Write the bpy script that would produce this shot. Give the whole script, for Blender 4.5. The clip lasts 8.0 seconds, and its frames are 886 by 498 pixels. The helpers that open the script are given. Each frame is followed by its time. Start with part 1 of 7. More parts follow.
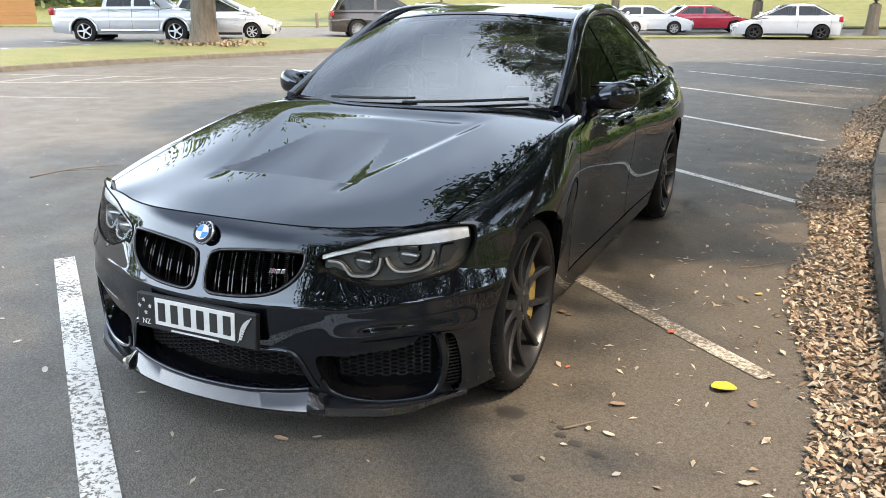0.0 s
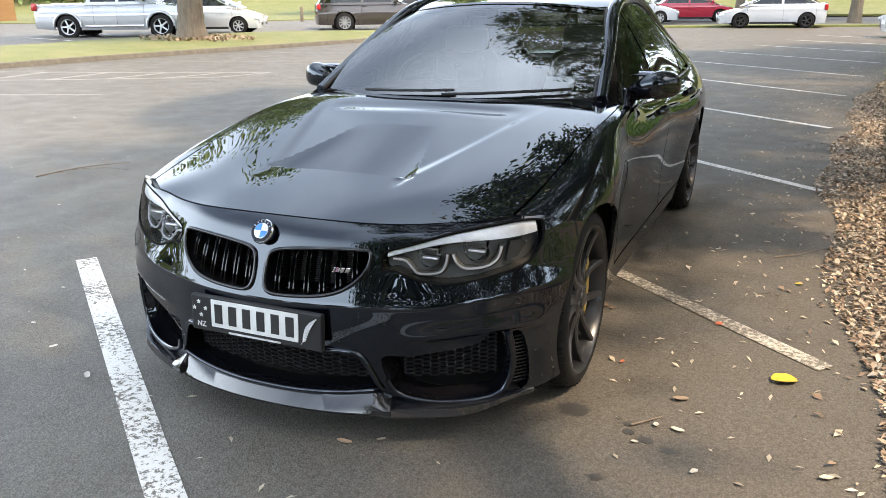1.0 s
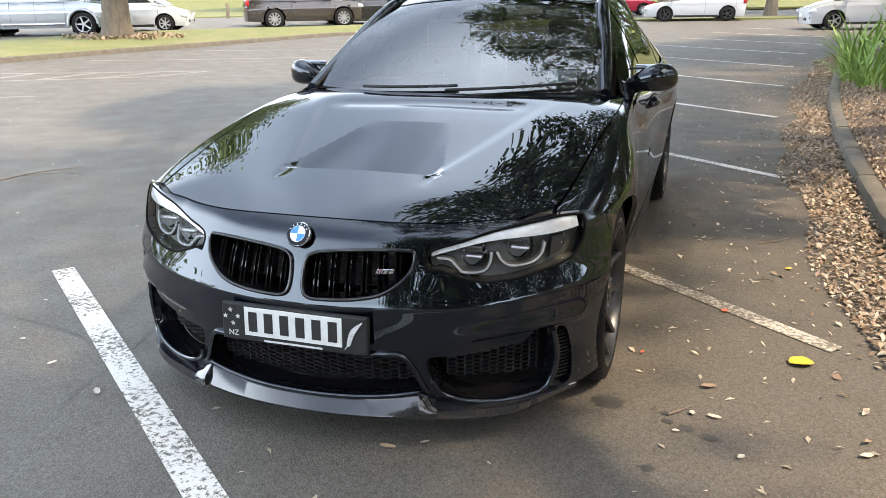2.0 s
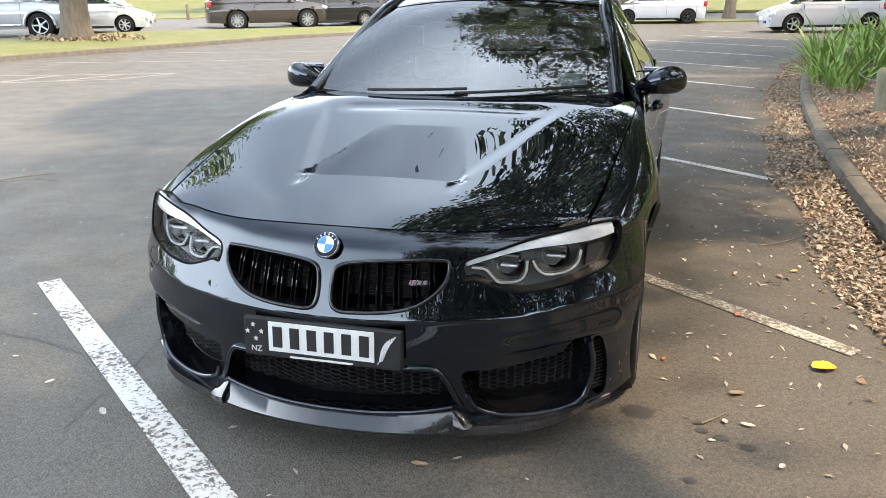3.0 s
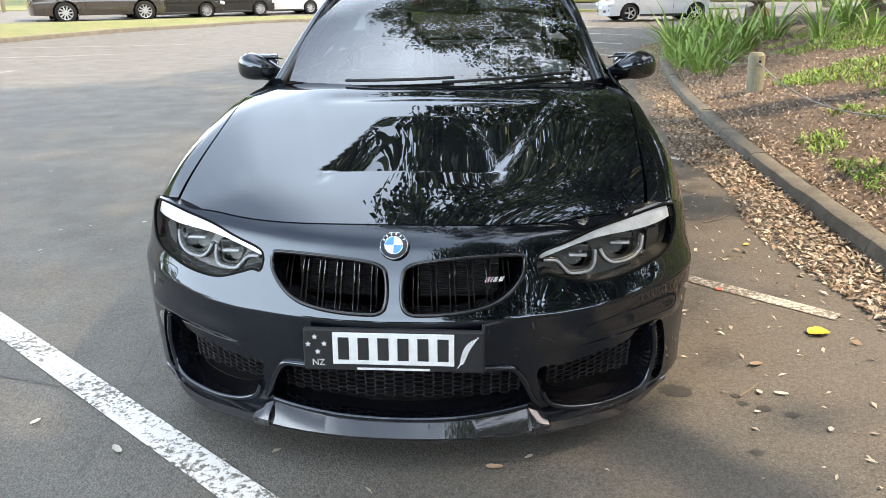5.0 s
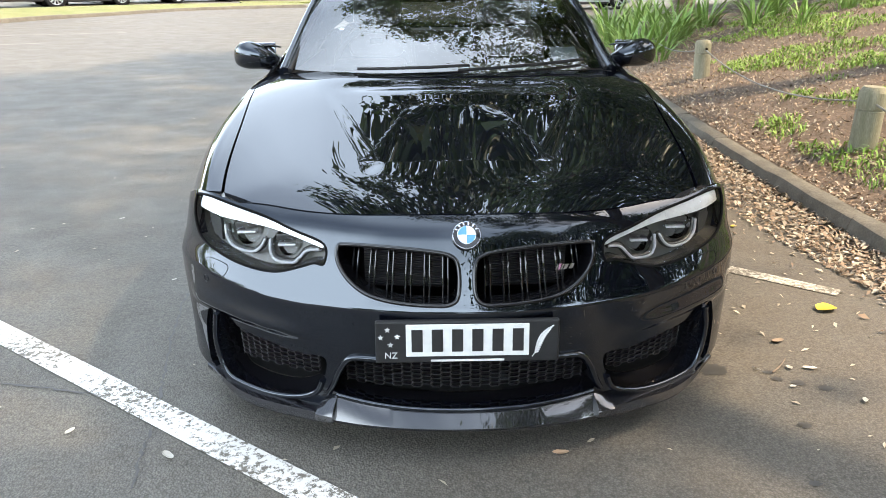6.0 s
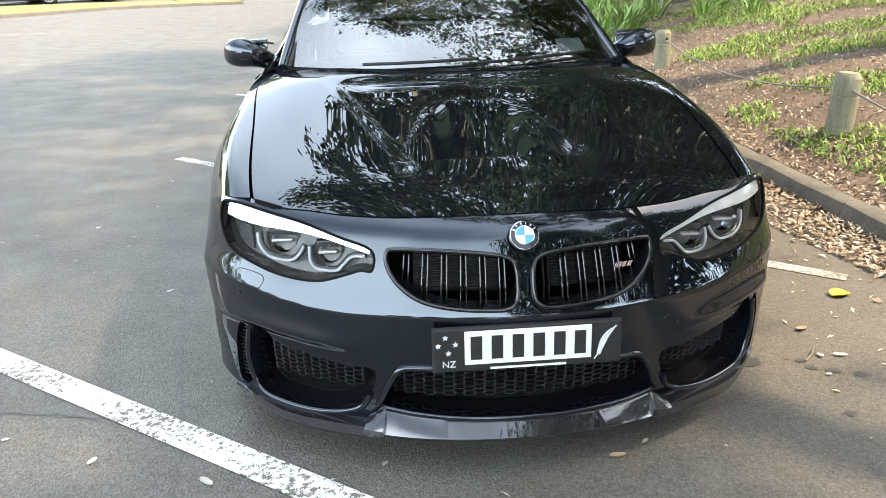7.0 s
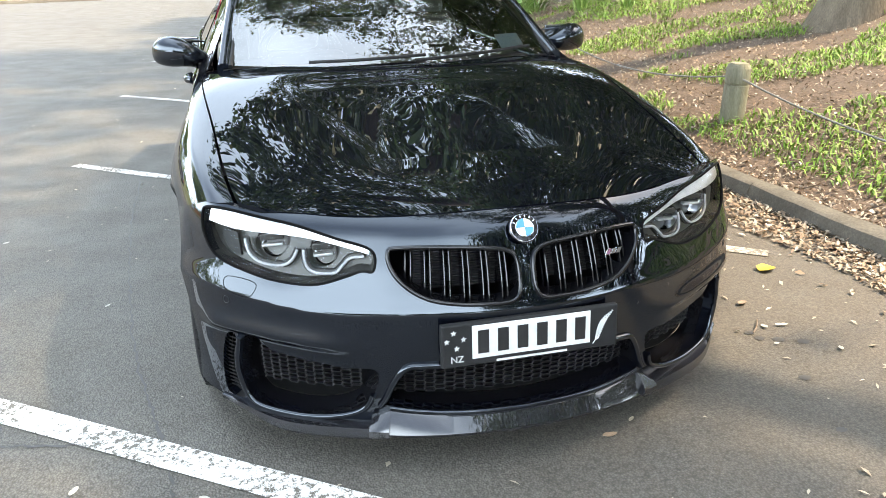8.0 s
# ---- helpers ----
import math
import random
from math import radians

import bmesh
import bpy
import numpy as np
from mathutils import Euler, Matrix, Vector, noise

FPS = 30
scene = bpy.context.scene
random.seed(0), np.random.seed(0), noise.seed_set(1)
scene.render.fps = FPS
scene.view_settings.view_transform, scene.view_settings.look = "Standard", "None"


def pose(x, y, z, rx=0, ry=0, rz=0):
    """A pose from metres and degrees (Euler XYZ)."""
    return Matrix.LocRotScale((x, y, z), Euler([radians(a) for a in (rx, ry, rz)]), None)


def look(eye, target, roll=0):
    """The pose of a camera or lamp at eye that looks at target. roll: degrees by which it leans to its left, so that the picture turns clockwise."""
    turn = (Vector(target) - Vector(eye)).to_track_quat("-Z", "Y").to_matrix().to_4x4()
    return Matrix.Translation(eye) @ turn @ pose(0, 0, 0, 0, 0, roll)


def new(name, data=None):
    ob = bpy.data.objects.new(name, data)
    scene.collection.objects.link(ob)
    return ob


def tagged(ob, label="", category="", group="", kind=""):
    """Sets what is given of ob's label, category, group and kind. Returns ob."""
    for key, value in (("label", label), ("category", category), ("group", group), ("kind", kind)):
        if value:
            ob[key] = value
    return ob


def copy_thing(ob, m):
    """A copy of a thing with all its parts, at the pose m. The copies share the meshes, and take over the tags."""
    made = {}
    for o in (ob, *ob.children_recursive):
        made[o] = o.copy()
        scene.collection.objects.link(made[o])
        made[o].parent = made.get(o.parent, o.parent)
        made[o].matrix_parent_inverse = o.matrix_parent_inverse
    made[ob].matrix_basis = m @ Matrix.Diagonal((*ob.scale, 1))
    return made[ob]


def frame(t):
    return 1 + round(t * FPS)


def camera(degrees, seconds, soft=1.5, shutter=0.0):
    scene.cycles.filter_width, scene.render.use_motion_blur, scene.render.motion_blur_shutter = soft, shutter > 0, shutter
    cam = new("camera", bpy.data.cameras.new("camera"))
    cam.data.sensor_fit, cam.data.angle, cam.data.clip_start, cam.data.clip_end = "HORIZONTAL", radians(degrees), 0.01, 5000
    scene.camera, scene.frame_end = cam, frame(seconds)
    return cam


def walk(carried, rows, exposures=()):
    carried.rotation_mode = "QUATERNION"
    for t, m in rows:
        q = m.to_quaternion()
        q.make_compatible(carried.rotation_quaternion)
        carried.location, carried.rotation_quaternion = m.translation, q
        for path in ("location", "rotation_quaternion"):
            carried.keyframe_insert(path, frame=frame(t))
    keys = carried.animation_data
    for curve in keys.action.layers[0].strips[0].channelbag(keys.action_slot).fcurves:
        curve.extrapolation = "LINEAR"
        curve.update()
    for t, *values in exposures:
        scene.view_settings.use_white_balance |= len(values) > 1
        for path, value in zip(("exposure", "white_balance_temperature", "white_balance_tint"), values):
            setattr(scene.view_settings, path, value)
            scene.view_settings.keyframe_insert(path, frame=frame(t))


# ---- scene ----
cam = camera(58.8, 8.0, soft=0.8)
PATH = [
    (0, (1.791, -1.86, 1.401), (0.97, -0.134, 0.812), -0.1),
    (0.5, (1.644, -1.877, 1.388), (0.808, -0.163, 0.787), -0.7),
    (1, (1.525, -1.911, 1.393), (0.741, -0.173, 0.786), -0.7),
    (1.5, (1.351, -1.969, 1.395), (0.675, -0.19, 0.78), -0.8),
    (2, (1.186, -2.005, 1.394), (0.566, -0.207, 0.775), -1.0),
    (3.5, (0.817, -1.972, 1.39), (0.365, -0.125, 0.771), -0.6),
    (4, (0.642, -2.019, 1.393), (0.296, -0.152, 0.764), -0.6),
    (5.5, (0.103, -1.986, 1.371), (0.05, -0.094, 0.724), -0.5),
    (6, (-0.115, -1.988, 1.375), (-0.069, -0.103, 0.708), -0.3),
    (6.5, (-0.276, -1.941, 1.362), (-0.159, -0.063, 0.686), -0.8),
    (7, (-0.413, -1.863, 1.362), (-0.221, 0.008, 0.682), -0.9),
    (7.5, (-0.548, -1.829, 1.362), (-0.209, 0.02, 0.678), -0.6),
    (8, (-0.741, -1.806, 1.37), (-0.242, 0.002, 0.676), -0.6),
]
walk(cam, [(t, look(eye, target, roll)) for t, eye, target, roll in PATH],
     exposures=[(0.0, 1.5, 8200, 13), (2.0, 1.56, 8200, 13), (4.0, 1.68, 8200, 13), (5.5, 1.82, 8200, 12), (6.5, 2.0, 8200, 11), (8.0, 2.15, 8200, 10)])

# ---- world and sun ----
SUN_ELEV, SUN_AZ = 54.0, 100.0  # azimuth clockwise from +y
world = bpy.data.worlds.new("sky")
scene.world = world
world.use_nodes = True
wn = world.node_tree.nodes
wl = world.node_tree.links
sky = wn.new("ShaderNodeTexSky")
sky.sky_type = "NISHITA"
sky.sun_disc = False
sky.sun_elevation = radians(SUN_ELEV)
sky.sun_rotation = radians(SUN_AZ)
sky.air_density, sky.dust_density, sky.ozone_density = 1.0, 1.6, 1.0
tc = wn.new("ShaderNodeTexCoord")
cloud = wn.new("ShaderNodeTexNoise")
cloud.inputs["Scale"].default_value = 1.1
cloud.inputs["Detail"].default_value = 6.0
cloud.inputs["Roughness"].default_value = 0.55
wl.new(tc.outputs["Generated"], cloud.inputs["Vector"])
cramp = wn.new("ShaderNodeMapRange")
cramp.interpolation_type = "SMOOTHSTEP"
cramp.inputs["From Min"].default_value = 0.42
cramp.inputs["From Max"].default_value = 0.70
cramp.inputs["To Min"].default_value = 0.08
cramp.inputs["To Max"].default_value = 0.32
wl.new(cloud.outputs["Fac"], cramp.inputs["Value"])
cmix = wn.new("ShaderNodeMix")
cmix.data_type = "RGBA"
# white haze low over the horizon, clearing upwards
updir = wn.new("ShaderNodeSeparateXYZ")
wl.new(tc.outputs["Generated"], updir.inputs[0])
haze = wn.new("ShaderNodeMapRange")
haze.interpolation_type = "SMOOTHSTEP"
haze.inputs["From Min"].default_value = 0.24
haze.inputs["From Max"].default_value = 0.46
haze.inputs["To Min"].default_value = 0.9
haze.inputs["To Max"].default_value = 0.0
# the haze lies thicker to the south, behind the walk
tilt_ = wn.new("ShaderNodeMath")
tilt_.operation = "MULTIPLY_ADD"
tilt_.inputs[1].default_value = 0.05
wl.new(updir.outputs["Y"], tilt_.inputs[0])
wl.new(updir.outputs["Z"], tilt_.inputs[2])
wl.new(tilt_.outputs[0], haze.inputs["Value"])
veil = wn.new("ShaderNodeMath")
veil.operation = "ADD"
veil.use_clamp = True
wl.new(haze.outputs["Result"], veil.inputs[0])
wl.new(cramp.outputs["Result"], veil.inputs[1])
# pale high veil, added overhead to brighten the windscreen's reflection and the ground
high = wn.new("ShaderNodeMapRange")
high.interpolation_type = "SMOOTHSTEP"
high.inputs["From Min"].default_value = 0.62
high.inputs["From Max"].default_value = 0.90
high.inputs["To Max"].default_value = 0.24
wl.new(updir.outputs["Z"], high.inputs["Value"])
veil2 = wn.new("ShaderNodeMath")
veil2.operation = "ADD"
veil2.use_clamp = True
wl.new(veil.outputs[0], veil2.inputs[0])
wl.new(high.outputs["Result"], veil2.inputs[1])
wl.new(veil2.outputs[0], cmix.inputs["Factor"])
wl.new(sky.outputs["Color"], cmix.inputs[6])
cmix.inputs[7].default_value = (12.0, 15.9, 21.6, 1.0)
bg = wn["Background"]
bg.inputs["Strength"].default_value = 0.15
wl.new(cmix.outputs[2], bg.inputs["Color"])

sun = bpy.data.lights.new("sun", "SUN")
sun.energy = 2.5
sun.angle = radians(1.2)
sun.color = (1.0, 0.90, 0.76)
sun_ob = new("sun", sun)
az, el = radians(SUN_AZ), radians(SUN_ELEV)
sun_from = Vector((math.sin(az) * math.cos(el), math.cos(az) * math.cos(el), math.sin(el)))
sun_ob.matrix_world = look(sun_from * 60, (0, 0, 0))

# ---- helpers of the scene ----
from mathutils import geometry as geo


def material(name, base, rough=0.6, metal=0.0, second=None, scale=8.0, amount=0.5, fine=0.0, fine_scale=120.0,
             bump=0.0, bump_scale=80.0, coat=0.0, rand=0.0, spec=0.5, rough_var=0.0, stretch=None):
    """A procedural material: two-scale colour variation, relief and an optional clear coat."""
    m = bpy.data.materials.new(name)
    m.use_nodes = True
    n, l = m.node_tree.nodes, m.node_tree.links
    b = n["Principled BSDF"]
    b.inputs["Base Color"].default_value = (*base, 1)
    b.inputs["Roughness"].default_value = rough
    b.inputs["Metallic"].default_value = metal
    b.inputs["Specular IOR Level"].default_value = spec
    b.inputs["Coat Weight"].default_value = coat
    b.inputs["Coat Roughness"].default_value = 0.02
    co = n.new("ShaderNodeTexCoord")
    src = co.outputs["Object"]
    if stretch:
        mp = n.new("ShaderNodeMapping")
        mp.inputs["Scale"].default_value = stretch
        l.new(src, mp.inputs["Vector"])
        src = mp.outputs["Vector"]
    col = None
    if second:
        t = n.new("ShaderNodeTexNoise")
        t.inputs["Scale"].default_value = scale
        t.inputs["Detail"].default_value = 5.0
        t.inputs["Roughness"].default_value = 0.6
        l.new(src, t.inputs["Vector"])
        r = n.new("ShaderNodeMapRange")
        r.inputs["From Min"].default_value = 0.5 - 0.28 * (1.2 - amount)
        r.inputs["From Max"].default_value = 0.5 + 0.28 * (1.2 - amount)
        l.new(t.outputs["Fac"], r.inputs["Value"])
        mx = n.new("ShaderNodeMix")
        mx.data_type = "RGBA"
        mx.inputs[6].default_value = (*base, 1)
        mx.inputs[7].default_value = (*second, 1)
        l.new(r.outputs["Result"], mx.inputs["Factor"])
        col = mx.outputs[2]
        if rough_var:
            rr = n.new("ShaderNodeMapRange")
            rr.inputs["To Min"].default_value = rough - rough_var
            rr.inputs["To Max"].default_value = rough + rough_var
            l.new(t.outputs["Fac"], rr.inputs["Value"])
            l.new(rr.outputs["Result"], b.inputs["Roughness"])
    if fine or rand:
        hs = n.new("ShaderNodeHueSaturation")
        if col:
            l.new(col, hs.inputs["Color"])
        else:
            hs.inputs["Color"].default_value = (*base, 1)
        val = None
        if fine:
            f = n.new("ShaderNodeTexNoise")
            f.inputs["Scale"].default_value = fine_scale
            f.inputs["Detail"].default_value = 3.0
            l.new(src, f.inputs["Vector"])
            fr = n.new("ShaderNodeMapRange")
            fr.inputs["From Min"].default_value = 0.25
            fr.inputs["From Max"].default_value = 0.75
            fr.inputs["To Min"].default_value = 1 - fine
            fr.inputs["To Max"].default_value = 1 + fine
            l.new(f.outputs["Fac"], fr.inputs["Value"])
            val = fr.outputs["Result"]
        if rand:
            oi = n.new("ShaderNodeNewGeometry")
            pr = n.new("ShaderNodeMapRange")
            pr.inputs["To Min"].default_value = 1 - rand
            pr.inputs["To Max"].default_value = 1 + rand
            l.new(oi.outputs["Random Per Island"], pr.inputs["Value"])
            if val:
                mu = n.new("ShaderNodeMath")
                mu.operation = "MULTIPLY"
                l.new(val, mu.inputs[0])
                l.new(pr.outputs["Result"], mu.inputs[1])
                val = mu.outputs[0]
            else:
                val = pr.outputs["Result"]
        l.new(val, hs.inputs["Value"])
        col = hs.outputs["Color"]
    if col:
        l.new(col, b.inputs["Base Color"])
    if bump:
        t2 = n.new("ShaderNodeTexNoise")
        t2.inputs["Scale"].default_value = bump_scale
        t2.inputs["Detail"].default_value = 4.0
        l.new(src, t2.inputs["Vector"])
        bp = n.new("ShaderNodeBump")
        bp.inputs["Strength"].default_value = bump
        bp.inputs["Distance"].default_value = 0.01
        l.new(t2.outputs["Fac"], bp.inputs["Height"])
        l.new(bp.outputs["Normal"], b.inputs["Normal"])
    return m


def glass_material(name, tint=(0.8, 0.85, 0.85), ior=1.45):
    m = bpy.data.materials.new(name)
    m.use_nodes = True
    n, l = m.node_tree.nodes, m.node_tree.links
    n.remove(n["Principled BSDF"])
    tr = n.new("ShaderNodeBsdfTransparent")
    tr.inputs["Color"].default_value = (*tint, 1)
    gl = n.new("ShaderNodeBsdfGlossy")
    gl.inputs["Roughness"].default_value = 0.01
    fr = n.new("ShaderNodeFresnel")
    fr.inputs["IOR"].default_value = ior
    mx = n.new("ShaderNodeMixShader")
    l.new(fr.outputs["Fac"], mx.inputs["Fac"])
    l.new(tr.outputs["BSDF"], mx.inputs[1])
    l.new(gl.outputs["BSDF"], mx.inputs[2])
    l.new(mx.outputs["Shader"], n["Material Output"].inputs["Surface"])
    return m


def part(name, bm, mat, parent=None, label="", smooth=None):
    """Links a bmesh (or mesh) as one object, under a thing or a part."""
    if isinstance(bm, bmesh.types.BMesh):
        me = bpy.data.meshes.new(name)
        bm.to_mesh(me)
        bm.free()
    else:
        me = bm
    if mat:
        me.materials.append(mat)
    if smooth is not None and len(me.polygons):
        me.shade_smooth()
        if smooth:
            me.set_sharp_from_angle(angle=radians(smooth))
    ob = new(name, me)
    if parent:
        ob.parent = parent
    if label:
        ob["label"] = label
    return ob


def thing(name, label, category, group="", kind="", at=(0, 0, 0), turn=0):
    ob = new(name)
    ob.empty_display_size = 0.1
    ob.matrix_world = pose(*at, 0, 0, turn)
    return tagged(ob, label, category, group, kind)


def mesh_of(verts, faces):
    me = bpy.data.meshes.new("mesh")
    me.from_pydata([tuple(v) for v in verts], [], faces)
    me.update()
    return me


def box(bm, c, size, rot=None, bevel=0.0, seg=2):
    """A bevelled box added to bm."""
    r = bmesh.ops.create_cube(bm, size=1.0)
    vs = r["verts"]
    m = Matrix.Translation(c) @ (rot.to_4x4() if rot else Matrix()) @ Matrix.Diagonal((*size, 1))
    bmesh.ops.transform(bm, matrix=m, verts=vs)
    if bevel:
        es = list({e for v in vs for e in v.link_edges})
        bmesh.ops.bevel(bm, geom=es, offset=bevel, segments=seg, affect="EDGES", profile=0.5)
    return bm


def boxm(c, size, rot=None, bevel=0.0, seg=2):
    return box(bmesh.new(), c, size, rot, bevel, seg)


def spline(knots, closed=False, n=12):
    """Points along a Catmull-Rom curve through the knots."""
    p = np.array(knots, float)
    m = len(p)
    out = []
    last = m if closed else m - 1
    for i in range(last):
        if closed:
            a, b, c, d = p[i - 1], p[i], p[(i + 1) % m], p[(i + 2) % m]
        else:
            a, b, c, d = p[max(i - 1, 0)], p[i], p[i + 1], p[min(i + 2, m - 1)]
        for k in range(n):
            t = k / n
            out.append(0.5 * (2 * b + (c - a) * t + (2 * a - 5 * b + 4 * c - d) * t * t + (3 * b - a - 3 * c + d) * t ** 3))
    if not closed:
        out.append(p[-1])
    return np.array(out)


def tube(bm, pts, r, sides=8, closed=False, flat=1.0, up=(0, 0, 1)):
    """A tube along pts; r a number or a list; flat squeezes it along up."""
    pts = [Vector(p) for p in pts]
    n = len(pts)
    rings = []
    for i, p in enumerate(pts):
        a = pts[i - 1] if (i or closed) else p
        b = pts[(i + 1) % n] if (i < n - 1 or closed) else p
        t = (b - a).normalized()
        u = Vector(up)
        s = t.cross(u)
        if s.length < 1e-4:
            s = t.cross(Vector((1, 0, 0)))
        s.normalize()
        w = s.cross(t)
        rr = r[i] if hasattr(r, "__len__") else r
        rings.append([bm.verts.new(p + (s * math.cos(k * 2 * math.pi / sides) + w * flat * math.sin(k * 2 * math.pi / sides)) * rr)
                      for k in range(sides)])
    for i in range(n if closed else n - 1):
        a, b = rings[i], rings[(i + 1) % n]
        for k in range(sides):
            bm.faces.new((a[k], b[k], b[(k + 1) % sides], a[(k + 1) % sides]))
    if not closed:
        bm.faces.new(rings[0])
        bm.faces.new(rings[-1][::-1])
    return bm


def lathe(prof, seg=48, axis="x", cap=False):
    """A profile of (along, radius) turned round an axis through the origin."""
    bm = bmesh.new()
    rings = []
    for a, r in prof:
        ring = []
        for k in range(seg):
            c, s = math.cos(2 * math.pi * k / seg) * r, math.sin(2 * math.pi * k / seg) * r
            ring.append(bm.verts.new((a, c, s) if axis == "x" else (c, s, a) if axis == "z" else (s, a, c)))
        rings.append(ring)
    for a, b in zip(rings, rings[1:]):
        for k in range(seg):
            bm.faces.new((a[k], a[(k + 1) % seg], b[(k + 1) % seg], b[k]))
    for ring, (a, r), flip in ((rings[0], prof[0], 1), (rings[-1], prof[-1], 0)):
        if r < 0.006 or cap:
            bm.faces.new(ring[::-1] if flip else ring)
    bmesh.ops.recalc_face_normals(bm, faces=bm.faces)
    return bm


def natural(xs, ys):
    """A natural cubic spline as a vectorised function, straight beyond its ends."""
    xs, ys = np.array(xs, float), np.array(ys, float)
    n = len(xs)
    h = np.diff(xs)
    a = np.eye(n)
    rhs = np.zeros(n)
    for i in range(1, n - 1):
        a[i, i - 1:i + 2] = h[i - 1], 2 * (h[i - 1] + h[i]), h[i]
        rhs[i] = 6 * ((ys[i + 1] - ys[i]) / h[i] - (ys[i] - ys[i - 1]) / h[i - 1])
    m = np.linalg.solve(a, rhs)

    def at(q):
        q = np.asarray(q, float)
        i = np.clip(np.searchsorted(xs, q) - 1, 0, n - 2)
        t = np.clip(q, xs[0], xs[-1])
        u, w = xs[i + 1] - t, t - xs[i]
        v = (m[i] * u ** 3 + m[i + 1] * w ** 3) / (6 * h[i]) + (ys[i] / h[i] - m[i] * h[i] / 6) * u + (ys[i + 1] / h[i] - m[i + 1] * h[i] / 6) * w
        s0 = (ys[1] - ys[0]) / h[0] - h[0] * m[1] / 6
        s1 = (ys[-1] - ys[-2]) / h[-1] + h[-1] * m[-2] / 6
        return v + np.where(q < xs[0], (q - xs[0]) * s0, 0) + np.where(q > xs[-1], (q - xs[-1]) * s1, 0)
    return at


def step01(a, b, q):
    t = np.clip((np.asarray(q, float) - a) / (b - a), 0, 1)
    return t * t * (3 - 2 * t)


def inside(poly, pts):
    x, y = pts[:, 0], pts[:, 1]
    res = np.zeros(len(pts), bool)
    px, py = poly[:, 0], poly[:, 1]
    j = len(poly) - 1
    for i in range(len(poly)):
        c = (py[i] > y) != (py[j] > y)
        with np.errstate(divide="ignore", invalid="ignore"):
            xi = (px[j] - px[i]) * (y - py[i]) / (py[j] - py[i]) + px[i]
        res ^= c & (x < xi)
        j = i
    return res


def resample(poly, stepx, stepy=None):
    stepy = stepy or stepx
    out = []
    for a, b in zip(poly, np.roll(poly, -1, 0)):
        k = max(1, int(math.ceil(math.hypot((b[0] - a[0]) / stepx, (b[1] - a[1]) / stepy) - 0.01)))
        if math.hypot(b[0] - a[0], b[1] - a[1]) < 1e-6:
            continue
        for i in range(k):
            out.append(a + (b - a) * i / k)
    return np.array(out)


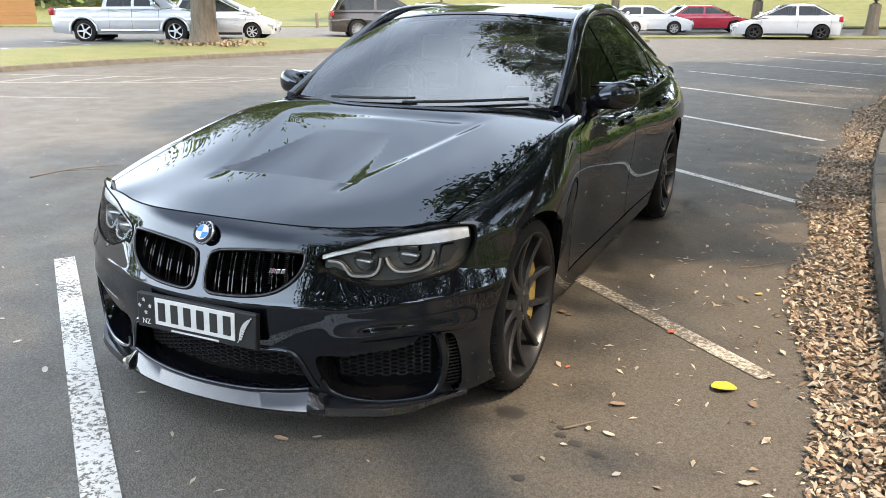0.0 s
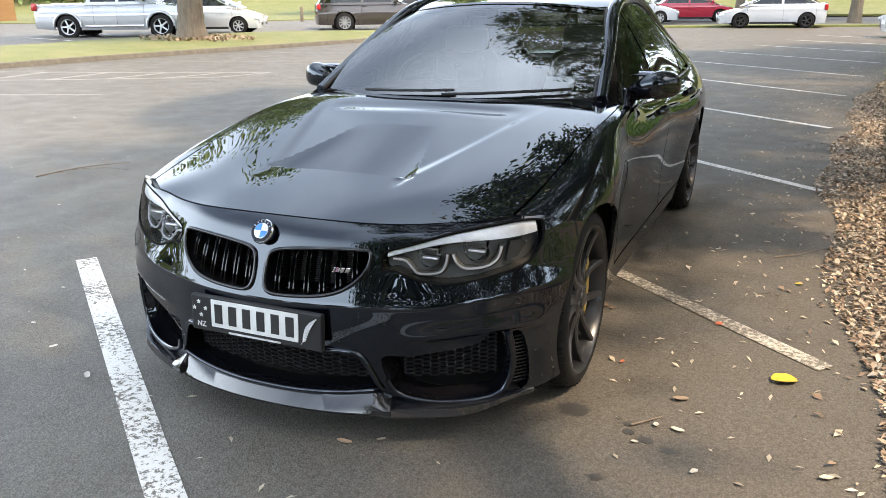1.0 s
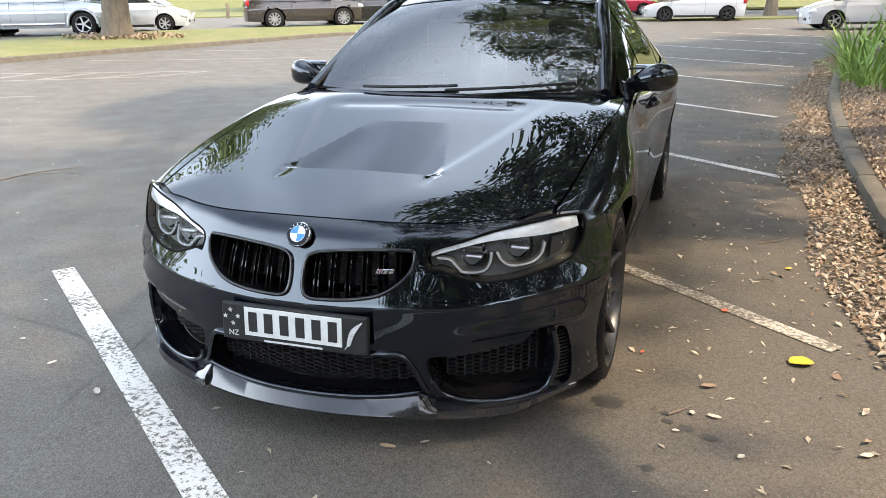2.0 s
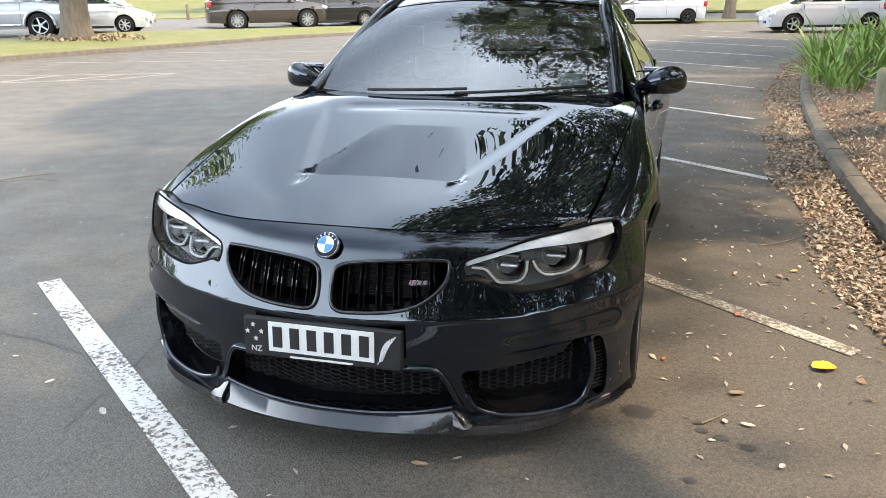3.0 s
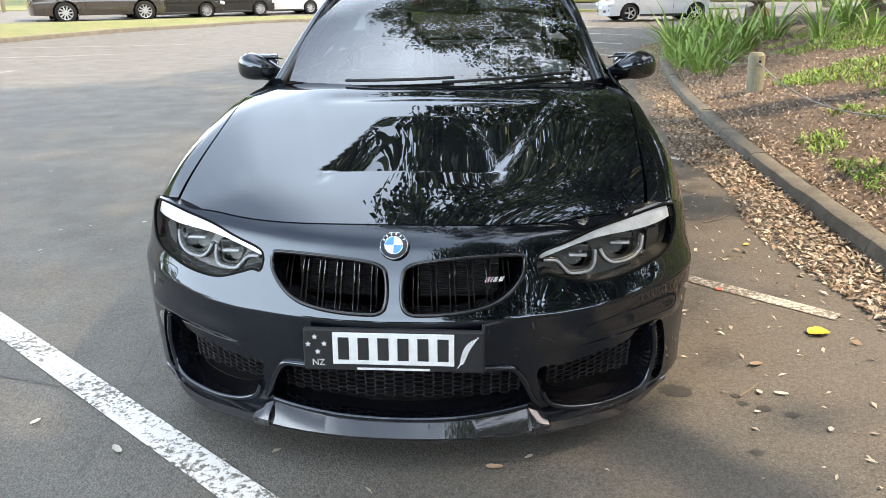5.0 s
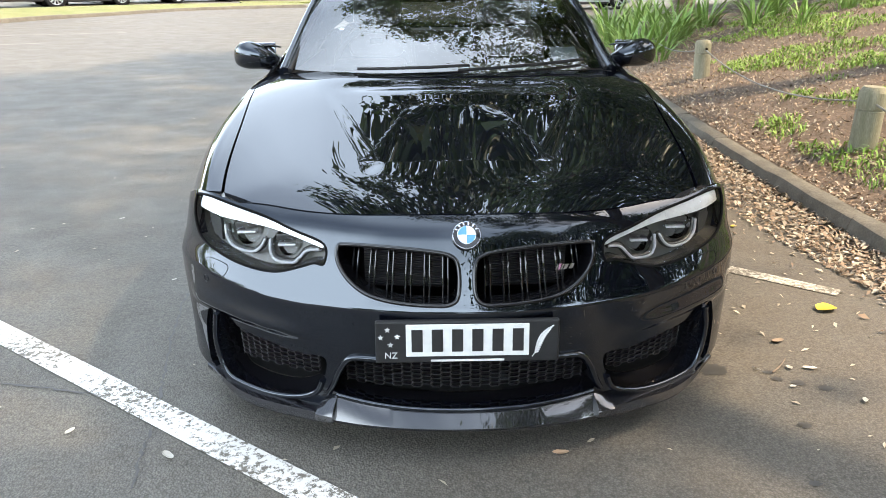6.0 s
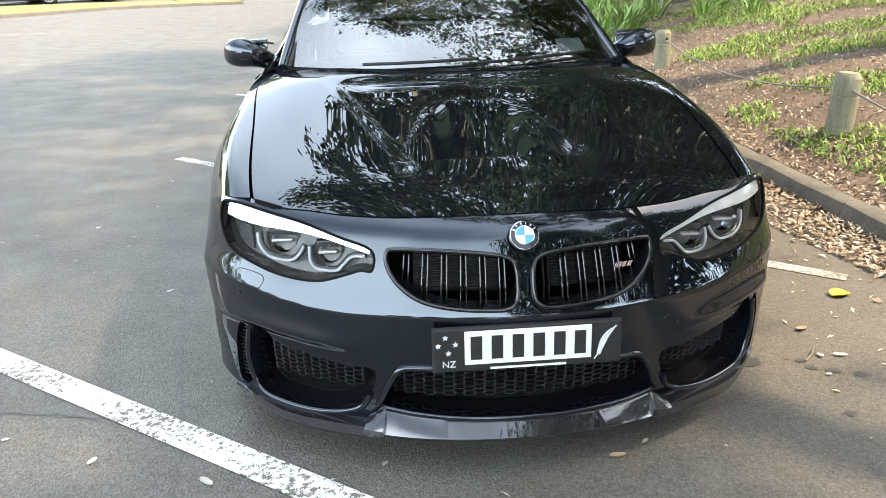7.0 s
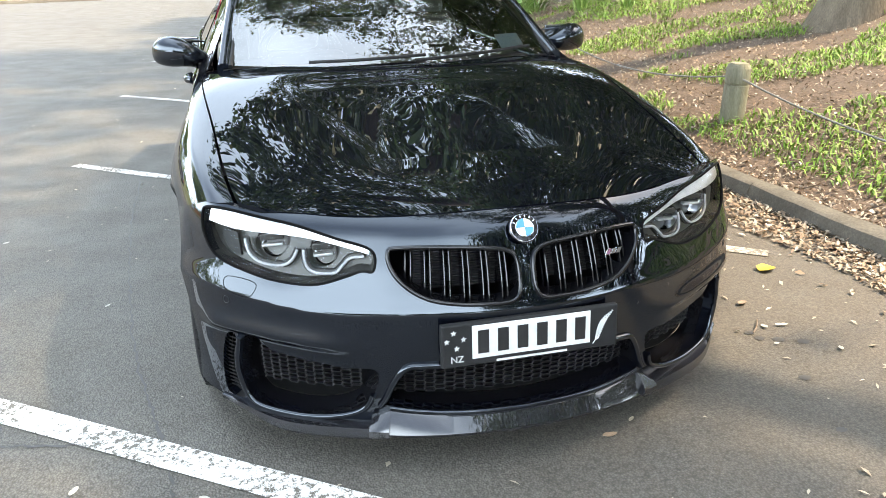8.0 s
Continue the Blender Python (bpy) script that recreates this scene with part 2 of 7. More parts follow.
def panel(fn, outline, holes=(), step=0.02, stepy=None, thick=0.012, flip=False, mirror=False):
    """A sheet over a region of a parametric surface fn(p, q) -> (n, 3), with exact edges, openings and a turned-in rim."""
    stepy = stepy or step
    loops = [resample(np.array(o, float), step, stepy) for o in (outline, *holes)]
    pts, edges = [], []
    for lp in loops:
        k0 = len(pts)
        pts += [Vector(p) for p in lp]
        edges += [(k0 + i, k0 + (i + 1) % len(lp)) for i in range(len(lp))]
    lo, hi = loops[0].min(0), loops[0].max(0)
    gx = np.arange(lo[0] + step * 0.37, hi[0], step)
    gy = np.arange(lo[1] + stepy * 0.41, hi[1], stepy)
    g = np.stack(np.meshgrid(gx, gy), -1)
    g[1::2, :, 0] += step * 0.5
    g = g.reshape(-1, 2)
    ok = inside(loops[0], g)
    for lp in loops[1:]:
        ok &= ~inside(lp, g)
    g = g[ok]
    border = np.concatenate(loops)
    sc = np.array([1 / step, 1 / stepy])
    keep = np.ones(len(g), bool)
    for i in range(0, len(g), 400):
        d = np.abs((g[i:i + 400, None, :] - border[None]) * sc)
        keep[i:i + 400] = (d ** 2).sum(-1).min(1) > 0.3
    pts += [Vector(p) for p in g[keep]]
    v2, _, f2, _, _, _ = geo.delaunay_2d_cdt(pts, edges, [], 0, 1e-7)
    v2 = np.array([tuple(v) for v in v2])
    tri = np.array([f for f in f2 if len(f) == 3])
    c = v2[tri].mean(1)
    ok = inside(loops[0], c)
    for lp in loops[1:]:
        ok &= ~inside(lp, c)
    tri = tri[ok]
    used = np.unique(tri)
    idx = np.full(len(v2), -1)
    idx[used] = np.arange(len(used))
    v2, tri = v2[used], idx[tri]
    e = 1e-3
    p3 = fn(v2[:, 0], v2[:, 1])
    du = fn(v2[:, 0] + e, v2[:, 1]) - fn(v2[:, 0] - e, v2[:, 1])
    dv = fn(v2[:, 0], v2[:, 1] + e) - fn(v2[:, 0], v2[:, 1] - e)
    nor = np.cross(du, dv)
    nor /= np.maximum(np.linalg.norm(nor, axis=1, keepdims=True), 1e-9)
    if flip:
        nor, tri = -nor, tri[:, ::-1]
    a = v2[tri]
    cr = (a[:, 1, 0] - a[:, 0, 0]) * (a[:, 2, 1] - a[:, 0, 1]) - (a[:, 1, 1] - a[:, 0, 1]) * (a[:, 2, 0] - a[:, 0, 0])
    bad = (cr < 0) != flip
    tri[bad] = tri[bad][:, ::-1]
    if mirror:
        p3 = p3 * (-1, 1, 1)
        nor = nor * (-1, 1, 1)
        tri = tri[:, ::-1]
    count = {}
    for t in tri:
        for i in range(3):
            k = (int(t[i]), int(t[(i + 1) % 3]))
            count[k] = True
    rim = [k for k in count if (k[1], k[0]) not in count]
    verts = [tuple(p) for p in p3]
    low = {}
    faces = [tuple(int(i) for i in t) for t in tri]
    for a_, b_ in rim:
        for i in (a_, b_):
            if i not in low:
                low[i] = len(verts)
                verts.append(tuple(p3[i] - nor[i] * thick))
        faces.append((b_, a_, low[a_], low[b_]))
    me = bpy.data.meshes.new("panel")
    me.from_pydata(verts, [], faces)
    me.update()
    me.shade_smooth()
    ln = []
    nt = len(tri)
    for poly in me.polygons:
        if poly.index < nt:
            ln += [tuple(nor[i]) for i in poly.vertices]
        else:
            ln += [tuple(poly.normal)] * len(poly.vertices)
    me.normals_split_custom_set(ln)
    return me

# ---- materials ----
M_PAINT = material("black_paint", (0.0020, 0.0026, 0.0046), 0.006, second=(0.0026, 0.0032, 0.0054), scale=3, rough_var=0.004, spec=0.8)
M_PAINT.node_tree.nodes["Principled BSDF"].inputs["Specular Tint"].default_value = (0.82, 0.91, 1.0, 1)
M_GLOSS = material("gloss_black_trim", (0.004, 0.004, 0.005), 0.03, second=(0.006, 0.006, 0.007), scale=20, rough_var=0.02)
M_PLASTIC = material("black_plastic", (0.012, 0.012, 0.013), 0.5, second=(0.018, 0.018, 0.018), scale=30, bump=0.1, bump_scale=400, spec=0.25)
M_MESH = material("grille_plastic", (0.024, 0.025, 0.028), 0.32, second=(0.034, 0.034, 0.038), scale=40)
# near-black for seals, gaps and cavities, whose shade is put into the colour
M_DARK = material("shade_and_seal_black", (0.002, 0.002, 0.002), 0.8, second=(0.004, 0.004, 0.004), scale=10, spec=0.08)
M_RUBBER = material("tyre_rubber", (0.006, 0.006, 0.0065), 0.7, second=(0.010, 0.0095, 0.009), scale=14, bump=0.2, bump_scale=260, spec=0.2)
M_RIM = material("dark_grey_wheel", (0.028, 0.029, 0.032), 0.3, metal=0.4, second=(0.036, 0.036, 0.038), scale=16, rough_var=0.08)
M_STEEL = material("brushed_metal", (0.42, 0.42, 0.42), 0.38, metal=1.0, second=(0.3, 0.3, 0.3), scale=60, stretch=(1, 1, 6))
M_CHROME = material("chrome", (0.75, 0.76, 0.78), 0.08, metal=1.0, second=(0.7, 0.7, 0.72), scale=30)
M_GOLD = material("gold_caliper", (0.42, 0.30, 0.09), 0.35, metal=0.3, second=(0.36, 0.25, 0.07), scale=25)
M_LAMPW = material("headlight_blade", (0.72, 0.72, 0.72), 0.3, metal=0.7, second=(0.56, 0.56, 0.58), scale=30)
M_LAMPG = material("headlight_inner_grey", (0.075, 0.072, 0.064), 0.25, metal=0.3, second=(0.03, 0.03, 0.032), scale=25)
M_LAMPH = material("headlight_bezel", (0.075, 0.073, 0.066), 0.35, metal=0.3, second=(0.05, 0.049, 0.046), scale=30)
M_GUIDE = material("light_guide_grey", (0.38, 0.385, 0.39), 0.2, second=(0.3, 0.3, 0.31), scale=30)
M_WHITE = material("white_plate_paint", (0.62, 0.62, 0.6), 0.35, second=(0.55, 0.55, 0.53), scale=40, bump=0.05, bump_scale=200)
M_INK = material("black_ink", (0.01, 0.01, 0.01), 0.4, second=(0.015, 0.015, 0.015), scale=50)
M_BLUE = material("blue_enamel", (0.05, 0.25, 0.6), 0.15, second=(0.045, 0.22, 0.55), scale=50)
M_SEAT = material("grey_leather", (0.2, 0.2, 0.2), 0.5, second=(0.16, 0.16, 0.165), scale=12, bump=0.15, bump_scale=150)
M_CABIN = material("cabin_trim", (0.03, 0.03, 0.032), 0.6, second=(0.04, 0.04, 0.04), scale=12, bump=0.1, bump_scale=300)
M_STICK = material("paper_label", (0.62, 0.74, 0.76), 0.5, second=(0.7, 0.8, 0.8), scale=60)
M_PINK = material("badge_stripe", (0.45, 0.2, 0.3), 0.3, second=(0.4, 0.18, 0.28), scale=60)
M_GLASS = glass_material("windscreen_glass", (0.6, 0.65, 0.66), 2.6)
M_SIDEGLASS = glass_material("side_glass", (0.16, 0.18, 0.17), 1.7)
M_LENS = glass_material("lamp_lens", (0.95, 0.96, 0.96), 1.14)


def carbon_material():
    """Twill weave: small diagonal checks under a clear coat."""
    m = material("carbon_fibre", (0.012, 0.012, 0.014), 0.03, spec=1.0)
    n, l = m.node_tree.nodes, m.node_tree.links
    co = n["Texture Coordinate"]
    mp = n.new("ShaderNodeMapping")
    mp.inputs["Rotation"].default_value = (0, 0, radians(45))
    mp.inputs["Scale"].default_value = (230, 230, 230)
    l.new(co.outputs["Object"], mp.inputs["Vector"])
    ch = n.new("ShaderNodeTexChecker")
    ch.inputs["Scale"].default_value = 1.0
    ch.inputs["Color1"].default_value = (0.022, 0.022, 0.025, 1)
    ch.inputs["Color2"].default_value = (0.005, 0.005, 0.006, 1)
    l.new(mp.outputs["Vector"], ch.inputs["Vector"])
    l.new(ch.outputs["Color"], n["Principled BSDF"].inputs["Base Color"])
    return m


M_CARBON = carbon_material()


def asphalt_material():
    m = bpy.data.materials.new("asphalt")
    m.use_nodes = True
    n, l = m.node_tree.nodes, m.node_tree.links
    b = n["Principled BSDF"]
    co = n.new("ShaderNodeTexCoord")

    def noise_node(scale, detail=5.0, rough=0.6):
        t = n.new("ShaderNodeTexNoise")
        t.inputs["Scale"].default_value = scale
        t.inputs["Detail"].default_value = detail
        t.inputs["Roughness"].default_value = rough
        l.new(co.outputs["Object"], t.inputs["Vector"])
        return t.outputs["Fac"]

    def rng(src, a, b_, c, d):
        r = n.new("ShaderNodeMapRange")
        for k, v in zip(("From Min", "From Max", "To Min", "To Max"), (a, b_, c, d)):
            r.inputs[k].default_value = v
        l.new(src, r.inputs["Value"])
        return r.outputs["Result"]

    def mix(f, a, c):
        x = n.new("ShaderNodeMix")
        x.data_type = "RGBA"
        l.new(f, x.inputs["Factor"])
        for s, k in ((a, 6), (c, 7)):
            if isinstance(s, tuple):
                x.inputs[k].default_value = (*s, 1)
            else:
                l.new(s, x.inputs[k])
        return x.outputs[2]

    big = rng(noise_node(0.35, 4), 0.38, 0.62, 0, 1)
    mid = rng(noise_node(2.2, 6, 0.7), 0.42, 0.68, 0, 1)
    c1 = mix(big, (0.092, 0.085, 0.073), (0.106, 0.096, 0.079))
    c2 = mix(mid, c1, (0.082, 0.073, 0.060))
    # tannin stain near the bank, in drifts
    sep = n.new("ShaderNodeSeparateXYZ")
    l.new(co.outputs["Object"], sep.inputs[0])
    near = rng(sep.outputs["X"], -0.2, 1.6, 0.0, 1.0)
    drift = rng(noise_node(0.9, 5, 0.65), 0.3, 0.62, 0.35, 0.85)
    st = n.new("ShaderNodeMath")
    st.operation = "MULTIPLY"
    l.new(near, st.inputs[0])
    l.new(drift, st.inputs[1])
    c2 = mix(st.outputs[0], c2, (0.088, 0.071, 0.054))
    vo = n.new("ShaderNodeTexVoronoi")
    vo.inputs["Scale"].default_value = 145.0
    l.new(co.outputs["Object"], vo.inputs["Vector"])
    chip = rng(vo.outputs["Distance"], 0.1, 0.75, 1.34, 0.70)
    grit = rng(noise_node(55, 4), 0.3, 0.7, 0.75, 1.27)
    mu = n.new("ShaderNodeMath")
    mu.operation = "MULTIPLY"
    l.new(chip, mu.inputs[0])
    l.new(grit, mu.inputs[1])
    hs = n.new("ShaderNodeHueSaturation")
    l.new(c2, hs.inputs["Color"])
    l.new(mu.outputs[0], hs.inputs["Value"])
    l.new(hs.outputs["Color"], b.inputs["Base Color"])
    l.new(rng(noise_node(3, 3), 0.3, 0.7, 0.62, 0.82), b.inputs["Roughness"])
    bp = n.new("ShaderNodeBump")
    bp.inputs["Strength"].default_value = 0.55
    bp.inputs["Distance"].default_value = 0.004
    l.new(vo.outputs["Distance"], bp.inputs["Height"])
    bp.invert = True
    l.new(bp.outputs["Normal"], b.inputs["Normal"])
    return m


def line_material(name="road_paint", lo=0.60, hi=0.66, paint=(0.58, 0.56, 0.52)):
    """Road paint, worn through to the asphalt in flecks."""
    m = bpy.data.materials.new(name)
    m.use_nodes = True
    n, l = m.node_tree.nodes, m.node_tree.links
    b = n["Principled BSDF"]
    co = n.new("ShaderNodeTexCoord")
    t = n.new("ShaderNodeTexNoise")
    t.inputs["Scale"].default_value = 48.0
    t.inputs["Detail"].default_value = 6.0
    t.inputs["Roughness"].default_value = 0.75
    l.new(co.outputs["Object"], t.inputs["Vector"])
    t2 = n.new("ShaderNodeTexNoise")
    t2.inputs["Scale"].default_value = 2.3
    l.new(co.outputs["Object"], t2.inputs["Vector"])
    ad = n.new("ShaderNodeMath")
    ad.operation = "MULTIPLY_ADD"
    ad.inputs[1].default_value = 0.35
    l.new(t2.outputs["Fac"], ad.inputs[0])
    l.new(t.outputs["Fac"], ad.inputs[2])
    r = n.new("ShaderNodeMapRange")
    r.inputs["From Min"].default_value = lo
    r.inputs["From Max"].default_value = hi
    l.new(ad.outputs[0], r.inputs["Value"])
    x = n.new("ShaderNodeMix")
    x.data_type = "RGBA"
    x.inputs[6].default_value = (0.11, 0.095, 0.075, 1)
    x.inputs[7].default_value = (*paint, 1)
    l.new(r.outputs["Result"], x.inputs["Factor"])
    l.new(x.outputs[2], b.inputs["Base Color"])
    b.inputs["Roughness"].default_value = 0.7
    return m


M_FADED = material("faded_road_paint", (0.27, 0.25, 0.22), 0.75, second=(0.13, 0.12, 0.10), scale=9, fine=0.3, fine_scale=70)
M_ASPHALT = asphalt_material()
M_LINE = line_material()
M_WORN = line_material("worn_road_paint", 0.62, 0.80, (0.5, 0.46, 0.39))
M_KERB = material("concrete_kerb", (0.135, 0.118, 0.094), 0.9, second=(0.08, 0.07, 0.055), scale=6, fine=0.25, fine_scale=90, bump=0.4, bump_scale=60)
M_MULCH = material("bark_mulch_soil", (0.115, 0.078, 0.055), 0.9, second=(0.07, 0.048, 0.033), scale=5, fine=0.4, fine_scale=60, bump=0.8, bump_scale=40)
M_GRASSG = material("lawn", (0.09, 0.11, 0.022), 0.85, second=(0.15, 0.14, 0.05), scale=1.3, fine=0.35, fine_scale=25, bump=0.5, bump_scale=20)
M_BLADE = material("grass_blade", (0.12, 0.24, 0.03), 0.6, second=(0.19, 0.28, 0.05), scale=3, rand=0.35)
M_FLAX = material("strap_leaf", (0.10, 0.2, 0.035), 0.45, second=(0.16, 0.25, 0.055), scale=5, rand=0.35)
M_LEAF = material("tree_leaf", (0.045, 0.085, 0.016), 0.5, second=(0.07, 0.11, 0.022), scale=0.6, rand=0.4)
M_LEAF2 = material("light_tree_leaf", (0.09, 0.14, 0.03), 0.55, second=(0.13, 0.17, 0.04), scale=0.4, rand=0.35)
M_BARK = material("bark", (0.16, 0.125, 0.09), 0.9, second=(0.09, 0.07, 0.05), scale=4, fine=0.3, fine_scale=40, bump=1.0, bump_scale=18, stretch=(3, 3, 0.6))
M_POST = material("weathered_post", (0.23, 0.21, 0.15), 0.85, second=(0.15, 0.14, 0.09), scale=6, fine=0.25, fine_scale=60, bump=0.4, bump_scale=30, stretch=(4, 4, 0.5))
M_DRY = [material("dry_leaf", c, 0.7, second=tuple(k * 0.7 for k in c), scale=30, rand=0.35) for c in
         ((0.31, 0.215, 0.145), (0.38, 0.295, 0.215), (0.21, 0.135, 0.085), (0.43, 0.365, 0.28))]
M_YELLOW = material("yellow_leaf", (0.55, 0.40, 0.04), 0.5, second=(0.46, 0.31, 0.04), scale=40)
M_PALE = material("pale_leaf", (0.44, 0.42, 0.37), 0.6, second=(0.34, 0.31, 0.26), scale=40)
M_REDLEAF = material("red_leaf", (0.5, 0.13, 0.06), 0.55, second=(0.4, 0.1, 0.05), scale=40)
M_TWIG = material("twig", (0.14, 0.1, 0.075), 0.9, second=(0.2, 0.15, 0.11), scale=20)
M_OIL = material("oil_stain", (0.035, 0.033, 0.03), 0.5, second=(0.055, 0.05, 0.046), scale=20)

PAINTS = {k: material(k + "_car_paint", c, 0.25, coat=1.0, second=tuple(v * 0.93 for v in c), scale=4, metal=mt) for k, c, mt in (
    ("silver", (0.36, 0.37, 0.38), 0.5), ("white", (0.45, 0.46, 0.47), 0.0), ("brown", (0.05, 0.042, 0.038), 0.3), ("black", (0.012, 0.012, 0.014), 0.2),
    ("red", (0.36, 0.012, 0.03), 0.1), ("pale", (0.6, 0.63, 0.65), 0.3))}
M_ALLOY = material("alloy_wheel", (0.5, 0.5, 0.5), 0.35, metal=0.8, second=(0.42, 0.42, 0.42), scale=12)
M_BLACKRIM = material("black_wheel", (0.02, 0.02, 0.02), 0.5, second=(0.03, 0.03, 0.03), scale=12)
M_TAIL = material("tail_lamp_red", (0.4, 0.02, 0.02), 0.2, second=(0.3, 0.015, 0.015), scale=30)
M_TIMBER = material("stained_weatherboard", (0.26, 0.13, 0.05), 0.6, second=(0.2, 0.1, 0.035), scale=5, fine=0.2, fine_scale=50, stretch=(0.3, 0.3, 6))
M_ROOF = material("painted_iron_roof", (0.16, 0.16, 0.17), 0.5, second=(0.2, 0.2, 0.2), scale=3)

# ---- ground ----
rng_ = np.random.default_rng(7)


def rise(x):
    """The car park climbs gently towards the far lawn."""
    return 0.3 * step01(6, 22, -np.asarray(x, float))


def kerb_x(y):
    return 2.17 + 0.0078 * np.maximum(np.asarray(y, float) - 2.0, 0) ** 2


def bank_z(x, y):
    """Height of the planted bank behind the kerb."""
    d = np.maximum(np.asarray(x, float) - kerb_x(y) - 0.12, 0)
    h = 0.095 + 0.24 * d * (1 - 0.35 * step01(4, 14, d)) * (1 - 0.6 * step01(10, 17, y))
    return h + 0.03 * np.sin(1.7 * x + 0.6 * y) * step01(0.2, 1.2, d) + 0.02 * np.sin(3.1 * y - 2.0 * x) * step01(0.2, 1.0, d)


def grid_mesh(xs, ys, fz):
    X, Y = np.meshgrid(xs, ys)
    Z = fz(X, Y)
    v = np.stack([X, Y, Z], -1).reshape(-1, 3)
    nx, ny = len(xs), len(ys)
    f = [(j * nx + i, j * nx + i + 1, (j + 1) * nx + i + 1, (j + 1) * nx + i) for j in range(ny - 1) for i in range(nx - 1)]
    me = mesh_of(v, f)
    me.shade_smooth()
    return me


gx = np.concatenate([[-900, -300, -120, -60], np.arange(-40, 14.1, 1.0), [20, 40, 80, 200, 600, 900]])
gy = np.concatenate([[-900, -200, -60, -30], np.arange(-15, 60.1, 2.5), [80, 150, 400, 900, 1600]])
tagged(part("ground", grid_mesh(gx, gy, lambda X, Y: rise(X)), M_ASPHALT), "worn grey asphalt of a car park with faint stains", "ground", kind="structure")


def strip(name, pts_a, pts_b, mat, label, cat="line", lift=0.004, group=""):
    """A painted band between two edges, laid just over the ground."""
    v, f = [], []
    n = len(pts_a)
    for a, b in zip(pts_a, pts_b):
        v += [(a[0], a[1], float(rise(a[0])) + lift), (b[0], b[1], float(rise(b[0])) + lift)]
    for i in range(n - 1):
        f.append((2 * i, 2 * i + 1, 2 * i + 3, 2 * i + 2))
    ob = part(name, mesh_of(v, f), mat)
    return tagged(ob, label, cat, group, "structure")


def line(a, b, w=0.1, label="worn white bay line painted on the asphalt", group="bay lines", mat=None):
    a, b = Vector(a), Vector(b)
    n = max(2, int((b - a).length / 0.25))
    d = (b - a).normalized()
    s = Vector((-d.y, d.x)) * w / 2
    pts = [a.lerp(b, i / n) for i in range(n + 1)]
    return strip("bay_line", [p + s for p in pts], [p - s for p in pts], mat or M_LINE, label, "bay line", group=group)


line((-2.085, 1.14), (1.2, -1.40), 0.112)
line((1.74, 1.225), (-0.7, 3.27), 0.088, mat=M_WORN)
line((-0.7, 3.27), (-1.81, 4.2), 0.088)
for i in range(1, 9):
    y0 = 1.225 + 3.19 * i
    x0 = 1.74 + 0.0065 * max(0, y0 - 3) ** 2
    line((x0, y0), (x0 - 3.55, y0 + 2.98), 0.085)
line((-8.46, 7.29), (-12.5, 5.2), 0.1, mat=M_FADED)
line((-7.86, 14.9), (-12.0, 12.4), 0.1, mat=M_FADED)
line((-7.27, 17.9), (-11.4, 15.8), 0.1, mat=M_FADED)
# hatched wedge before the lawn
line((-8.23, 11.42), (-13.0, 8.9), 0.1, "faded white hatching on the asphalt", "hatching", M_FADED)
line((-8.23, 11.38), (-8.6, 10.2), 0.1, "faded white hatching on the asphalt", "hatching", M_FADED)
line((-8.6, 10.2), (-12.4, 7.4), 0.1, "faded white hatching on the asphalt", "hatching", M_FADED)
for u in (0.12, 0.34, 0.56, 0.8):
    a = Vector((-8.5, 11.28)).lerp(Vector((-13.0, 8.9)), u)
    b = Vector((-8.7, 10.13)).lerp(Vector((-12.4, 7.4)), u + 0.06)
    line(a, b, 0.13, "faded white hatching on the asphalt", "hatching", M_FADED)
line((-22.5, 17.3), (-17.7, 16.0), 0.09)
line((-19.5, 13.6), (-18.2, 13.6), 0.09)

# hairline cracks in the asphalt
for pts in ([(-0.95, -0.1), (-1.02, 0.35), (-1.14, 0.95), (-1.22, 1.6), (-1.3, 2.6), (-1.33, 3.8)], [(-1.02, 0.35), (-1.5, 0.5), (-2.3, 0.62), (-3.4, 0.9)]):
    c = spline(pts, False, 26)
    c = c + rng_.normal(0, 0.005, c.shape)
    w = 0.0042 * (0.25 + rng_.random(len(c)))
    strip("crack", [(p[0] - k, p[1] - k) for p, k in zip(c, w)], [(p[0] + k, p[1] + k) for p, k in zip(c, w)], M_OIL, "thin dark crack in the asphalt", "crack", 0.0025)

# oil spots
for x, y, r in ((0.92, 0.54, 0.055), (1.12, 0.51, 0.018), (1.13, 0.46, 0.02), (1.19, 0.43, 0.024), (1.27, 0.39, 0.022), (1.09, 0.16, 0.022), (0.98, -0.14, 0.018)):
    v = [(x, y, 0.003)]
    for k in range(20):
        rr = r * (1 + 0.22 * math.sin(3 * k + x * 40) + 0.12 * random.uniform(-1, 1))
        v.append((x + rr * math.cos(k * math.pi / 10), y + 0.8 * rr * math.sin(k * math.pi / 10), 0.003))
    tagged(part("oil_stain", mesh_of(v, [(0, 1 + k, 1 + (k + 1) % 20) for k in range(20)]), M_OIL), "small dark oil stain on the asphalt", "stain", "oil stains", "structure")


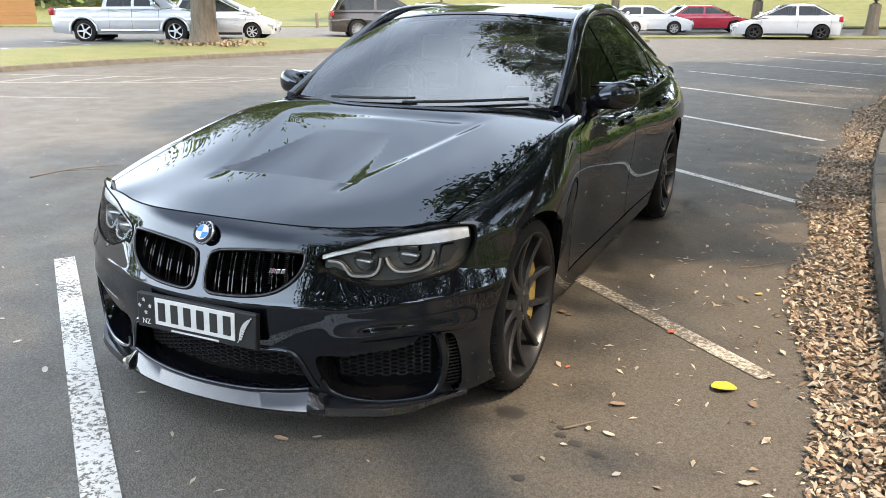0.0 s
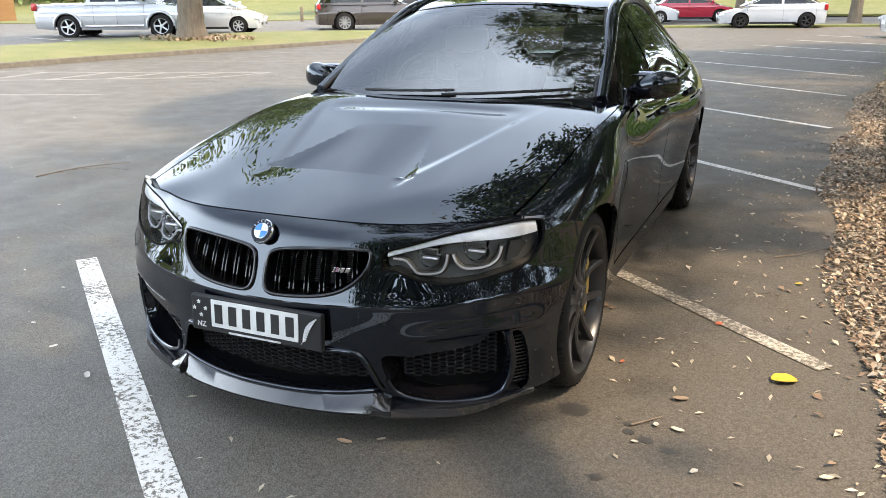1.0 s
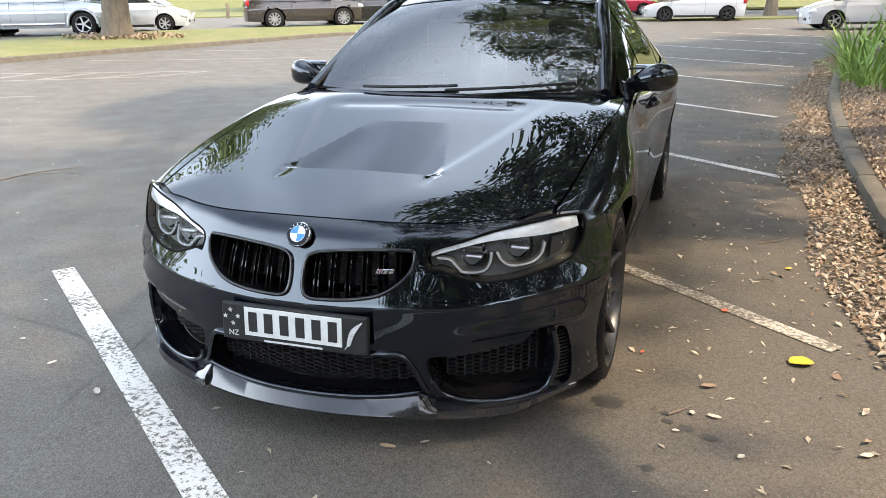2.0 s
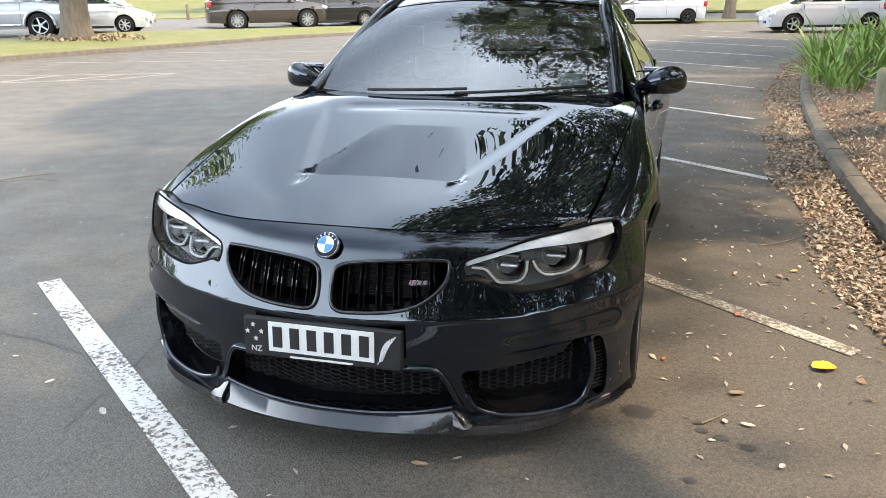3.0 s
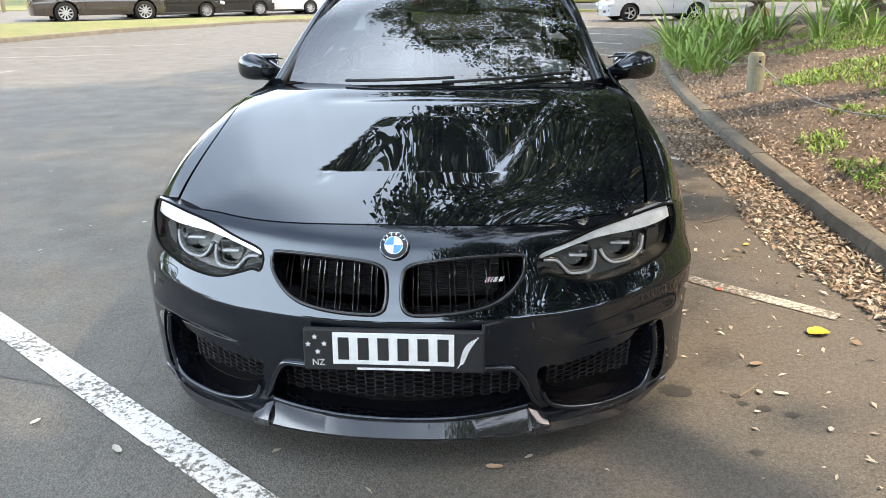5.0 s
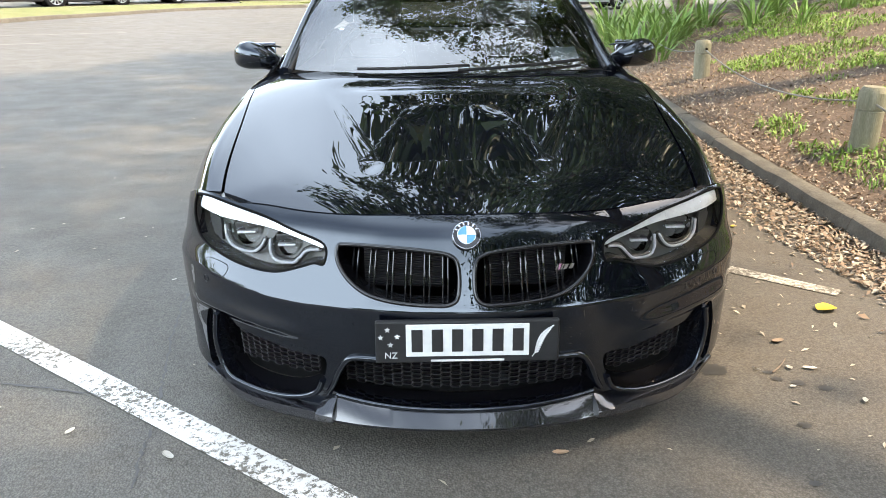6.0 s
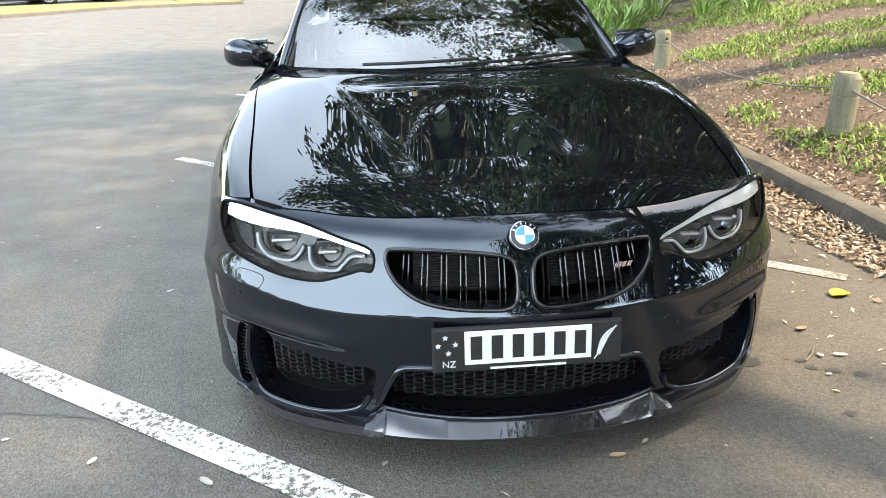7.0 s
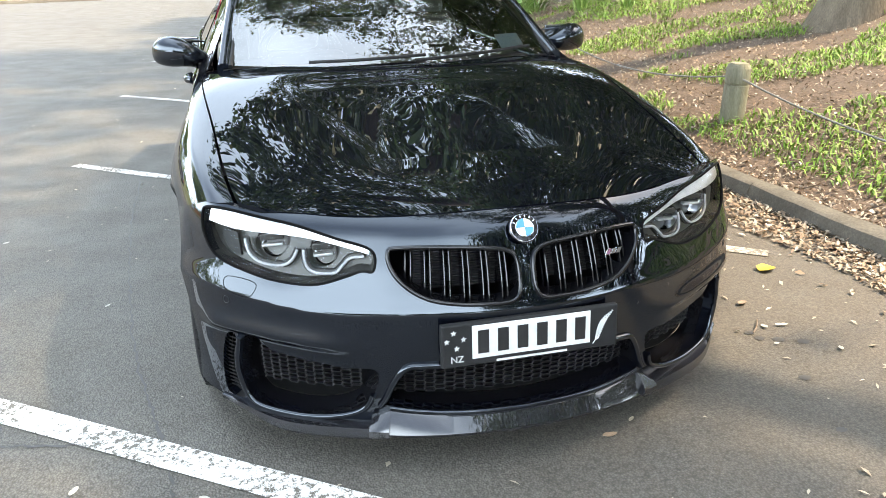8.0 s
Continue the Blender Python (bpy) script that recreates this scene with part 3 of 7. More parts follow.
def kerb_run(name, centre, label, w=0.13, h=0.11, parts=1.1):
    """A kerb of cast concrete lengths along a line of (x, y)."""
    root = tagged(new(name), label, "kerb", "", "structure")
    c = [Vector(p) for p in centre]
    cum = [0]
    for a, b in zip(c, c[1:]):
        cum.append(cum[-1] + (b - a).length)

    def at(d):
        d = min(max(d, 0), cum[-1])
        for i in range(len(c) - 1):
            if d <= cum[i + 1]:
                return c[i].lerp(c[i + 1], (d - cum[i]) / (cum[i + 1] - cum[i]))
        return c[-1]
    d = 0.0
    k = 0
    while d < cum[-1] - 0.3:
        e = min(d + parts, cum[-1])
        n = 5
        bm = bmesh.new()
        rings = []
        sh = random.uniform(-0.006, 0.006)
        for i in range(n + 1):
            q = d + 0.004 + (e - d - 0.008) * i / n
            p = at(q)
            t = (at(q + 0.05) - at(q - 0.05)).normalized()
            s = Vector((t.y, -t.x))
            z0 = float(rise(p.x))
            ring = []
            for o, z in ((-0.012, -0.05), (0.0, h * 0.55), (0.012, h * 0.9), (0.03, h), (w - 0.015, h + 0.004), (w, h * 0.9), (w, -0.05)):
                wob = random.uniform(-0.004, 0.004)
                ring.append(bm.verts.new((p.x + s.x * (o + wob), p.y + s.y * (o + wob), z0 + z + (wob + sh if z > 0 else 0))))
            rings.append(ring)
        for a, b in zip(rings, rings[1:]):
            for j in range(6):
                bm.faces.new((a[j], a[j + 1], b[j + 1], b[j]))
        bm.faces.new(rings[0])
        bm.faces.new(rings[-1][::-1])
        bmesh.ops.recalc_face_normals(bm, faces=bm.faces)
        part("kerb_stone", bm, M_KERB, root, smooth=35)
        d = e
        k += 1
    return root


ky = np.arange(-9, 17.1, 0.4)
kerb_run("kerb_bank", [(float(kerb_x(y)), float(y)) for y in ky], "low worn concrete kerb along the planted bank")

# bank sheet
bx = np.concatenate([np.arange(0, 4, 0.14), np.arange(4, 26, 0.8)])
by_ = np.arange(-14, 24.1, 0.4)
XX, YY = np.meshgrid(bx, by_)
XW = XX + kerb_x(YY) + 0.10
ZZ = bank_z(XW, YY)
nz = np.array([noise.noise((float(a) * 2.2, float(b) * 2.2, 0.3)) for a, b in zip(XW.ravel(), YY.ravel())]).reshape(XW.shape)
ZZ = ZZ + 0.02 * nz * step01(0.05, 0.3, XX)
vb = np.stack([XW, YY, ZZ], -1).reshape(-1, 3)
nxb = len(bx)
fb = [(j * nxb + i, j * nxb + i + 1, (j + 1) * nxb + i + 1, (j + 1) * nxb + i) for j in range(len(by_) - 1) for i in range(nxb - 1)]
mb = mesh_of(vb, fb)
mb.shade_smooth()
tagged(part("bank", mb, M_MULCH), "sloping garden bank covered with brown bark mulch", "bank", kind="structure")

# far lawn with its kerb
LK = [(-13.4, 4.0), (-13.45, 9.0), (-13.3, 10.8), (-12.95, 13.4), (-12.4, 16.2), (-11.95, 18.6), (-11.3, 22.0), (-10.2, 25.0), (-8.9, 28.5), (-6.8, 30.6), (-4.8, 31.6)]
lk = spline(LK, False, 8)
kerb_run("kerb_lawn", [tuple(p) for p in lk[::-1]], "pale concrete kerb edging a mown lawn", parts=2.2)
LB = [(-18.3, 4.0), (-18.0, 9.0), (-17.9, 12.4), (-17.7, 14.0), (-17.9, 16.4), (-17.5, 19.5), (-16.6, 22.6), (-15.3, 24.6), (-13.6, 27.4), (-12.0, 30.0), (-9.5, 32.6), (-5.6, 33.4)]
lb = spline(LB, False, 8)
n_ = 60
ia = [lk[int(i * (len(lk) - 1) / n_)] for i in range(n_ + 1)]
ib = [lb[int(i * (len(lb) - 1) / n_)] for i in range(n_ + 1)]
v, f = [], []
for a, b in zip(ia, ib):
    for k in range(9):
        p = np.array(a) * (1 - k / 8) + np.array(b) * (k / 8)
        if k == 0:
            p = p + (np.array(b) - np.array(a)) / np.linalg.norm(np.array(b) - np.array(a)) * 0.12
        v.append((p[0], p[1], float(rise(p[0])) + 0.10 + 0.06 * math.sin(math.pi * k / 8)))
for i in range(n_):
    for k in range(8):
        f.append((i * 9 + k, (i + 1) * 9 + k, (i + 1) * 9 + k + 1, i * 9 + k + 1))
me = mesh_of(v, f)
me.shade_smooth()
tagged(part("lawn", me, M_GRASSG), "sunlit mown lawn island, yellow green", "lawn", kind="structure")

# ---- the black saloon: surfaces ----
# plan curve of the nose, mirrored about the car's middle
_px = [0, 0.17, 0.344, 0.43, 0.53, 0.65, 0.79, 0.876, 0.922, 0.944]
_py = [0, 0.010, 0.048, 0.08, 0.122, 0.182, 0.285, 0.39, 0.50, 0.64]
_sx = np.array([-v for v in _px[:0:-1]] + _px)
_sy = np.array(_py[:0:-1] + _py)
_ss = np.concatenate([[0], np.cumsum(np.hypot(np.diff(_sx), np.diff(_sy)))])
_ss -= _ss[len(_px) - 1]
plan_x, plan_y = natural(_ss, _sx), natural(_ss, _sy)
lean = natural([0.08, 0.2, 0.32, 0.42, 0.466, 0.476, 0.481, 0.487, 0.50, 0.52, 0.56, 0.60, 0.66, 0.70, 0.74, 0.79],
               [0.03, 0.016, 0.006, 0.0, 0.0, 0.0002, 0.0009, 0.0028, 0.0080, 0.0158, 0.0315, 0.0470, 0.071, 0.090, 0.125, 0.19])
# height of the fascia's long crease along the nose
crease = natural([-0.1, 0.0, 0.17, 0.31, 0.40, 0.50, 0.62, 0.74, 0.88, 1.0, 1.2], [0.482, 0.482, 0.483, 0.484, 0.481, 0.478, 0.486, 0.501, 0.518, 0.528, 0.536])
ledge = natural([0.3, 0.45, 0.55, 0.66, 0.80, 0.90, 1.2], [0.366, 0.370, 0.380, 0.392, 0.404, 0.407, 0.407])
_tabs = np.linspace(0, 1.3, 1301)
_tabx = plan_x(_tabs)


def s_of(x):
    """Arc length along the nose at a half width x."""
    x = np.asarray(x, float)
    return np.sign(x) * np.interp(np.abs(x), _tabx, _tabs)


def nose(s, z):
    """The front fascia: arc length along the plan curve and height."""
    s, z = np.asarray(s, float), np.asarray(z, float)
    e = 1e-3
    tx, ty = plan_x(s + e) - plan_x(s - e), plan_y(s + e) - plan_y(s - e)
    k = np.hypot(tx, ty)
    nx, ny = ty / k, -tx / k
    a = np.abs(s)
    zs = z - (crease(a) - 0.482) * (1 - step01(0.50, 0.60, z))
    d = lean(zs) * (1 - 0.48 * step01(0.6, 0.98, a))
    # ledge over the corner intakes, swelling out above its edge and cut in below it
    q = z - ledge(a)
    swell = np.where(q > 0, np.exp(-(q / 0.034) ** 2), 1.3 * np.exp(-(q / 0.016) ** 2) - 0.3)
    fade = np.where(q < 0, 1 - step01(0.05, 0.10, -q), 1.0)
    d = d - 0.011 * swell * fade * step01(0.42, 0.62, a) * (1 - step01(0.90, 0.99, a))
    return np.stack([plan_x(s) - nx * d, plan_y(s) - ny * d, z], -1)


# rails of the upper body and flanks: (y, x, z)
RAILS = [
    [(0.1, 0, 0.730), (0.52, 0, 0.797), (0.95, 0, 0.878), (1.4, 0, 0.962), (1.9, 0, 0.99), (2.7, 0, 0.99), (3.5, 0, 1.0), (4.1, 0, 1.02), (4.6, 0, 0.98)],
    [(0.1, 0.27, 0.718), (0.30, 0.27, 0.757), (0.52, 0.27, 0.792), (0.95, 0.275, 0.873), (1.4, 0.28, 0.957), (1.9, 0.28, 0.985), (2.7, 0.28, 0.985), (3.5, 0.28, 0.995), (4.1, 0.28, 1.015), (4.6, 0.27, 0.97)],
    [(0.1, 0.51, 0.684), (0.30, 0.523, 0.739), (0.52, 0.54, 0.785), (0.95, 0.55, 0.868), (1.4, 0.56, 0.95), (1.9, 0.55, 0.975), (2.7, 0.55, 0.975), (3.5, 0.55, 0.985), (4.1, 0.53, 1.0), (4.6, 0.48, 0.955)],
    [(0.1, 0.69, 0.66), (0.28, 0.718, 0.712), (0.45, 0.745, 0.749), (0.95, 0.785, 0.854), (1.4, 0.812, 0.922), (1.9, 0.785, 0.94), (2.7, 0.765, 0.948), (3.5, 0.765, 0.965), (4.1, 0.72, 0.985), (4.6, 0.62, 0.94)],
    [(0.1, 0.80, 0.60), (0.45, 0.826, 0.722), (0.95, 0.884, 0.815), (1.4, 0.862, 0.872), (1.9, 0.852, 0.885), (2.7, 0.845, 0.892), (3.5, 0.855, 0.915), (4.1, 0.80, 0.935), (4.6, 0.69, 0.90)],
    [(0.1, 0.85, 0.52), (0.45, 0.880, 0.628), (0.95, 0.940, 0.69), (1.4, 0.892, 0.742), (1.9, 0.892, 0.752), (2.7, 0.90, 0.762), (3.5, 0.935, 0.765), (4.1, 0.89, 0.775), (4.6, 0.76, 0.75)],
    [(0.1, 0.85, 0.42), (0.45, 0.907, 0.50), (0.95, 0.938, 0.52), (1.4, 0.872, 0.56), (1.9, 0.878, 0.57), (2.7, 0.888, 0.58), (3.5, 0.938, 0.60), (4.1, 0.895, 0.59), (4.6, 0.77, 0.57)],
    [(0.1, 0.84, 0.30), (0.45, 0.890, 0.35), (0.95, 0.912, 0.37), (1.4, 0.865, 0.38), (1.9, 0.868, 0.39), (2.7, 0.878, 0.39), (3.5, 0.915, 0.40), (4.1, 0.88, 0.40), (4.6, 0.765, 0.39)],
    [(0.1, 0.81, 0.18), (0.45, 0.85, 0.18), (0.95, 0.865, 0.18), (1.4, 0.855, 0.18), (1.9, 0.86, 0.18), (2.7, 0.868, 0.19), (3.5, 0.88, 0.2), (4.1, 0.86, 0.22), (4.6, 0.75, 0.24)],
]
_rx = [natural([k[0] for k in r], [k[1] for k in r]) for r in RAILS]
_rz = [natural([k[0] for k in r], [k[2] for k in r]) for r in RAILS]
NR = len(RAILS)
_n = 2 * NR - 1
_A = np.eye(_n)
_B = np.zeros((_n, _n))
for _i in range(1, _n - 1):
    _A[_i, _i - 1:_i + 2] = 1, 4, 1
    _B[_i, _i - 1:_i + 2] = 6, -12, 6
_SEC = np.linalg.solve(_A, _B)


def bonnet_relief(x, y):
    """The sunken middle between two splayed facets, its sharp front lip and the outlet dish behind it."""
    ax = np.abs(x)
    xc = 0.285 + 0.27 * np.clip((y - 0.50) / 0.85, 0, 1)
    on = step01(0.516, 0.540, y) * (1 - step01(1.12, 1.40, y))
    sunk = -0.0065 * on * (1 - step01(-0.050, 0.024, ax - xc))
    fold = -0.004 * step01(0.40, 0.50, y) * (1 - step01(0.52, 0.56, y)) * np.exp(-((ax - xc + 0.004) / 0.02) ** 2)
    w = 0.300 - 0.130 * np.clip((y - 0.53) / 0.5, 0, 1)
    side = np.clip(1 - (ax / (w + 0.01)) ** 4, 0, 1)
    along = step01(0.518, 0.560, y) * np.clip((1.04 - y) / 0.48, 0, 1)
    dish = -0.022 * side * along
    rear = -0.006 * np.exp(-((y - 1.27) / 0.06) ** 2) * (1 - step01(0.36, 0.52, ax))
    return sunk + fold + dish + rear


def body(y, v):
    """The upper body and flank: station y, rail index v (0 middle of the bonnet, 8 sill)."""
    y, v = np.asarray(y, float), np.asarray(v, float)
    X = np.stack([f(y) for f in _rx], 0)
    Z = np.stack([f(y) for f in _rz], 0)
    X = np.concatenate([-X[:0:-1], X], 0)
    Z = np.concatenate([Z[:0:-1], Z], 0)
    q = v + NR - 1
    i = np.clip(np.floor(q).astype(int), 0, _n - 2)
    t = q - i
    col = np.arange(len(y))
    out = []
    for P in (X, Z):
        m = _SEC @ P
        a, b, ma, mb = P[i, col], P[i + 1, col], m[i, col], m[i + 1, col]
        u = 1 - t
        out.append(a * u + b * t + ((u ** 3 - u) * ma + (t ** 3 - t) * mb) / 6)
    x, z = out
    z = z + bonnet_relief(x, y) * (np.abs(v) < 3.2)
    return np.stack([x, y, z], -1)


def v_at(y, target, k=0, lo=0.0, hi=8.0):
    """Rail index at which the section at y reaches x (k 0) or z (k 2)."""
    y = np.atleast_1d(np.asarray(y, float))
    target = np.broadcast_to(np.asarray(target, float), y.shape)
    a, b = np.full(y.shape, lo), np.full(y.shape, hi)
    up = 1 if k == 0 else -1
    for _ in range(34):
        m = (a + b) / 2
        less = up * body(y, m)[:, k] < up * target
        a, b = np.where(less, m, a), np.where(less, b, m)
    return (a + b) / 2


def bonnet(x, y):
    """The bonnet by x and y."""
    x, y = np.asarray(x, float), np.asarray(y, float)
    v = v_at(y, np.abs(x), 0, 0.0, 4.2) * np.where(x < 0, -1, 1)
    return body(y, v)


AXLE_F, AXLE_R, AXLE_Z, TYRE_R, ARCH = 0.775, 3.585, 0.33, 0.333, 0.36


def arch(cy, a0, a1, n=28, r=ARCH):
    """Points (y, z) of a wheel arch from angle a0 to a1, degrees, 0 towards the rear."""
    return [(cy + r * math.cos(radians(a0 + (a1 - a0) * i / n)), AXLE_Z + r * math.sin(radians(a0 + (a1 - a0) * i / n))) for i in range(n + 1)]


def to_v(pts):
    return [(y, float(v_at(y, z, 2, 3.2, 8.0)[0])) for y, z in pts]


LAMP = [(0.419, 0.590), (0.426, 0.641), (0.52, 0.668), (0.625, 0.695), (0.72, 0.712), (0.812, 0.727), (0.862, 0.724), (0.872, 0.708),
        (0.862, 0.655), (0.825, 0.600), (0.75, 0.572), (0.66, 0.553), (0.565, 0.55), (0.487, 0.574), (0.45, 0.588)]
KIDNEY = [(0.024, 0.53), (0.024, 0.60), (0.046, 0.630), (0.12, 0.643), (0.25, 0.650), (0.355, 0.649), (0.383, 0.640), (0.376, 0.60), (0.34, 0.558), (0.28, 0.524), (0.2, 0.508),
          (0.1, 0.502), (0.046, 0.505)]
INTAKE = [(-0.34, 0.324), (-0.30, 0.333), (0.0, 0.335), (0.30, 0.333), (0.34, 0.324), (0.372, 0.28), (0.398, 0.215), (0.385, 0.196), (0.2, 0.178), (0.0, 0.172),
          (-0.2, 0.178), (-0.385, 0.196), (-0.398, 0.215), (-0.372, 0.28)]
CORNER = [(0.412, 0.308), (0.432, 0.215), (0.455, 0.187), (0.516, 0.160), (0.608, 0.148), (0.70, 0.155), (0.742, 0.168), (0.763, 0.21), (0.772, 0.29), (0.758, 0.37), (0.742, 0.389), (0.722, 0.389),
          (0.69, 0.352), (0.62, 0.336), (0.5, 0.315)]
SLOT = [(0.772, 0.172), (0.785, 0.21), (0.792, 0.29), (0.780, 0.372), (0.792, 0.384), (0.810, 0.36), (0.824, 0.27), (0.822, 0.178)]


def curve_on_nose(pts, side=1, closed=True, n=6):
    """Outline in (x, z) smoothed and turned to (arc length, z)."""
    c = spline(pts, closed, n)
    c = np.stack([s_of(c[:, 0]), c[:, 1]], -1)
    if side < 0:
        c = c * (-1, 1)
        c = c[::-1]
    return c


saloon = thing("saloon_car", "glossy black sports saloon parked on asphalt across painted bay lines", "car")

# bumper cover


def seam(x):
    """Where the bonnet's surface meets the fascia at a half width x: (y, z, arc length)."""
    zs, ss = np.linspace(0.66, 0.78, 61), np.linspace(0, 0.9, 451)
    ny, ns = [], []
    for z in zs:
        p = nose(ss, np.full(451, z))
        ns.append(np.interp(x, p[:, 0], ss))
        ny.append(np.interp(x, p[:, 0], p[:, 1]))
    gap = bonnet(np.full(61, x), np.array(ny))[:, 2] - zs
    z = float(np.interp(0, -gap, zs))
    return float(np.interp(z, zs, ny)), z, float(np.interp(z, zs, ns))


SEAM_X = np.linspace(0, 0.628, 20)
SEAM = np.array([seam(x) for x in SEAM_X])
SEAM_S = np.concatenate([-SEAM[:0:-1, 2], SEAM[:, 2]])
SEAM_Z = np.concatenate([SEAM[:0:-1, 1], SEAM[:, 1]]) - 0.002
half = [(0.72, 0.722), (0.812, 0.738), (0.872, 0.735)]
S_ARCH = float(s_of(0.853))


def nose_arch():
    """The bumper's edge along the front wheel arch in (arc length, z)."""
    out = []
    for i in range(20):
        a = radians(112 + (205 - 112) * i / 19)
        y, z = AXLE_F + ARCH * math.cos(a), AXLE_Z + ARCH * math.sin(a)
        s = np.linspace(0.6, 1.25, 400)
        yy = nose(s, np.full(400, z))[:, 1]
        out.append((float(np.interp(y, yy, s)), z))
    return out


right = [(float(s_of(x)), z) for x, z in half] + nose_arch()
low = [(float(s_of(0.79)), 0.150), (float(s_of(0.65)), 0.132), (float(s_of(0.45)), 0.134)]
outline = [(float(s), float(z)) for s, z in zip(SEAM_S, SEAM_Z)] + right + low
outline += [(0.0, 0.142)]
outline += [(-s, z) for s, z in (right + low)[::-1]]
holes = []
for sd in (1, -1):
    for shp, n_ in ((LAMP, 5), (KIDNEY, 6), (CORNER, 5), (SLOT, 3)):
        holes.append(curve_on_nose(shp, sd, True, n_))
holes.append(curve_on_nose(INTAKE, 1, True, 4))
part("bumper", panel(nose, outline, holes, 0.010, thick=0.03), M_PAINT, saloon)

# bonnet
fx = np.linspace(-0.628, 0.628, 45)


def lip_y(x):
    """y of the bonnet's front edge."""
    a = np.abs(x)
    return np.interp(a, SEAM_X, SEAM[:, 0]) + 0.003


edge_y = np.linspace(0.30, 1.62, 36)
edge_x = body(edge_y, np.full(36, 3.0))[:, 0] - 0.002
bo = [(x, float(lip_y(x))) for x in fx] + [(float(x), float(y)) for x, y in zip(edge_x, edge_y) if y > 0.36]
rear = [(x, 1.43 + 0.19 * (x / 0.80) ** 2) for x in np.linspace(0.795, -0.795, 31)]
bo += rear + [(-float(x), float(y)) for x, y in zip(edge_x[::-1], edge_y[::-1]) if y > 0.36]
part("bonnet", panel(bonnet, bo, (), 0.013, thick=0.016), M_PAINT, saloon)

# wings, doors, quarters
for sd in (1, -1):
    mir = sd < 0
    g = 0.004
    wing = [(0.385, 3.06), (0.9, 3.03), (1.5, 3.02), (1.66, 3.05), (1.66, 3.4), (1.50, 4.0), (1.405, 5.0), (1.395, 6.0), (1.40, 8.0)]
    wing += to_v(arch(AXLE_F, -23, 118))
    wing += [(0.55, 4.65), (0.50, 4.4), (0.455, 4.0), (0.41, 3.5)]
    part("front_wing", panel(body, wing, (), 0.03, 0.16, thick=0.018, mirror=mir, flip=True), M_PAINT, saloon)
    d1 = [(1.67, 3.75), (2.47, 3.75), (2.47, 6.0), (2.45, 7.55), (1.409, 7.55), (1.403, 6.0), (1.413, 5.0), (1.508, 4.0)]
    fdoor = part("front_door", panel(body, d1, (), 0.05, 0.2, thick=0.02, mirror=mir, flip=True), M_PAINT, saloon)
    ra = [p for p in to_v(arch(AXLE_R, 200, 128))]
    d2 = [(2.478, 3.75), (3.45, 3.75), (3.42, 4.6)] + ra[::-1] + [(3.16, 7.55), (2.458, 7.55), (2.478, 6.0)]
    part("rear_door", panel(body, d2, (), 0.05, 0.2, thick=0.02, mirror=mir, flip=True), M_PAINT, saloon)
    q = [(3.458, 3.0), (4.6, 3.0), (4.6, 8.0), (3.98, 8.0)] + to_v(arch(AXLE_R, -20, 126)) + [(3.428, 4.6)]
    part("rear_quarter", panel(body, q, (), 0.05, 0.2, thick=0.02, mirror=mir, flip=True), M_PAINT, saloon)
    sill = [(1.14, 7.6), (3.2, 7.6), (3.2, 8.0), (1.14, 8.0)]
    part("sill", panel(body, sill, (), 0.06, 0.1, thick=0.03, mirror=mir, flip=True), M_GLOSS, saloon)
    # door handle
    for y0 in (2.32, 3.2):
        p = body([y0], [4.55])[0]
        bm = bmesh.new()
        tube(bm, [(p[0] * sd + sd * k, y0 + dy, p[2] + 0.002) for dy, k in ((-0.09, 0.0), (-0.06, 0.022), (0, 0.03), (0.06, 0.024), (0.09, 0.002))], 0.013, 8, flat=1.3)
        part("door_handle", bm, M_PAINT, saloon, smooth=50)
part("boot_lid", panel(bonnet, [(-0.74, 3.75), (0.74, 3.75), (0.6, 4.62), (-0.6, 4.62)], (), 0.06, thick=0.02), M_PAINT, saloon)
tail = bmesh.new()
box(tail, (0, 4.58, 0.6), (1.45, 0.12, 0.72), None, 0.05, 3)
part("tail_panel", tail, M_PAINT, saloon, smooth=50)

# glasshouse rails
RB = [natural([1.6, 2.0, 2.35, 2.8, 3.3, 3.75, 4.1], k) for k in
      ([0.722, 0.655, 0.592, 0.56, 0.555, 0.595, 0.66], [0.962, 1.165, 1.322, 1.382, 1.345, 1.185, 1.03])]


def belt(y):
    return body(y, np.full(len(y), 3.75))


def side_glass(y, w):
    """Between the belt line (w 0) and the roof rail (w 1), slightly bowed."""
    y, w = np.asarray(y, float), np.asarray(w, float)
    b = belt(y)
    t = np.stack([RB[0](y), y, RB[1](y)], -1)
    p = b + (t - b) * w[:, None]
    p[:, 0] += 0.02 * 4 * w * (1 - w)
    return p


def screen(a, b):
    """The windscreen: a across, b from base to top."""
    a, b = np.asarray(a, float), np.asarray(b, float)
    lo = np.stack([a * 0.715, 1.40 + 0.20 * a * a, 0.958 + 0.008 * a * a], -1)
    hi = np.stack([a * 0.585, 2.235 + 0.115 * a * a, 1.372 - 0.045 * a * a], -1)
    p = lo + (hi - lo) * b[:, None]
    k = 0.035 * 4 * b * (1 - b)
    p[:, 1] -= 0.45 * k
    p[:, 2] += 0.9 * k
    return p


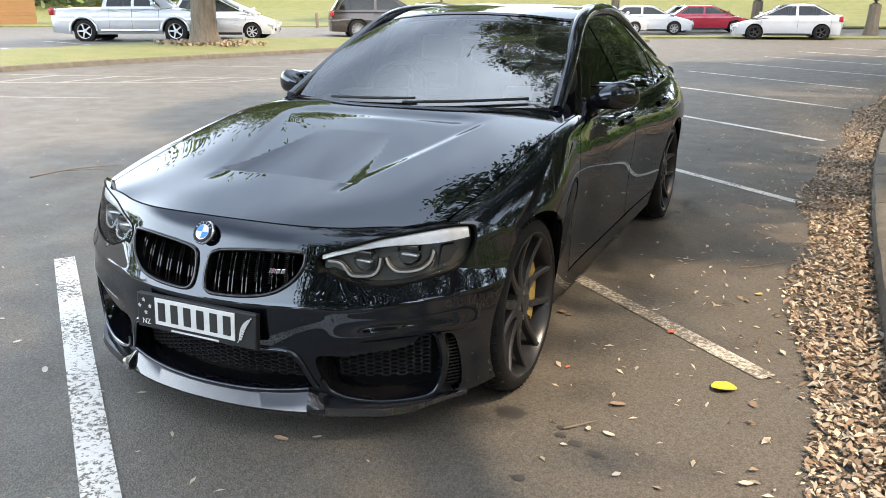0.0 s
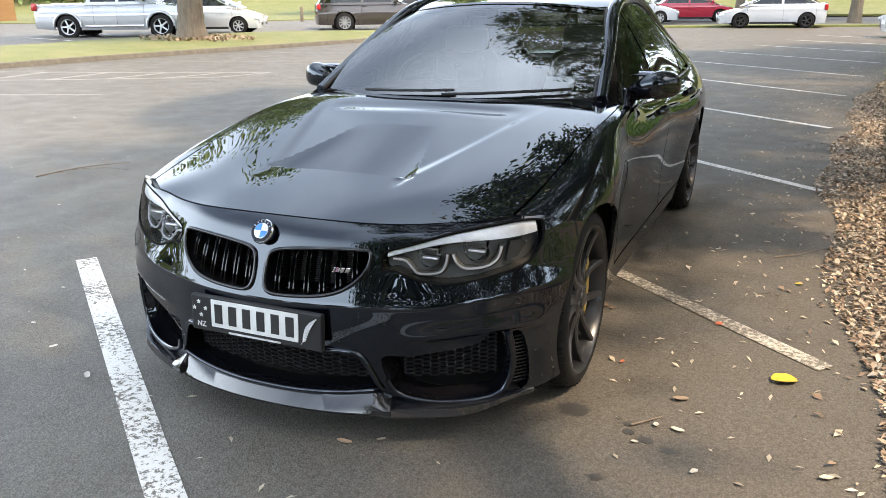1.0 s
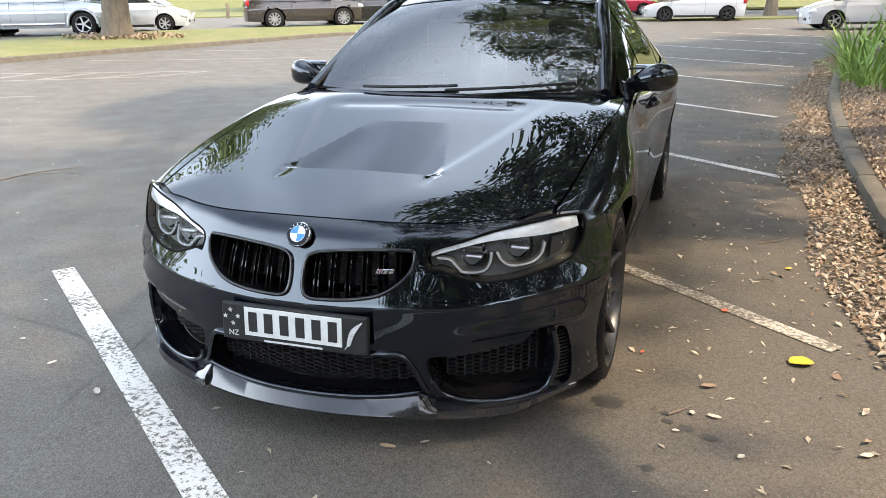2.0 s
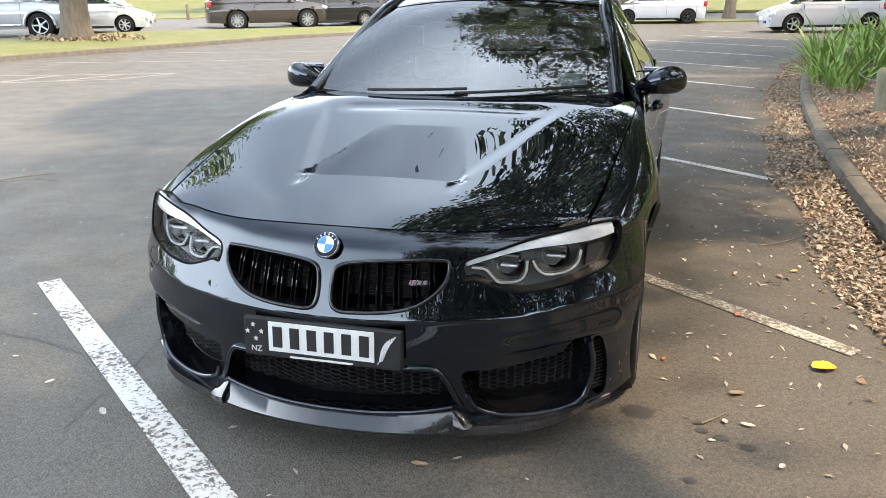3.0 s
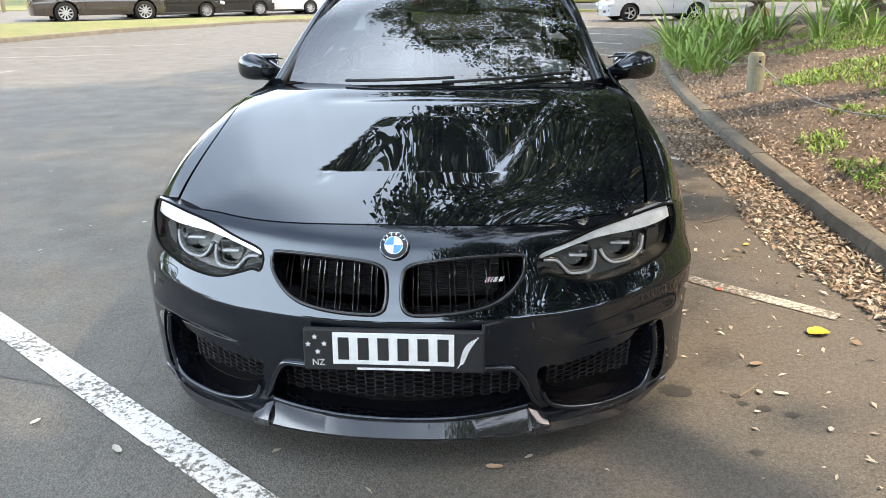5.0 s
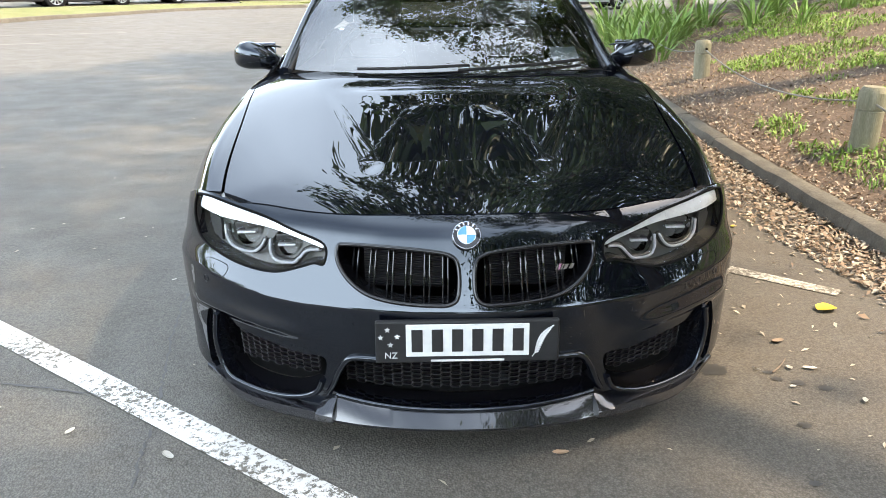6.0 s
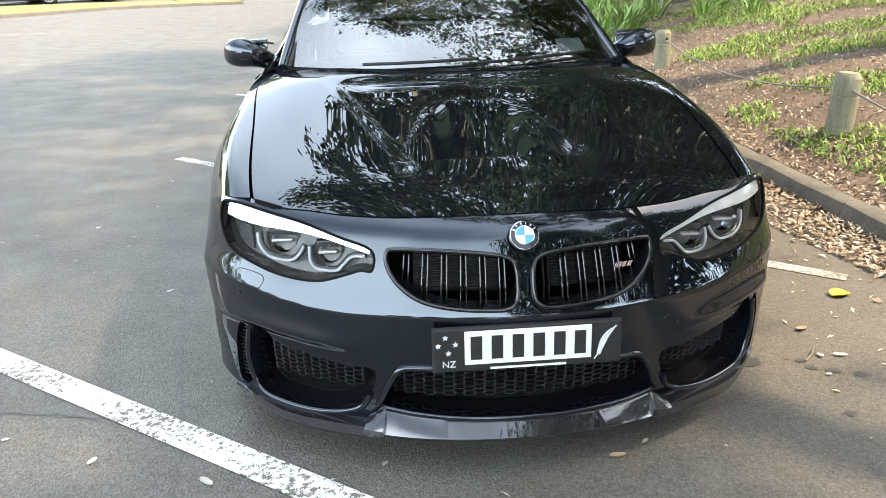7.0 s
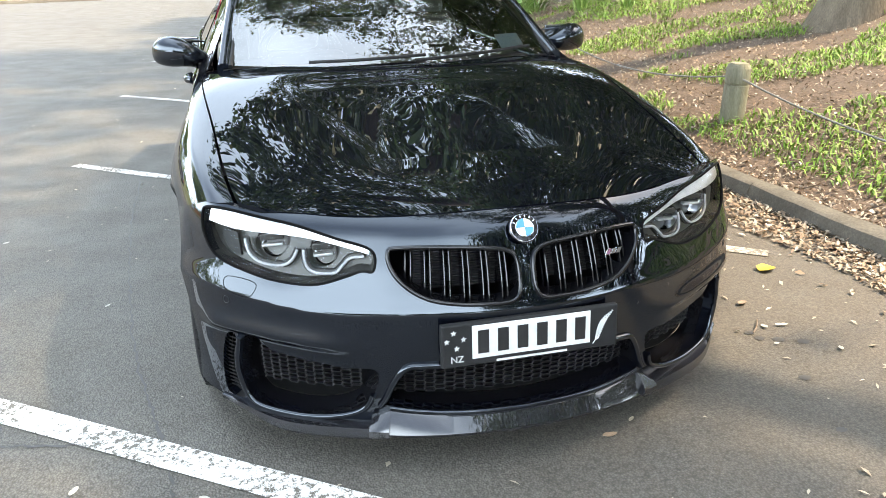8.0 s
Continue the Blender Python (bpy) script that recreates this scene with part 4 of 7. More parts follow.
def roof(a, y):
    a, y = np.asarray(a, float), np.asarray(y, float)
    yy = y + 0.10 * a * a * (1 - step01(2.25, 2.6, y))
    ex, ez = RB[0](yy), RB[1](yy)
    zc = natural([2.2, 2.6, 3.0, 3.5], [1.362, 1.408, 1.415, 1.37])(y)
    z = zc + (ez + 0.012 - zc) * np.abs(a) ** 2.2
    return np.stack([a * ex, yy, z], -1)


ws = part("windscreen", panel(screen, [(-1, 0), (1, 0), (1, 1), (-1, 1)], (), 0.05, 0.05, thick=0.005), M_GLASS, saloon)
ws.visible_shadow = False
band = part("windscreen_band", panel(lambda a, b: screen(a, b) + np.array([0, -0.002, 0.003]), [(-0.98, 0.965), (0.98, 0.965), (0.98, 1.0), (-0.98, 1.0)], (), 0.05, 0.02, thick=0.002), M_GLOSS, saloon)
part("roof", panel(roof, [(-1, 2.235), (1, 2.235), (1, 3.45), (-1, 3.45)], (), 0.06, 0.05, thick=0.03), M_PAINT, saloon)
back = part("rear_window", panel(lambda a, b: np.stack([a * (0.55 + 0.05 * (1 - b)), 3.42 + 0.55 * (1 - b), 1.0 + 0.36 * b], -1), [(-1, 0), (1, 0), (1, 1), (-1, 1)], (), 0.1, 0.1, thick=0.005), M_SIDEGLASS, saloon)
back.visible_shadow = False
for sd in (1, -1):
    mir = sd < 0
    ry = np.linspace(1.58, 4.05, 50)
    pts = [(sd * float(RB[0](y)), y, float(RB[1](y))) for y in ry]
    part("roof_rail", tube(bmesh.new(), pts, [0.030 + 0.006 * min(1, max(0, (y - 1.6) / 0.5)) for y in ry], 14), M_PAINT, saloon, smooth=60)
    pts2 = [(sd * (float(RB[0](y)) - 0.028), y + 0.006, float(RB[1](y)) + 0.022) for y in np.linspace(1.56, 2.30, 20)]
    part("screen_seal", tube(bmesh.new(), pts2, 0.010, 8), M_PLASTIC, saloon, smooth=60)
    for nm, ol in (("front_side_window", [(1.82, 0.03), (2.44, 0.03), (2.44, 0.93), (2.36, 0.93), (2.0, 0.88), (1.80, 0.7)]),
                   ("rear_side_window", [(2.53, 0.03), (3.25, 0.03), (3.40, 0.5), (3.22, 0.93), (2.53, 0.93)]),
                   ("quarter_window", [(3.30, 0.05), (3.62, 0.10), (3.45, 0.48)])):
        w_ = part(nm, panel(side_glass, ol, (), 0.06, 0.12, thick=0.004, mirror=mir), M_SIDEGLASS, saloon)
        w_.visible_shadow = False
    for ol in ([(2.445, 0.0), (2.525, 0.0), (2.525, 1.0), (2.445, 1.0)], [(3.25, 0.0), (3.30, 0.0), (3.46, 0.5), (3.28, 1.0), (3.22, 0.93), (3.40, 0.5)],
               [(3.62, 0.0), (4.05, 0.0), (4.0, 1.0), (3.3, 1.0), (3.47, 0.5)], [(1.62, 0.0), (1.815, 0.0), (1.795, 0.75), (1.64, 0.6)]):
        part("window_pillar", panel(lambda y, w: side_glass(y, w) + np.array([0.003, 0, 0]), ol, (), 0.06, 0.12, thick=0.01, mirror=mir), M_GLOSS, saloon)
    by = np.linspace(1.66, 3.66, 30)
    bb = belt(by)
    part("belt_trim", tube(bmesh.new(), [(sd * (p[0] + 0.001), p[1], p[2] + 0.006) for p in bb], 0.009, 8), M_GLOSS, saloon, smooth=60)

# ---- the black saloon: parts ----


def nose_at(d, dz=0.0):
    """The fascia surface set back by d."""
    def fn(s, z):
        s, z = np.asarray(s, float), np.asarray(z, float)
        e = 1e-3
        tx, ty = plan_x(s + e) - plan_x(s - e), plan_y(s + e) - plan_y(s - e)
        k = np.hypot(tx, ty)
        p = nose(s, z)
        p[:, 0] -= ty / k * d * 0.6
        p[:, 1] += d
        p[:, 2] += dz
        return p
    return fn


def wall_strip(curve, d0, d1, shrink=1.0, drop=0.0):
    """A tunnel wall from the outline at depth d0 to the (shrunken) outline at d1."""
    c0 = np.asarray(curve)
    mid = c0.mean(0)
    c1 = mid + (c0 - mid) * shrink + np.array([0, drop])
    a = nose_at(d0)(c0[:, 0], c0[:, 1])
    b = nose_at(d1)(c1[:, 0], c1[:, 1])
    n = len(a)
    v = list(map(tuple, a)) + list(map(tuple, b))
    f = [(i, (i + 1) % n, n + (i + 1) % n, n + i) for i in range(n)]
    me = mesh_of(v, f)
    me.shade_smooth()
    return me, c1


def honeycomb(fn, curve, h, period, r=0.0022, depth=0.012):
    """Stretched hexagon mesh clipped to an outline, as flat ribs."""
    c = np.asarray(curve)
    lo, hi = c.min(0), c.max(0)
    verts, faces = [], []
    rows = int((hi[1] - lo[1]) / h) + 2

    def rib(p0, p1):
        q = np.array([p0, (p0 + p1) / 2, p1])
        if not inside(c, q).all():
            return
        ab = fn(np.array([p0[0], p1[0]]), np.array([p0[1], p1[1]]))
        a, b = Vector(ab[0]), Vector(ab[1])
        t = (b - a).normalized()
        up = t.cross(Vector((0, 1, 0))).normalized() * r
        k = len(verts)
        for p in (a - t * r * 0.5, b + t * r * 0.5):
            for y, s in ((0, 1), (0, -1), (depth, -1), (depth, 1)):
                w = p + up * s * (1.0 if y == 0 else 0.6)
                verts.append((w.x, w.y + y, w.z))
        for i in range(4):
            faces.append((k + i, k + (i + 1) % 4, k + 4 + (i + 1) % 4, k + 4 + i))
    for j in range(rows + 1):
        z0 = lo[1] + j * h
        ph = (j % 2) * period / 2
        x = lo[0] - period + ph
        while x < hi[0] + period:
            # flat, down, flat, up
            pts = [np.array([x, z0 + h * 0.5]), np.array([x + period * 0.37, z0 + h * 0.5]), np.array([x + period * 0.5, z0 - h * 0.5])]
            pts += [np.array([x + period * 0.87, z0 - h * 0.5]), np.array([x + period, z0 + h * 0.5])]
            for a, b in zip(pts, pts[1:]):
                rib(a, b)
            x += period
    return mesh_of(verts, faces)


# cavity behind the nose: near-black blocks with the shade put into their colour
part("engine_bay_shade", boxm((0, 0.78, 0.42), (1.0, 0.9, 0.5), None, 0.03), M_DARK, saloon)
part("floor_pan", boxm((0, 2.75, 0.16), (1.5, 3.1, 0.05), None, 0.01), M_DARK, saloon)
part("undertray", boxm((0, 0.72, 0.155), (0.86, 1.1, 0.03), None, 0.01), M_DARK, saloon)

for sd in (1, -1):
    # headlight
    lamp_c = curve_on_nose(LAMP, sd, True, 5)
    hl = thing("headlight", "", "")
    for k in ("label", "category"):
        if k in hl:
            del hl[k]
    hl.parent = saloon
    me, inner = wall_strip(lamp_c, 0.001, 0.055, 0.97)
    part("headlight_rim", me, M_LAMPG, hl)
    part("headlight_seal", tube(bmesh.new(), nose_at(0.002)(lamp_c[:, 0], lamp_c[:, 1]), 0.0045, 6, True), M_DARK, hl, smooth=60)
    part("housing", panel(nose_at(0.056), inner * 1.0, (), 0.03, thick=0.004), M_LAMPH, hl)
    ln = part("lens", panel(nose_at(0.003), lamp_c, (), 0.02, thick=0.004), M_LENS, hl, "clear headlight lens")
    ln.visible_shadow = False
    topx = np.array([0.432, 0.52, 0.625, 0.72, 0.80, 0.855])
    topz = np.array([0.639, 0.665, 0.692, 0.709, 0.723, 0.721])
    th = np.array([0.012, 0.017, 0.027, 0.038, 0.045, 0.034])
    tx = np.linspace(0.432, 0.855, 26)
    up_, lo_ = natural(topx, topz)(tx), natural(topx, topz - th)(tx)
    bl = np.array([(float(s_of(x)), z) for x, z in zip(tx, up_)] + [(float(s_of(x)), z) for x, z in zip(tx[::-1], lo_[::-1])])
    if sd < 0:
        bl = (bl * (-1, 1))[::-1]
    part("brow_blade", panel(nose_at(0.012), bl, (), 0.02, thick=0.02), M_LAMPW, hl, "white daytime light blade")
    for ring in ([(0.445, 0.618), (0.482, 0.612), (0.503, 0.590), (0.522, 0.574), (0.575, 0.574), (0.598, 0.594), (0.606, 0.628)],
                 [(0.622, 0.628), (0.634, 0.602), (0.660, 0.586), (0.715, 0.590), (0.748, 0.612), (0.762, 0.648)]):
        c = spline(ring, False, 8)
        for dd, rr, mm in ((0.022, 0.0042, M_GUIDE), (0.034, 0.010, M_LAMPG)):
            p3 = nose_at(dd)(s_of(c[:, 0]) * sd, c[:, 1] - (0.006 if rr > 0.01 else 0))
            part("light_guide", tube(bmesh.new(), p3, rr, 8), mm, hl, smooth=60)
    for cx, cz, rad in ((0.553, 0.622, 0.040), (0.692, 0.640, 0.044)):
        o = Vector(nose_at(0.03)(np.array([float(s_of(cx)) * sd]), np.array([cz]))[0])
        bm = lathe([(0.0, rad), (0.012, rad * 0.92), (0.03, rad * 0.6), (0.038, 0.004)], 28, "y")
        bmesh.ops.translate(bm, vec=o, verts=bm.verts)
        part("reflector_bowl", bm, M_CHROME, hl, "chrome reflector bowl", smooth=60)
        part("reflector_shelf", boxm(o + Vector((0, 0.006, -0.006)), (rad * 1.3, 0.02, 0.007), None, 0.002), M_LAMPW, hl)
        part("reflector_cover", boxm(o + Vector((0, 0.012, 0.018)), (rad * 1.5, 0.03, 0.02), None, 0.004), M_LAMPG, hl)
    # outer shade of the lamp
    oc = np.array([(float(s_of(x)) * sd, z) for x, z in ((0.785, 0.66), (0.815, 0.668), (0.825, 0.65), (0.80, 0.612), (0.77, 0.60))])
    part("side_marker", panel(nose_at(0.03), oc if sd > 0 else oc[::-1], (), 0.02, thick=0.01), M_PLASTIC, hl)

    # kidney
    kc = curve_on_nose(KIDNEY, sd, True, 6)
    kid = new("kidney_grille")
    kid.parent = saloon
    ring = nose_at(-0.003)(kc[:, 0], kc[:, 1])
    part("grille_frame", tube(bmesh.new(), ring, 0.0065, 8, True), M_GLOSS, kid, smooth=60)
    me, _ = wall_strip(kc, 0.0, 0.06, 0.96)
    part("grille_wall", me, M_GLOSS, kid)
    kx = spline(KIDNEY, True, 6)
    for i in range(6):
        x = 0.060 + i * 0.0535
        for dx in (-0.0075, 0.0075):
            xx = x + dx
            lo_i = kx[:, 1][(np.abs(kx[:, 0] - xx) < 0.014) & (kx[:, 1] < 0.58)]
            hi_i = kx[:, 1][(np.abs(kx[:, 0] - xx) < 0.014) & (kx[:, 1] > 0.60)]
            za = lo_i.max() if len(lo_i) else 0.54
            zb = hi_i.min() if len(hi_i) else 0.64
            zz = np.linspace(za - 0.004, zb + 0.004, 9)
            p3 = nose_at(0.012)(np.full(9, float(s_of(xx)) * sd), zz)
            bow = 0.012 * np.sin(np.linspace(0, math.pi, 9))
            pts = [(p[0], p[1] - b_ * 0.5 + 0.006, p[2]) for p, b_ in zip(p3, bow)]
            bm = bmesh.new()
            rows = []
            for p in pts:
                rows.append([bm.verts.new((p[0] + a, p[1] + b_, p[2])) for a, b_ in ((-0.0022, 0.002), (0, 0.0), (0.0022, 0.002), (0.0022, 0.04), (-0.0022, 0.04))])
            for a, b_ in zip(rows, rows[1:]):
                for j in range(5):
                    bm.faces.new((a[j], a[(j + 1) % 5], b_[(j + 1) % 5], b_[j]))
            bmesh.ops.recalc_face_normals(bm, faces=bm.faces)
            part("slat", bm, M_GLOSS, kid)
    # radiator fins behind
    v, f = [], []
    for j in range(17):
        z = 0.515 + j * 0.0075
        k = len(v)
        x0, x1 = (0.06, 0.29)
        for x in (x0, x1):
            for yy, zz in ((0.115, z), (0.115, z + 0.003), (0.135, z + 0.003), (0.135, z)):
                v.append((sd * x, yy + 0.25 * x * x, zz))
        f += [(k, k + 1, k + 5, k + 4), (k + 1, k + 2, k + 6, k + 5), (k + 3, k, k + 4, k + 7)]
    tagged(part("radiator", mesh_of(v, f), M_MESH, kid), kind="stuff")

    # corner intake
    cc = curve_on_nose(CORNER, sd, True, 5)
    intake = new("corner_intake")
    intake.parent = saloon
    me, back_c = wall_strip(cc, 0.0, 0.085, 0.86, -0.006)
    part("intake_wall", me, M_GLOSS, intake)
    # near-black sheet closing the intake, its depth shade painted in
    part("intake_shade_back", panel(nose_at(0.088), back_c, (), 0.05, thick=0.003), M_DARK, intake)
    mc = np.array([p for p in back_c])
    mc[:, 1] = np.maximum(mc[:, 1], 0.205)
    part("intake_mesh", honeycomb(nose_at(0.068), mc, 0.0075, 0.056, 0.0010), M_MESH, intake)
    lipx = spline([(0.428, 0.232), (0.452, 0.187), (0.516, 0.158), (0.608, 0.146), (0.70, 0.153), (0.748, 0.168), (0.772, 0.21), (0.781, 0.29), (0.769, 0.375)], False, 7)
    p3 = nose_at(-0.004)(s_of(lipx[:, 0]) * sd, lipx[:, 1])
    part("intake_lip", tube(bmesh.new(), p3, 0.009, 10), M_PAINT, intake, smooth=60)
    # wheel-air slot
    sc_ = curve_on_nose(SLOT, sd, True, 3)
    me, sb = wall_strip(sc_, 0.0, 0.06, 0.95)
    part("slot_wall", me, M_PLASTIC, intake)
    # slot closed likewise, with the shade in the sheet's colour
    part("slot_shade_back", panel(nose_at(0.06), sb, (), 0.05, thick=0.003), M_DARK, intake)
    for z in np.arange(0.19, 0.36, 0.0125):
        q = nose_at(0.02)(np.array([float(s_of(0.788)), float(s_of(0.822))]) * sd, np.array([z, z + 0.002]))
        part("slot_slat", tube(bmesh.new(), q, 0.0024, 5), M_PLASTIC, intake)

    # small round sensors and the washer cap's outline
    for x, z in ((0.205, 0.352), (0.79, 0.487)):
        bm = bmesh.new()
        cs = np.array([(float(s_of(x)) * sd + 0.0105 * math.cos(a), z + 0.0105 * math.sin(a)) for a in np.linspace(0, 2 * math.pi, 20)[:-1]])
        tube(bm, nose_at(-0.0005)(cs[:, 0], cs[:, 1]), 0.0012, 5, True)
        part("parking_sensor", bm, M_PLASTIC, saloon)
    ws_c = np.array([(0.72, 0.545), (0.79, 0.552), (0.792, 0.52), (0.745, 0.505), (0.722, 0.515)])
    ws_c = spline(ws_c, True, 4)
    bm = bmesh.new()
    p3 = nose_at(0.0)(s_of(ws_c[:, 0]) * sd, ws_c[:, 1])
    tube(bm, p3, 0.0011, 5, True)
    part("washer_cap_gap", bm, M_DARK, saloon)

# lower centre intake
ic = curve_on_nose(INTAKE, 1, True, 4)
low_in = new("centre_intake")
low_in.parent = saloon
me, bc = wall_strip(ic, 0.0, 0.09, 0.97)
part("intake_wall", me, M_GLOSS, low_in)
# near-black sheet in place of the shaded depth behind the mesh
part("intake_shade_back", panel(nose_at(0.095), bc, (), 0.05, thick=0.003), M_DARK, low_in)
mc = np.array([p for p in bc])
mc[:, 1] = np.maximum(mc[:, 1], 0.205)
part("intake_mesh", honeycomb(nose_at(0.06), mc, 0.0075, 0.060, 0.0010), M_MESH, low_in)
lx = np.linspace(-0.385, 0.385, 50)
part("intake_lip", tube(bmesh.new(), nose_at(-0.006)(s_of(lx), 0.170 + 0.024 * np.abs(lx / 0.385) ** 2.4), 0.008, 10), M_PAINT, low_in, smooth=60)
for sd in (1, -1):
    q = spline([(0.20, 0.331), (0.30, 0.330), (0.338, 0.322), (0.366, 0.285), (0.395, 0.222), (0.41, 0.196)], False, 6)
    part("intake_trim", tube(bmesh.new(), nose_at(-0.002)(s_of(q[:, 0]) * sd, q[:, 1]), 0.010, 10), M_PAINT, low_in, smooth=60)

# carbon front lip: centre blade, two kinked fins, outer shelves
def nose_out(s, o):
    """A point of the lower fascia moved straight out by o."""
    e = 1e-3
    tx, ty = float(plan_x(s + e) - plan_x(s - e)), float(plan_y(s + e) - plan_y(s - e))
    k = math.hypot(tx, ty)
    p = nose(np.array([s]), np.array([0.2]))[0]
    return (p[0] + ty / k * o, p[1] - tx / k * o, p[2])


def lip_part(name, xs, sec, label=""):
    bm = bmesh.new()
    rows = []
    for x in xs:
        s = float(s_of(x))
        row = []
        for o, z in sec(abs(x)):
            p = nose_out(s, o)
            row.append(bm.verts.new((p[0], p[1] - 0.0, z)))
        rows.append(row)
    m = len(rows[0])
    for a, b in zip(rows, rows[1:]):
        for j in range(m):
            bm.faces.new((a[j], b[j], b[(j + 1) % m], a[(j + 1) % m]))
    bm.faces.new(rows[0])
    bm.faces.new(rows[-1][::-1])
    bmesh.ops.recalc_face_normals(bm, faces=bm.faces)
    return part(name, bm, M_CARBON, lipth, label, smooth=28)


lipth = new("front_lip")
lipth.parent = saloon
lipth["label"] = "glossy carbon fibre front lip"
lip_part("lip_blade", np.linspace(-0.385, 0.385, 41), lambda a: [(-0.02, 0.165 + 0.02 * (a / 0.385) ** 2.4), (0.004, 0.166 + 0.02 * (a / 0.385) ** 2.4), (0.012, 0.162 + 0.016 * (a / 0.385) ** 2.4), (0.036, 0.124), (0.035, 0.117), (-0.06, 0.118)])
for sd in (1, -1):
    xs = np.linspace(0.43, 0.838, 26)
    lip_part("lip_shelf", xs if sd > 0 else -xs[::-1],
             lambda a: [(-0.02, 0.142 + 0.022 * step01(0.62, 0.838, a)), (0.002, 0.143 + 0.022 * step01(0.62, 0.838, a)), (0.032 - 0.027 * step01(0.66, 0.838, a), 0.138 + 0.024 * step01(0.6, 0.838, a)),
                        (0.038 - 0.033 * step01(0.66, 0.838, a), 0.114 + 0.038 * step01(0.6, 0.838, a)),
                        (0.036 - 0.033 * step01(0.66, 0.838, a), 0.108 + 0.040 * step01(0.6, 0.838, a)), (-0.06, 0.110 + 0.030 * step01(0.6, 0.838, a))])
    fin = np.linspace(0.383, 0.435, 7)
    lip_part("lip_fin", fin if sd > 0 else -fin[::-1],
             lambda a: [(-0.02, 0.19 - 0.03 * abs(a - 0.385) / 0.05), (0.012, 0.188 - 0.03 * abs(a - 0.385) / 0.05), (0.042, 0.155 - 0.01 * abs(a - 0.385) / 0.05), (0.048, 0.14), (0.046, 0.118), (-0.06, 0.118)])

# number plate: dark holder, white field, plain bars
plate = new("number_plate")
plate.parent = saloon
PT = pose(0, -0.016, 0.405, -4)


def plate_box(name, c, size, mat, bevel=0.0, label=""):
    bm = boxm(c, size, None, bevel, 2)
    bmesh.ops.transform(bm, matrix=PT, verts=bm.verts)
    return part(name, bm, mat, plate, label)


plate_box("plate_holder", (0, 0.006, 0), (0.512, 0.022, 0.124), M_PLASTIC, 0.006)
plate_box("white_field", (0.0, -0.0065, 0.006), (0.342, 0.004, 0.094), M_WHITE, 0.0015, "white plate field")
for i in range(6):
    plate_box("character_bar", (-0.140 + 0.056 * i, -0.0092, 0.006), (0.031, 0.0025, 0.066), M_INK, 0.0008)
plate_box("caption_bar", (0.0, -0.0065, -0.054), (0.205, 0.002, 0.006), M_WHITE)
for x, z in ((-0.23, 0.038), (-0.249, 0.016), (-0.203, 0.018), (-0.222, -0.006)):
    pts = []
    for k in range(10):
        r = 0.0085 if k % 2 == 0 else 0.0036
        pts.append((x + 0.008 + r * math.sin(k * math.pi / 5), -0.0075, z + r * math.cos(k * math.pi / 5)))
    bm = bmesh.new()
    f = bm.faces.new([bm.verts.new(p) for p in pts])
    r_ = bmesh.ops.extrude_face_region(bm, geom=[f])
    bmesh.ops.translate(bm, vec=(0, 0.002, 0), verts=[e for e in r_["geom"] if isinstance(e, bmesh.types.BMVert)])
    bmesh.ops.recalc_face_normals(bm, faces=bm.faces)
    bmesh.ops.transform(bm, matrix=PT, verts=bm.verts)
    part("star", bm, M_WHITE, plate)
fnt = bpy.data.curves.new("letters", "FONT")
fnt.body, fnt.size, fnt.extrude, fnt.align_x = "NZ", 0.026, 0.0008, "CENTER"
tmp = bpy.data.objects.new("letters", fnt)
scene.collection.objects.link(tmp)
bpy.context.view_layer.update()
lm = bpy.data.meshes.new_from_object(tmp.evaluated_get(bpy.context.evaluated_depsgraph_get()))
bpy.data.objects.remove(tmp)
lm.transform(PT @ pose(-0.213, -0.0065, -0.046, 90))
part("country_letters", lm, M_WHITE, plate)
# fern: a leaning quill of short barbs
bm = bmesh.new()
for i in range(15):
    u = i / 14
    cx, cz = 0.188 + 0.048 * u - 0.012 * math.sin(math.pi * u), -0.034 + 0.078 * u
    w = 0.004 + 0.017 * math.sin(math.pi * min(1.0, 0.15 + 0.9 * u)) ** 0.8
    for side, tilt in ((1, -20), (-1, -78)):
        q = Euler((0, radians(tilt), 0)).to_matrix()
        k = w * (0.8 if side > 0 else 0.7)
        box(bm, Vector((cx, -0.0072, cz)) + q @ Vector((k * 0.5, 0, 0)), (k, 0.002, 0.0034), q)
tube(bm, [(0.180, -0.0072, -0.046), (0.188, -0.0072, -0.034), (0.200, -0.0072, 0.006), (0.236, -0.0072, 0.044)], 0.0011, 5)
bmesh.ops.transform(bm, matrix=PT, verts=bm.verts)
part("fern_mark", bm, M_WHITE, plate)

# bonnet roundel
EM = Matrix.Translation((0, 0.062, 0.688)) @ pose(0, 0, 0, -34)
roundel = new("roundel")
roundel.parent = saloon
bm = lathe([(0.004, 0.041), (-0.002, 0.041), (-0.006, 0.038), (-0.006, 0.0375)], 40, "y")
bmesh.ops.transform(bm, matrix=EM, verts=bm.verts)
part("roundel_rim", bm, M_CHROME, roundel, smooth=40)
bm = lathe([(0.0, 0.0375), (-0.0065, 0.0375), (-0.007, 0.026), (-0.0065, 0.0255)], 40, "y")
bmesh.ops.transform(bm, matrix=EM, verts=bm.verts)
part("roundel_ring", bm, M_GLOSS, roundel, smooth=40)
bm = lathe([(0.0, 0.0262), (-0.0082, 0.0262), (-0.0085, 0.0245)], 40, "y")
bmesh.ops.transform(bm, matrix=EM, verts=bm.verts)
part("roundel_bezel", bm, M_CHROME, roundel, smooth=40)
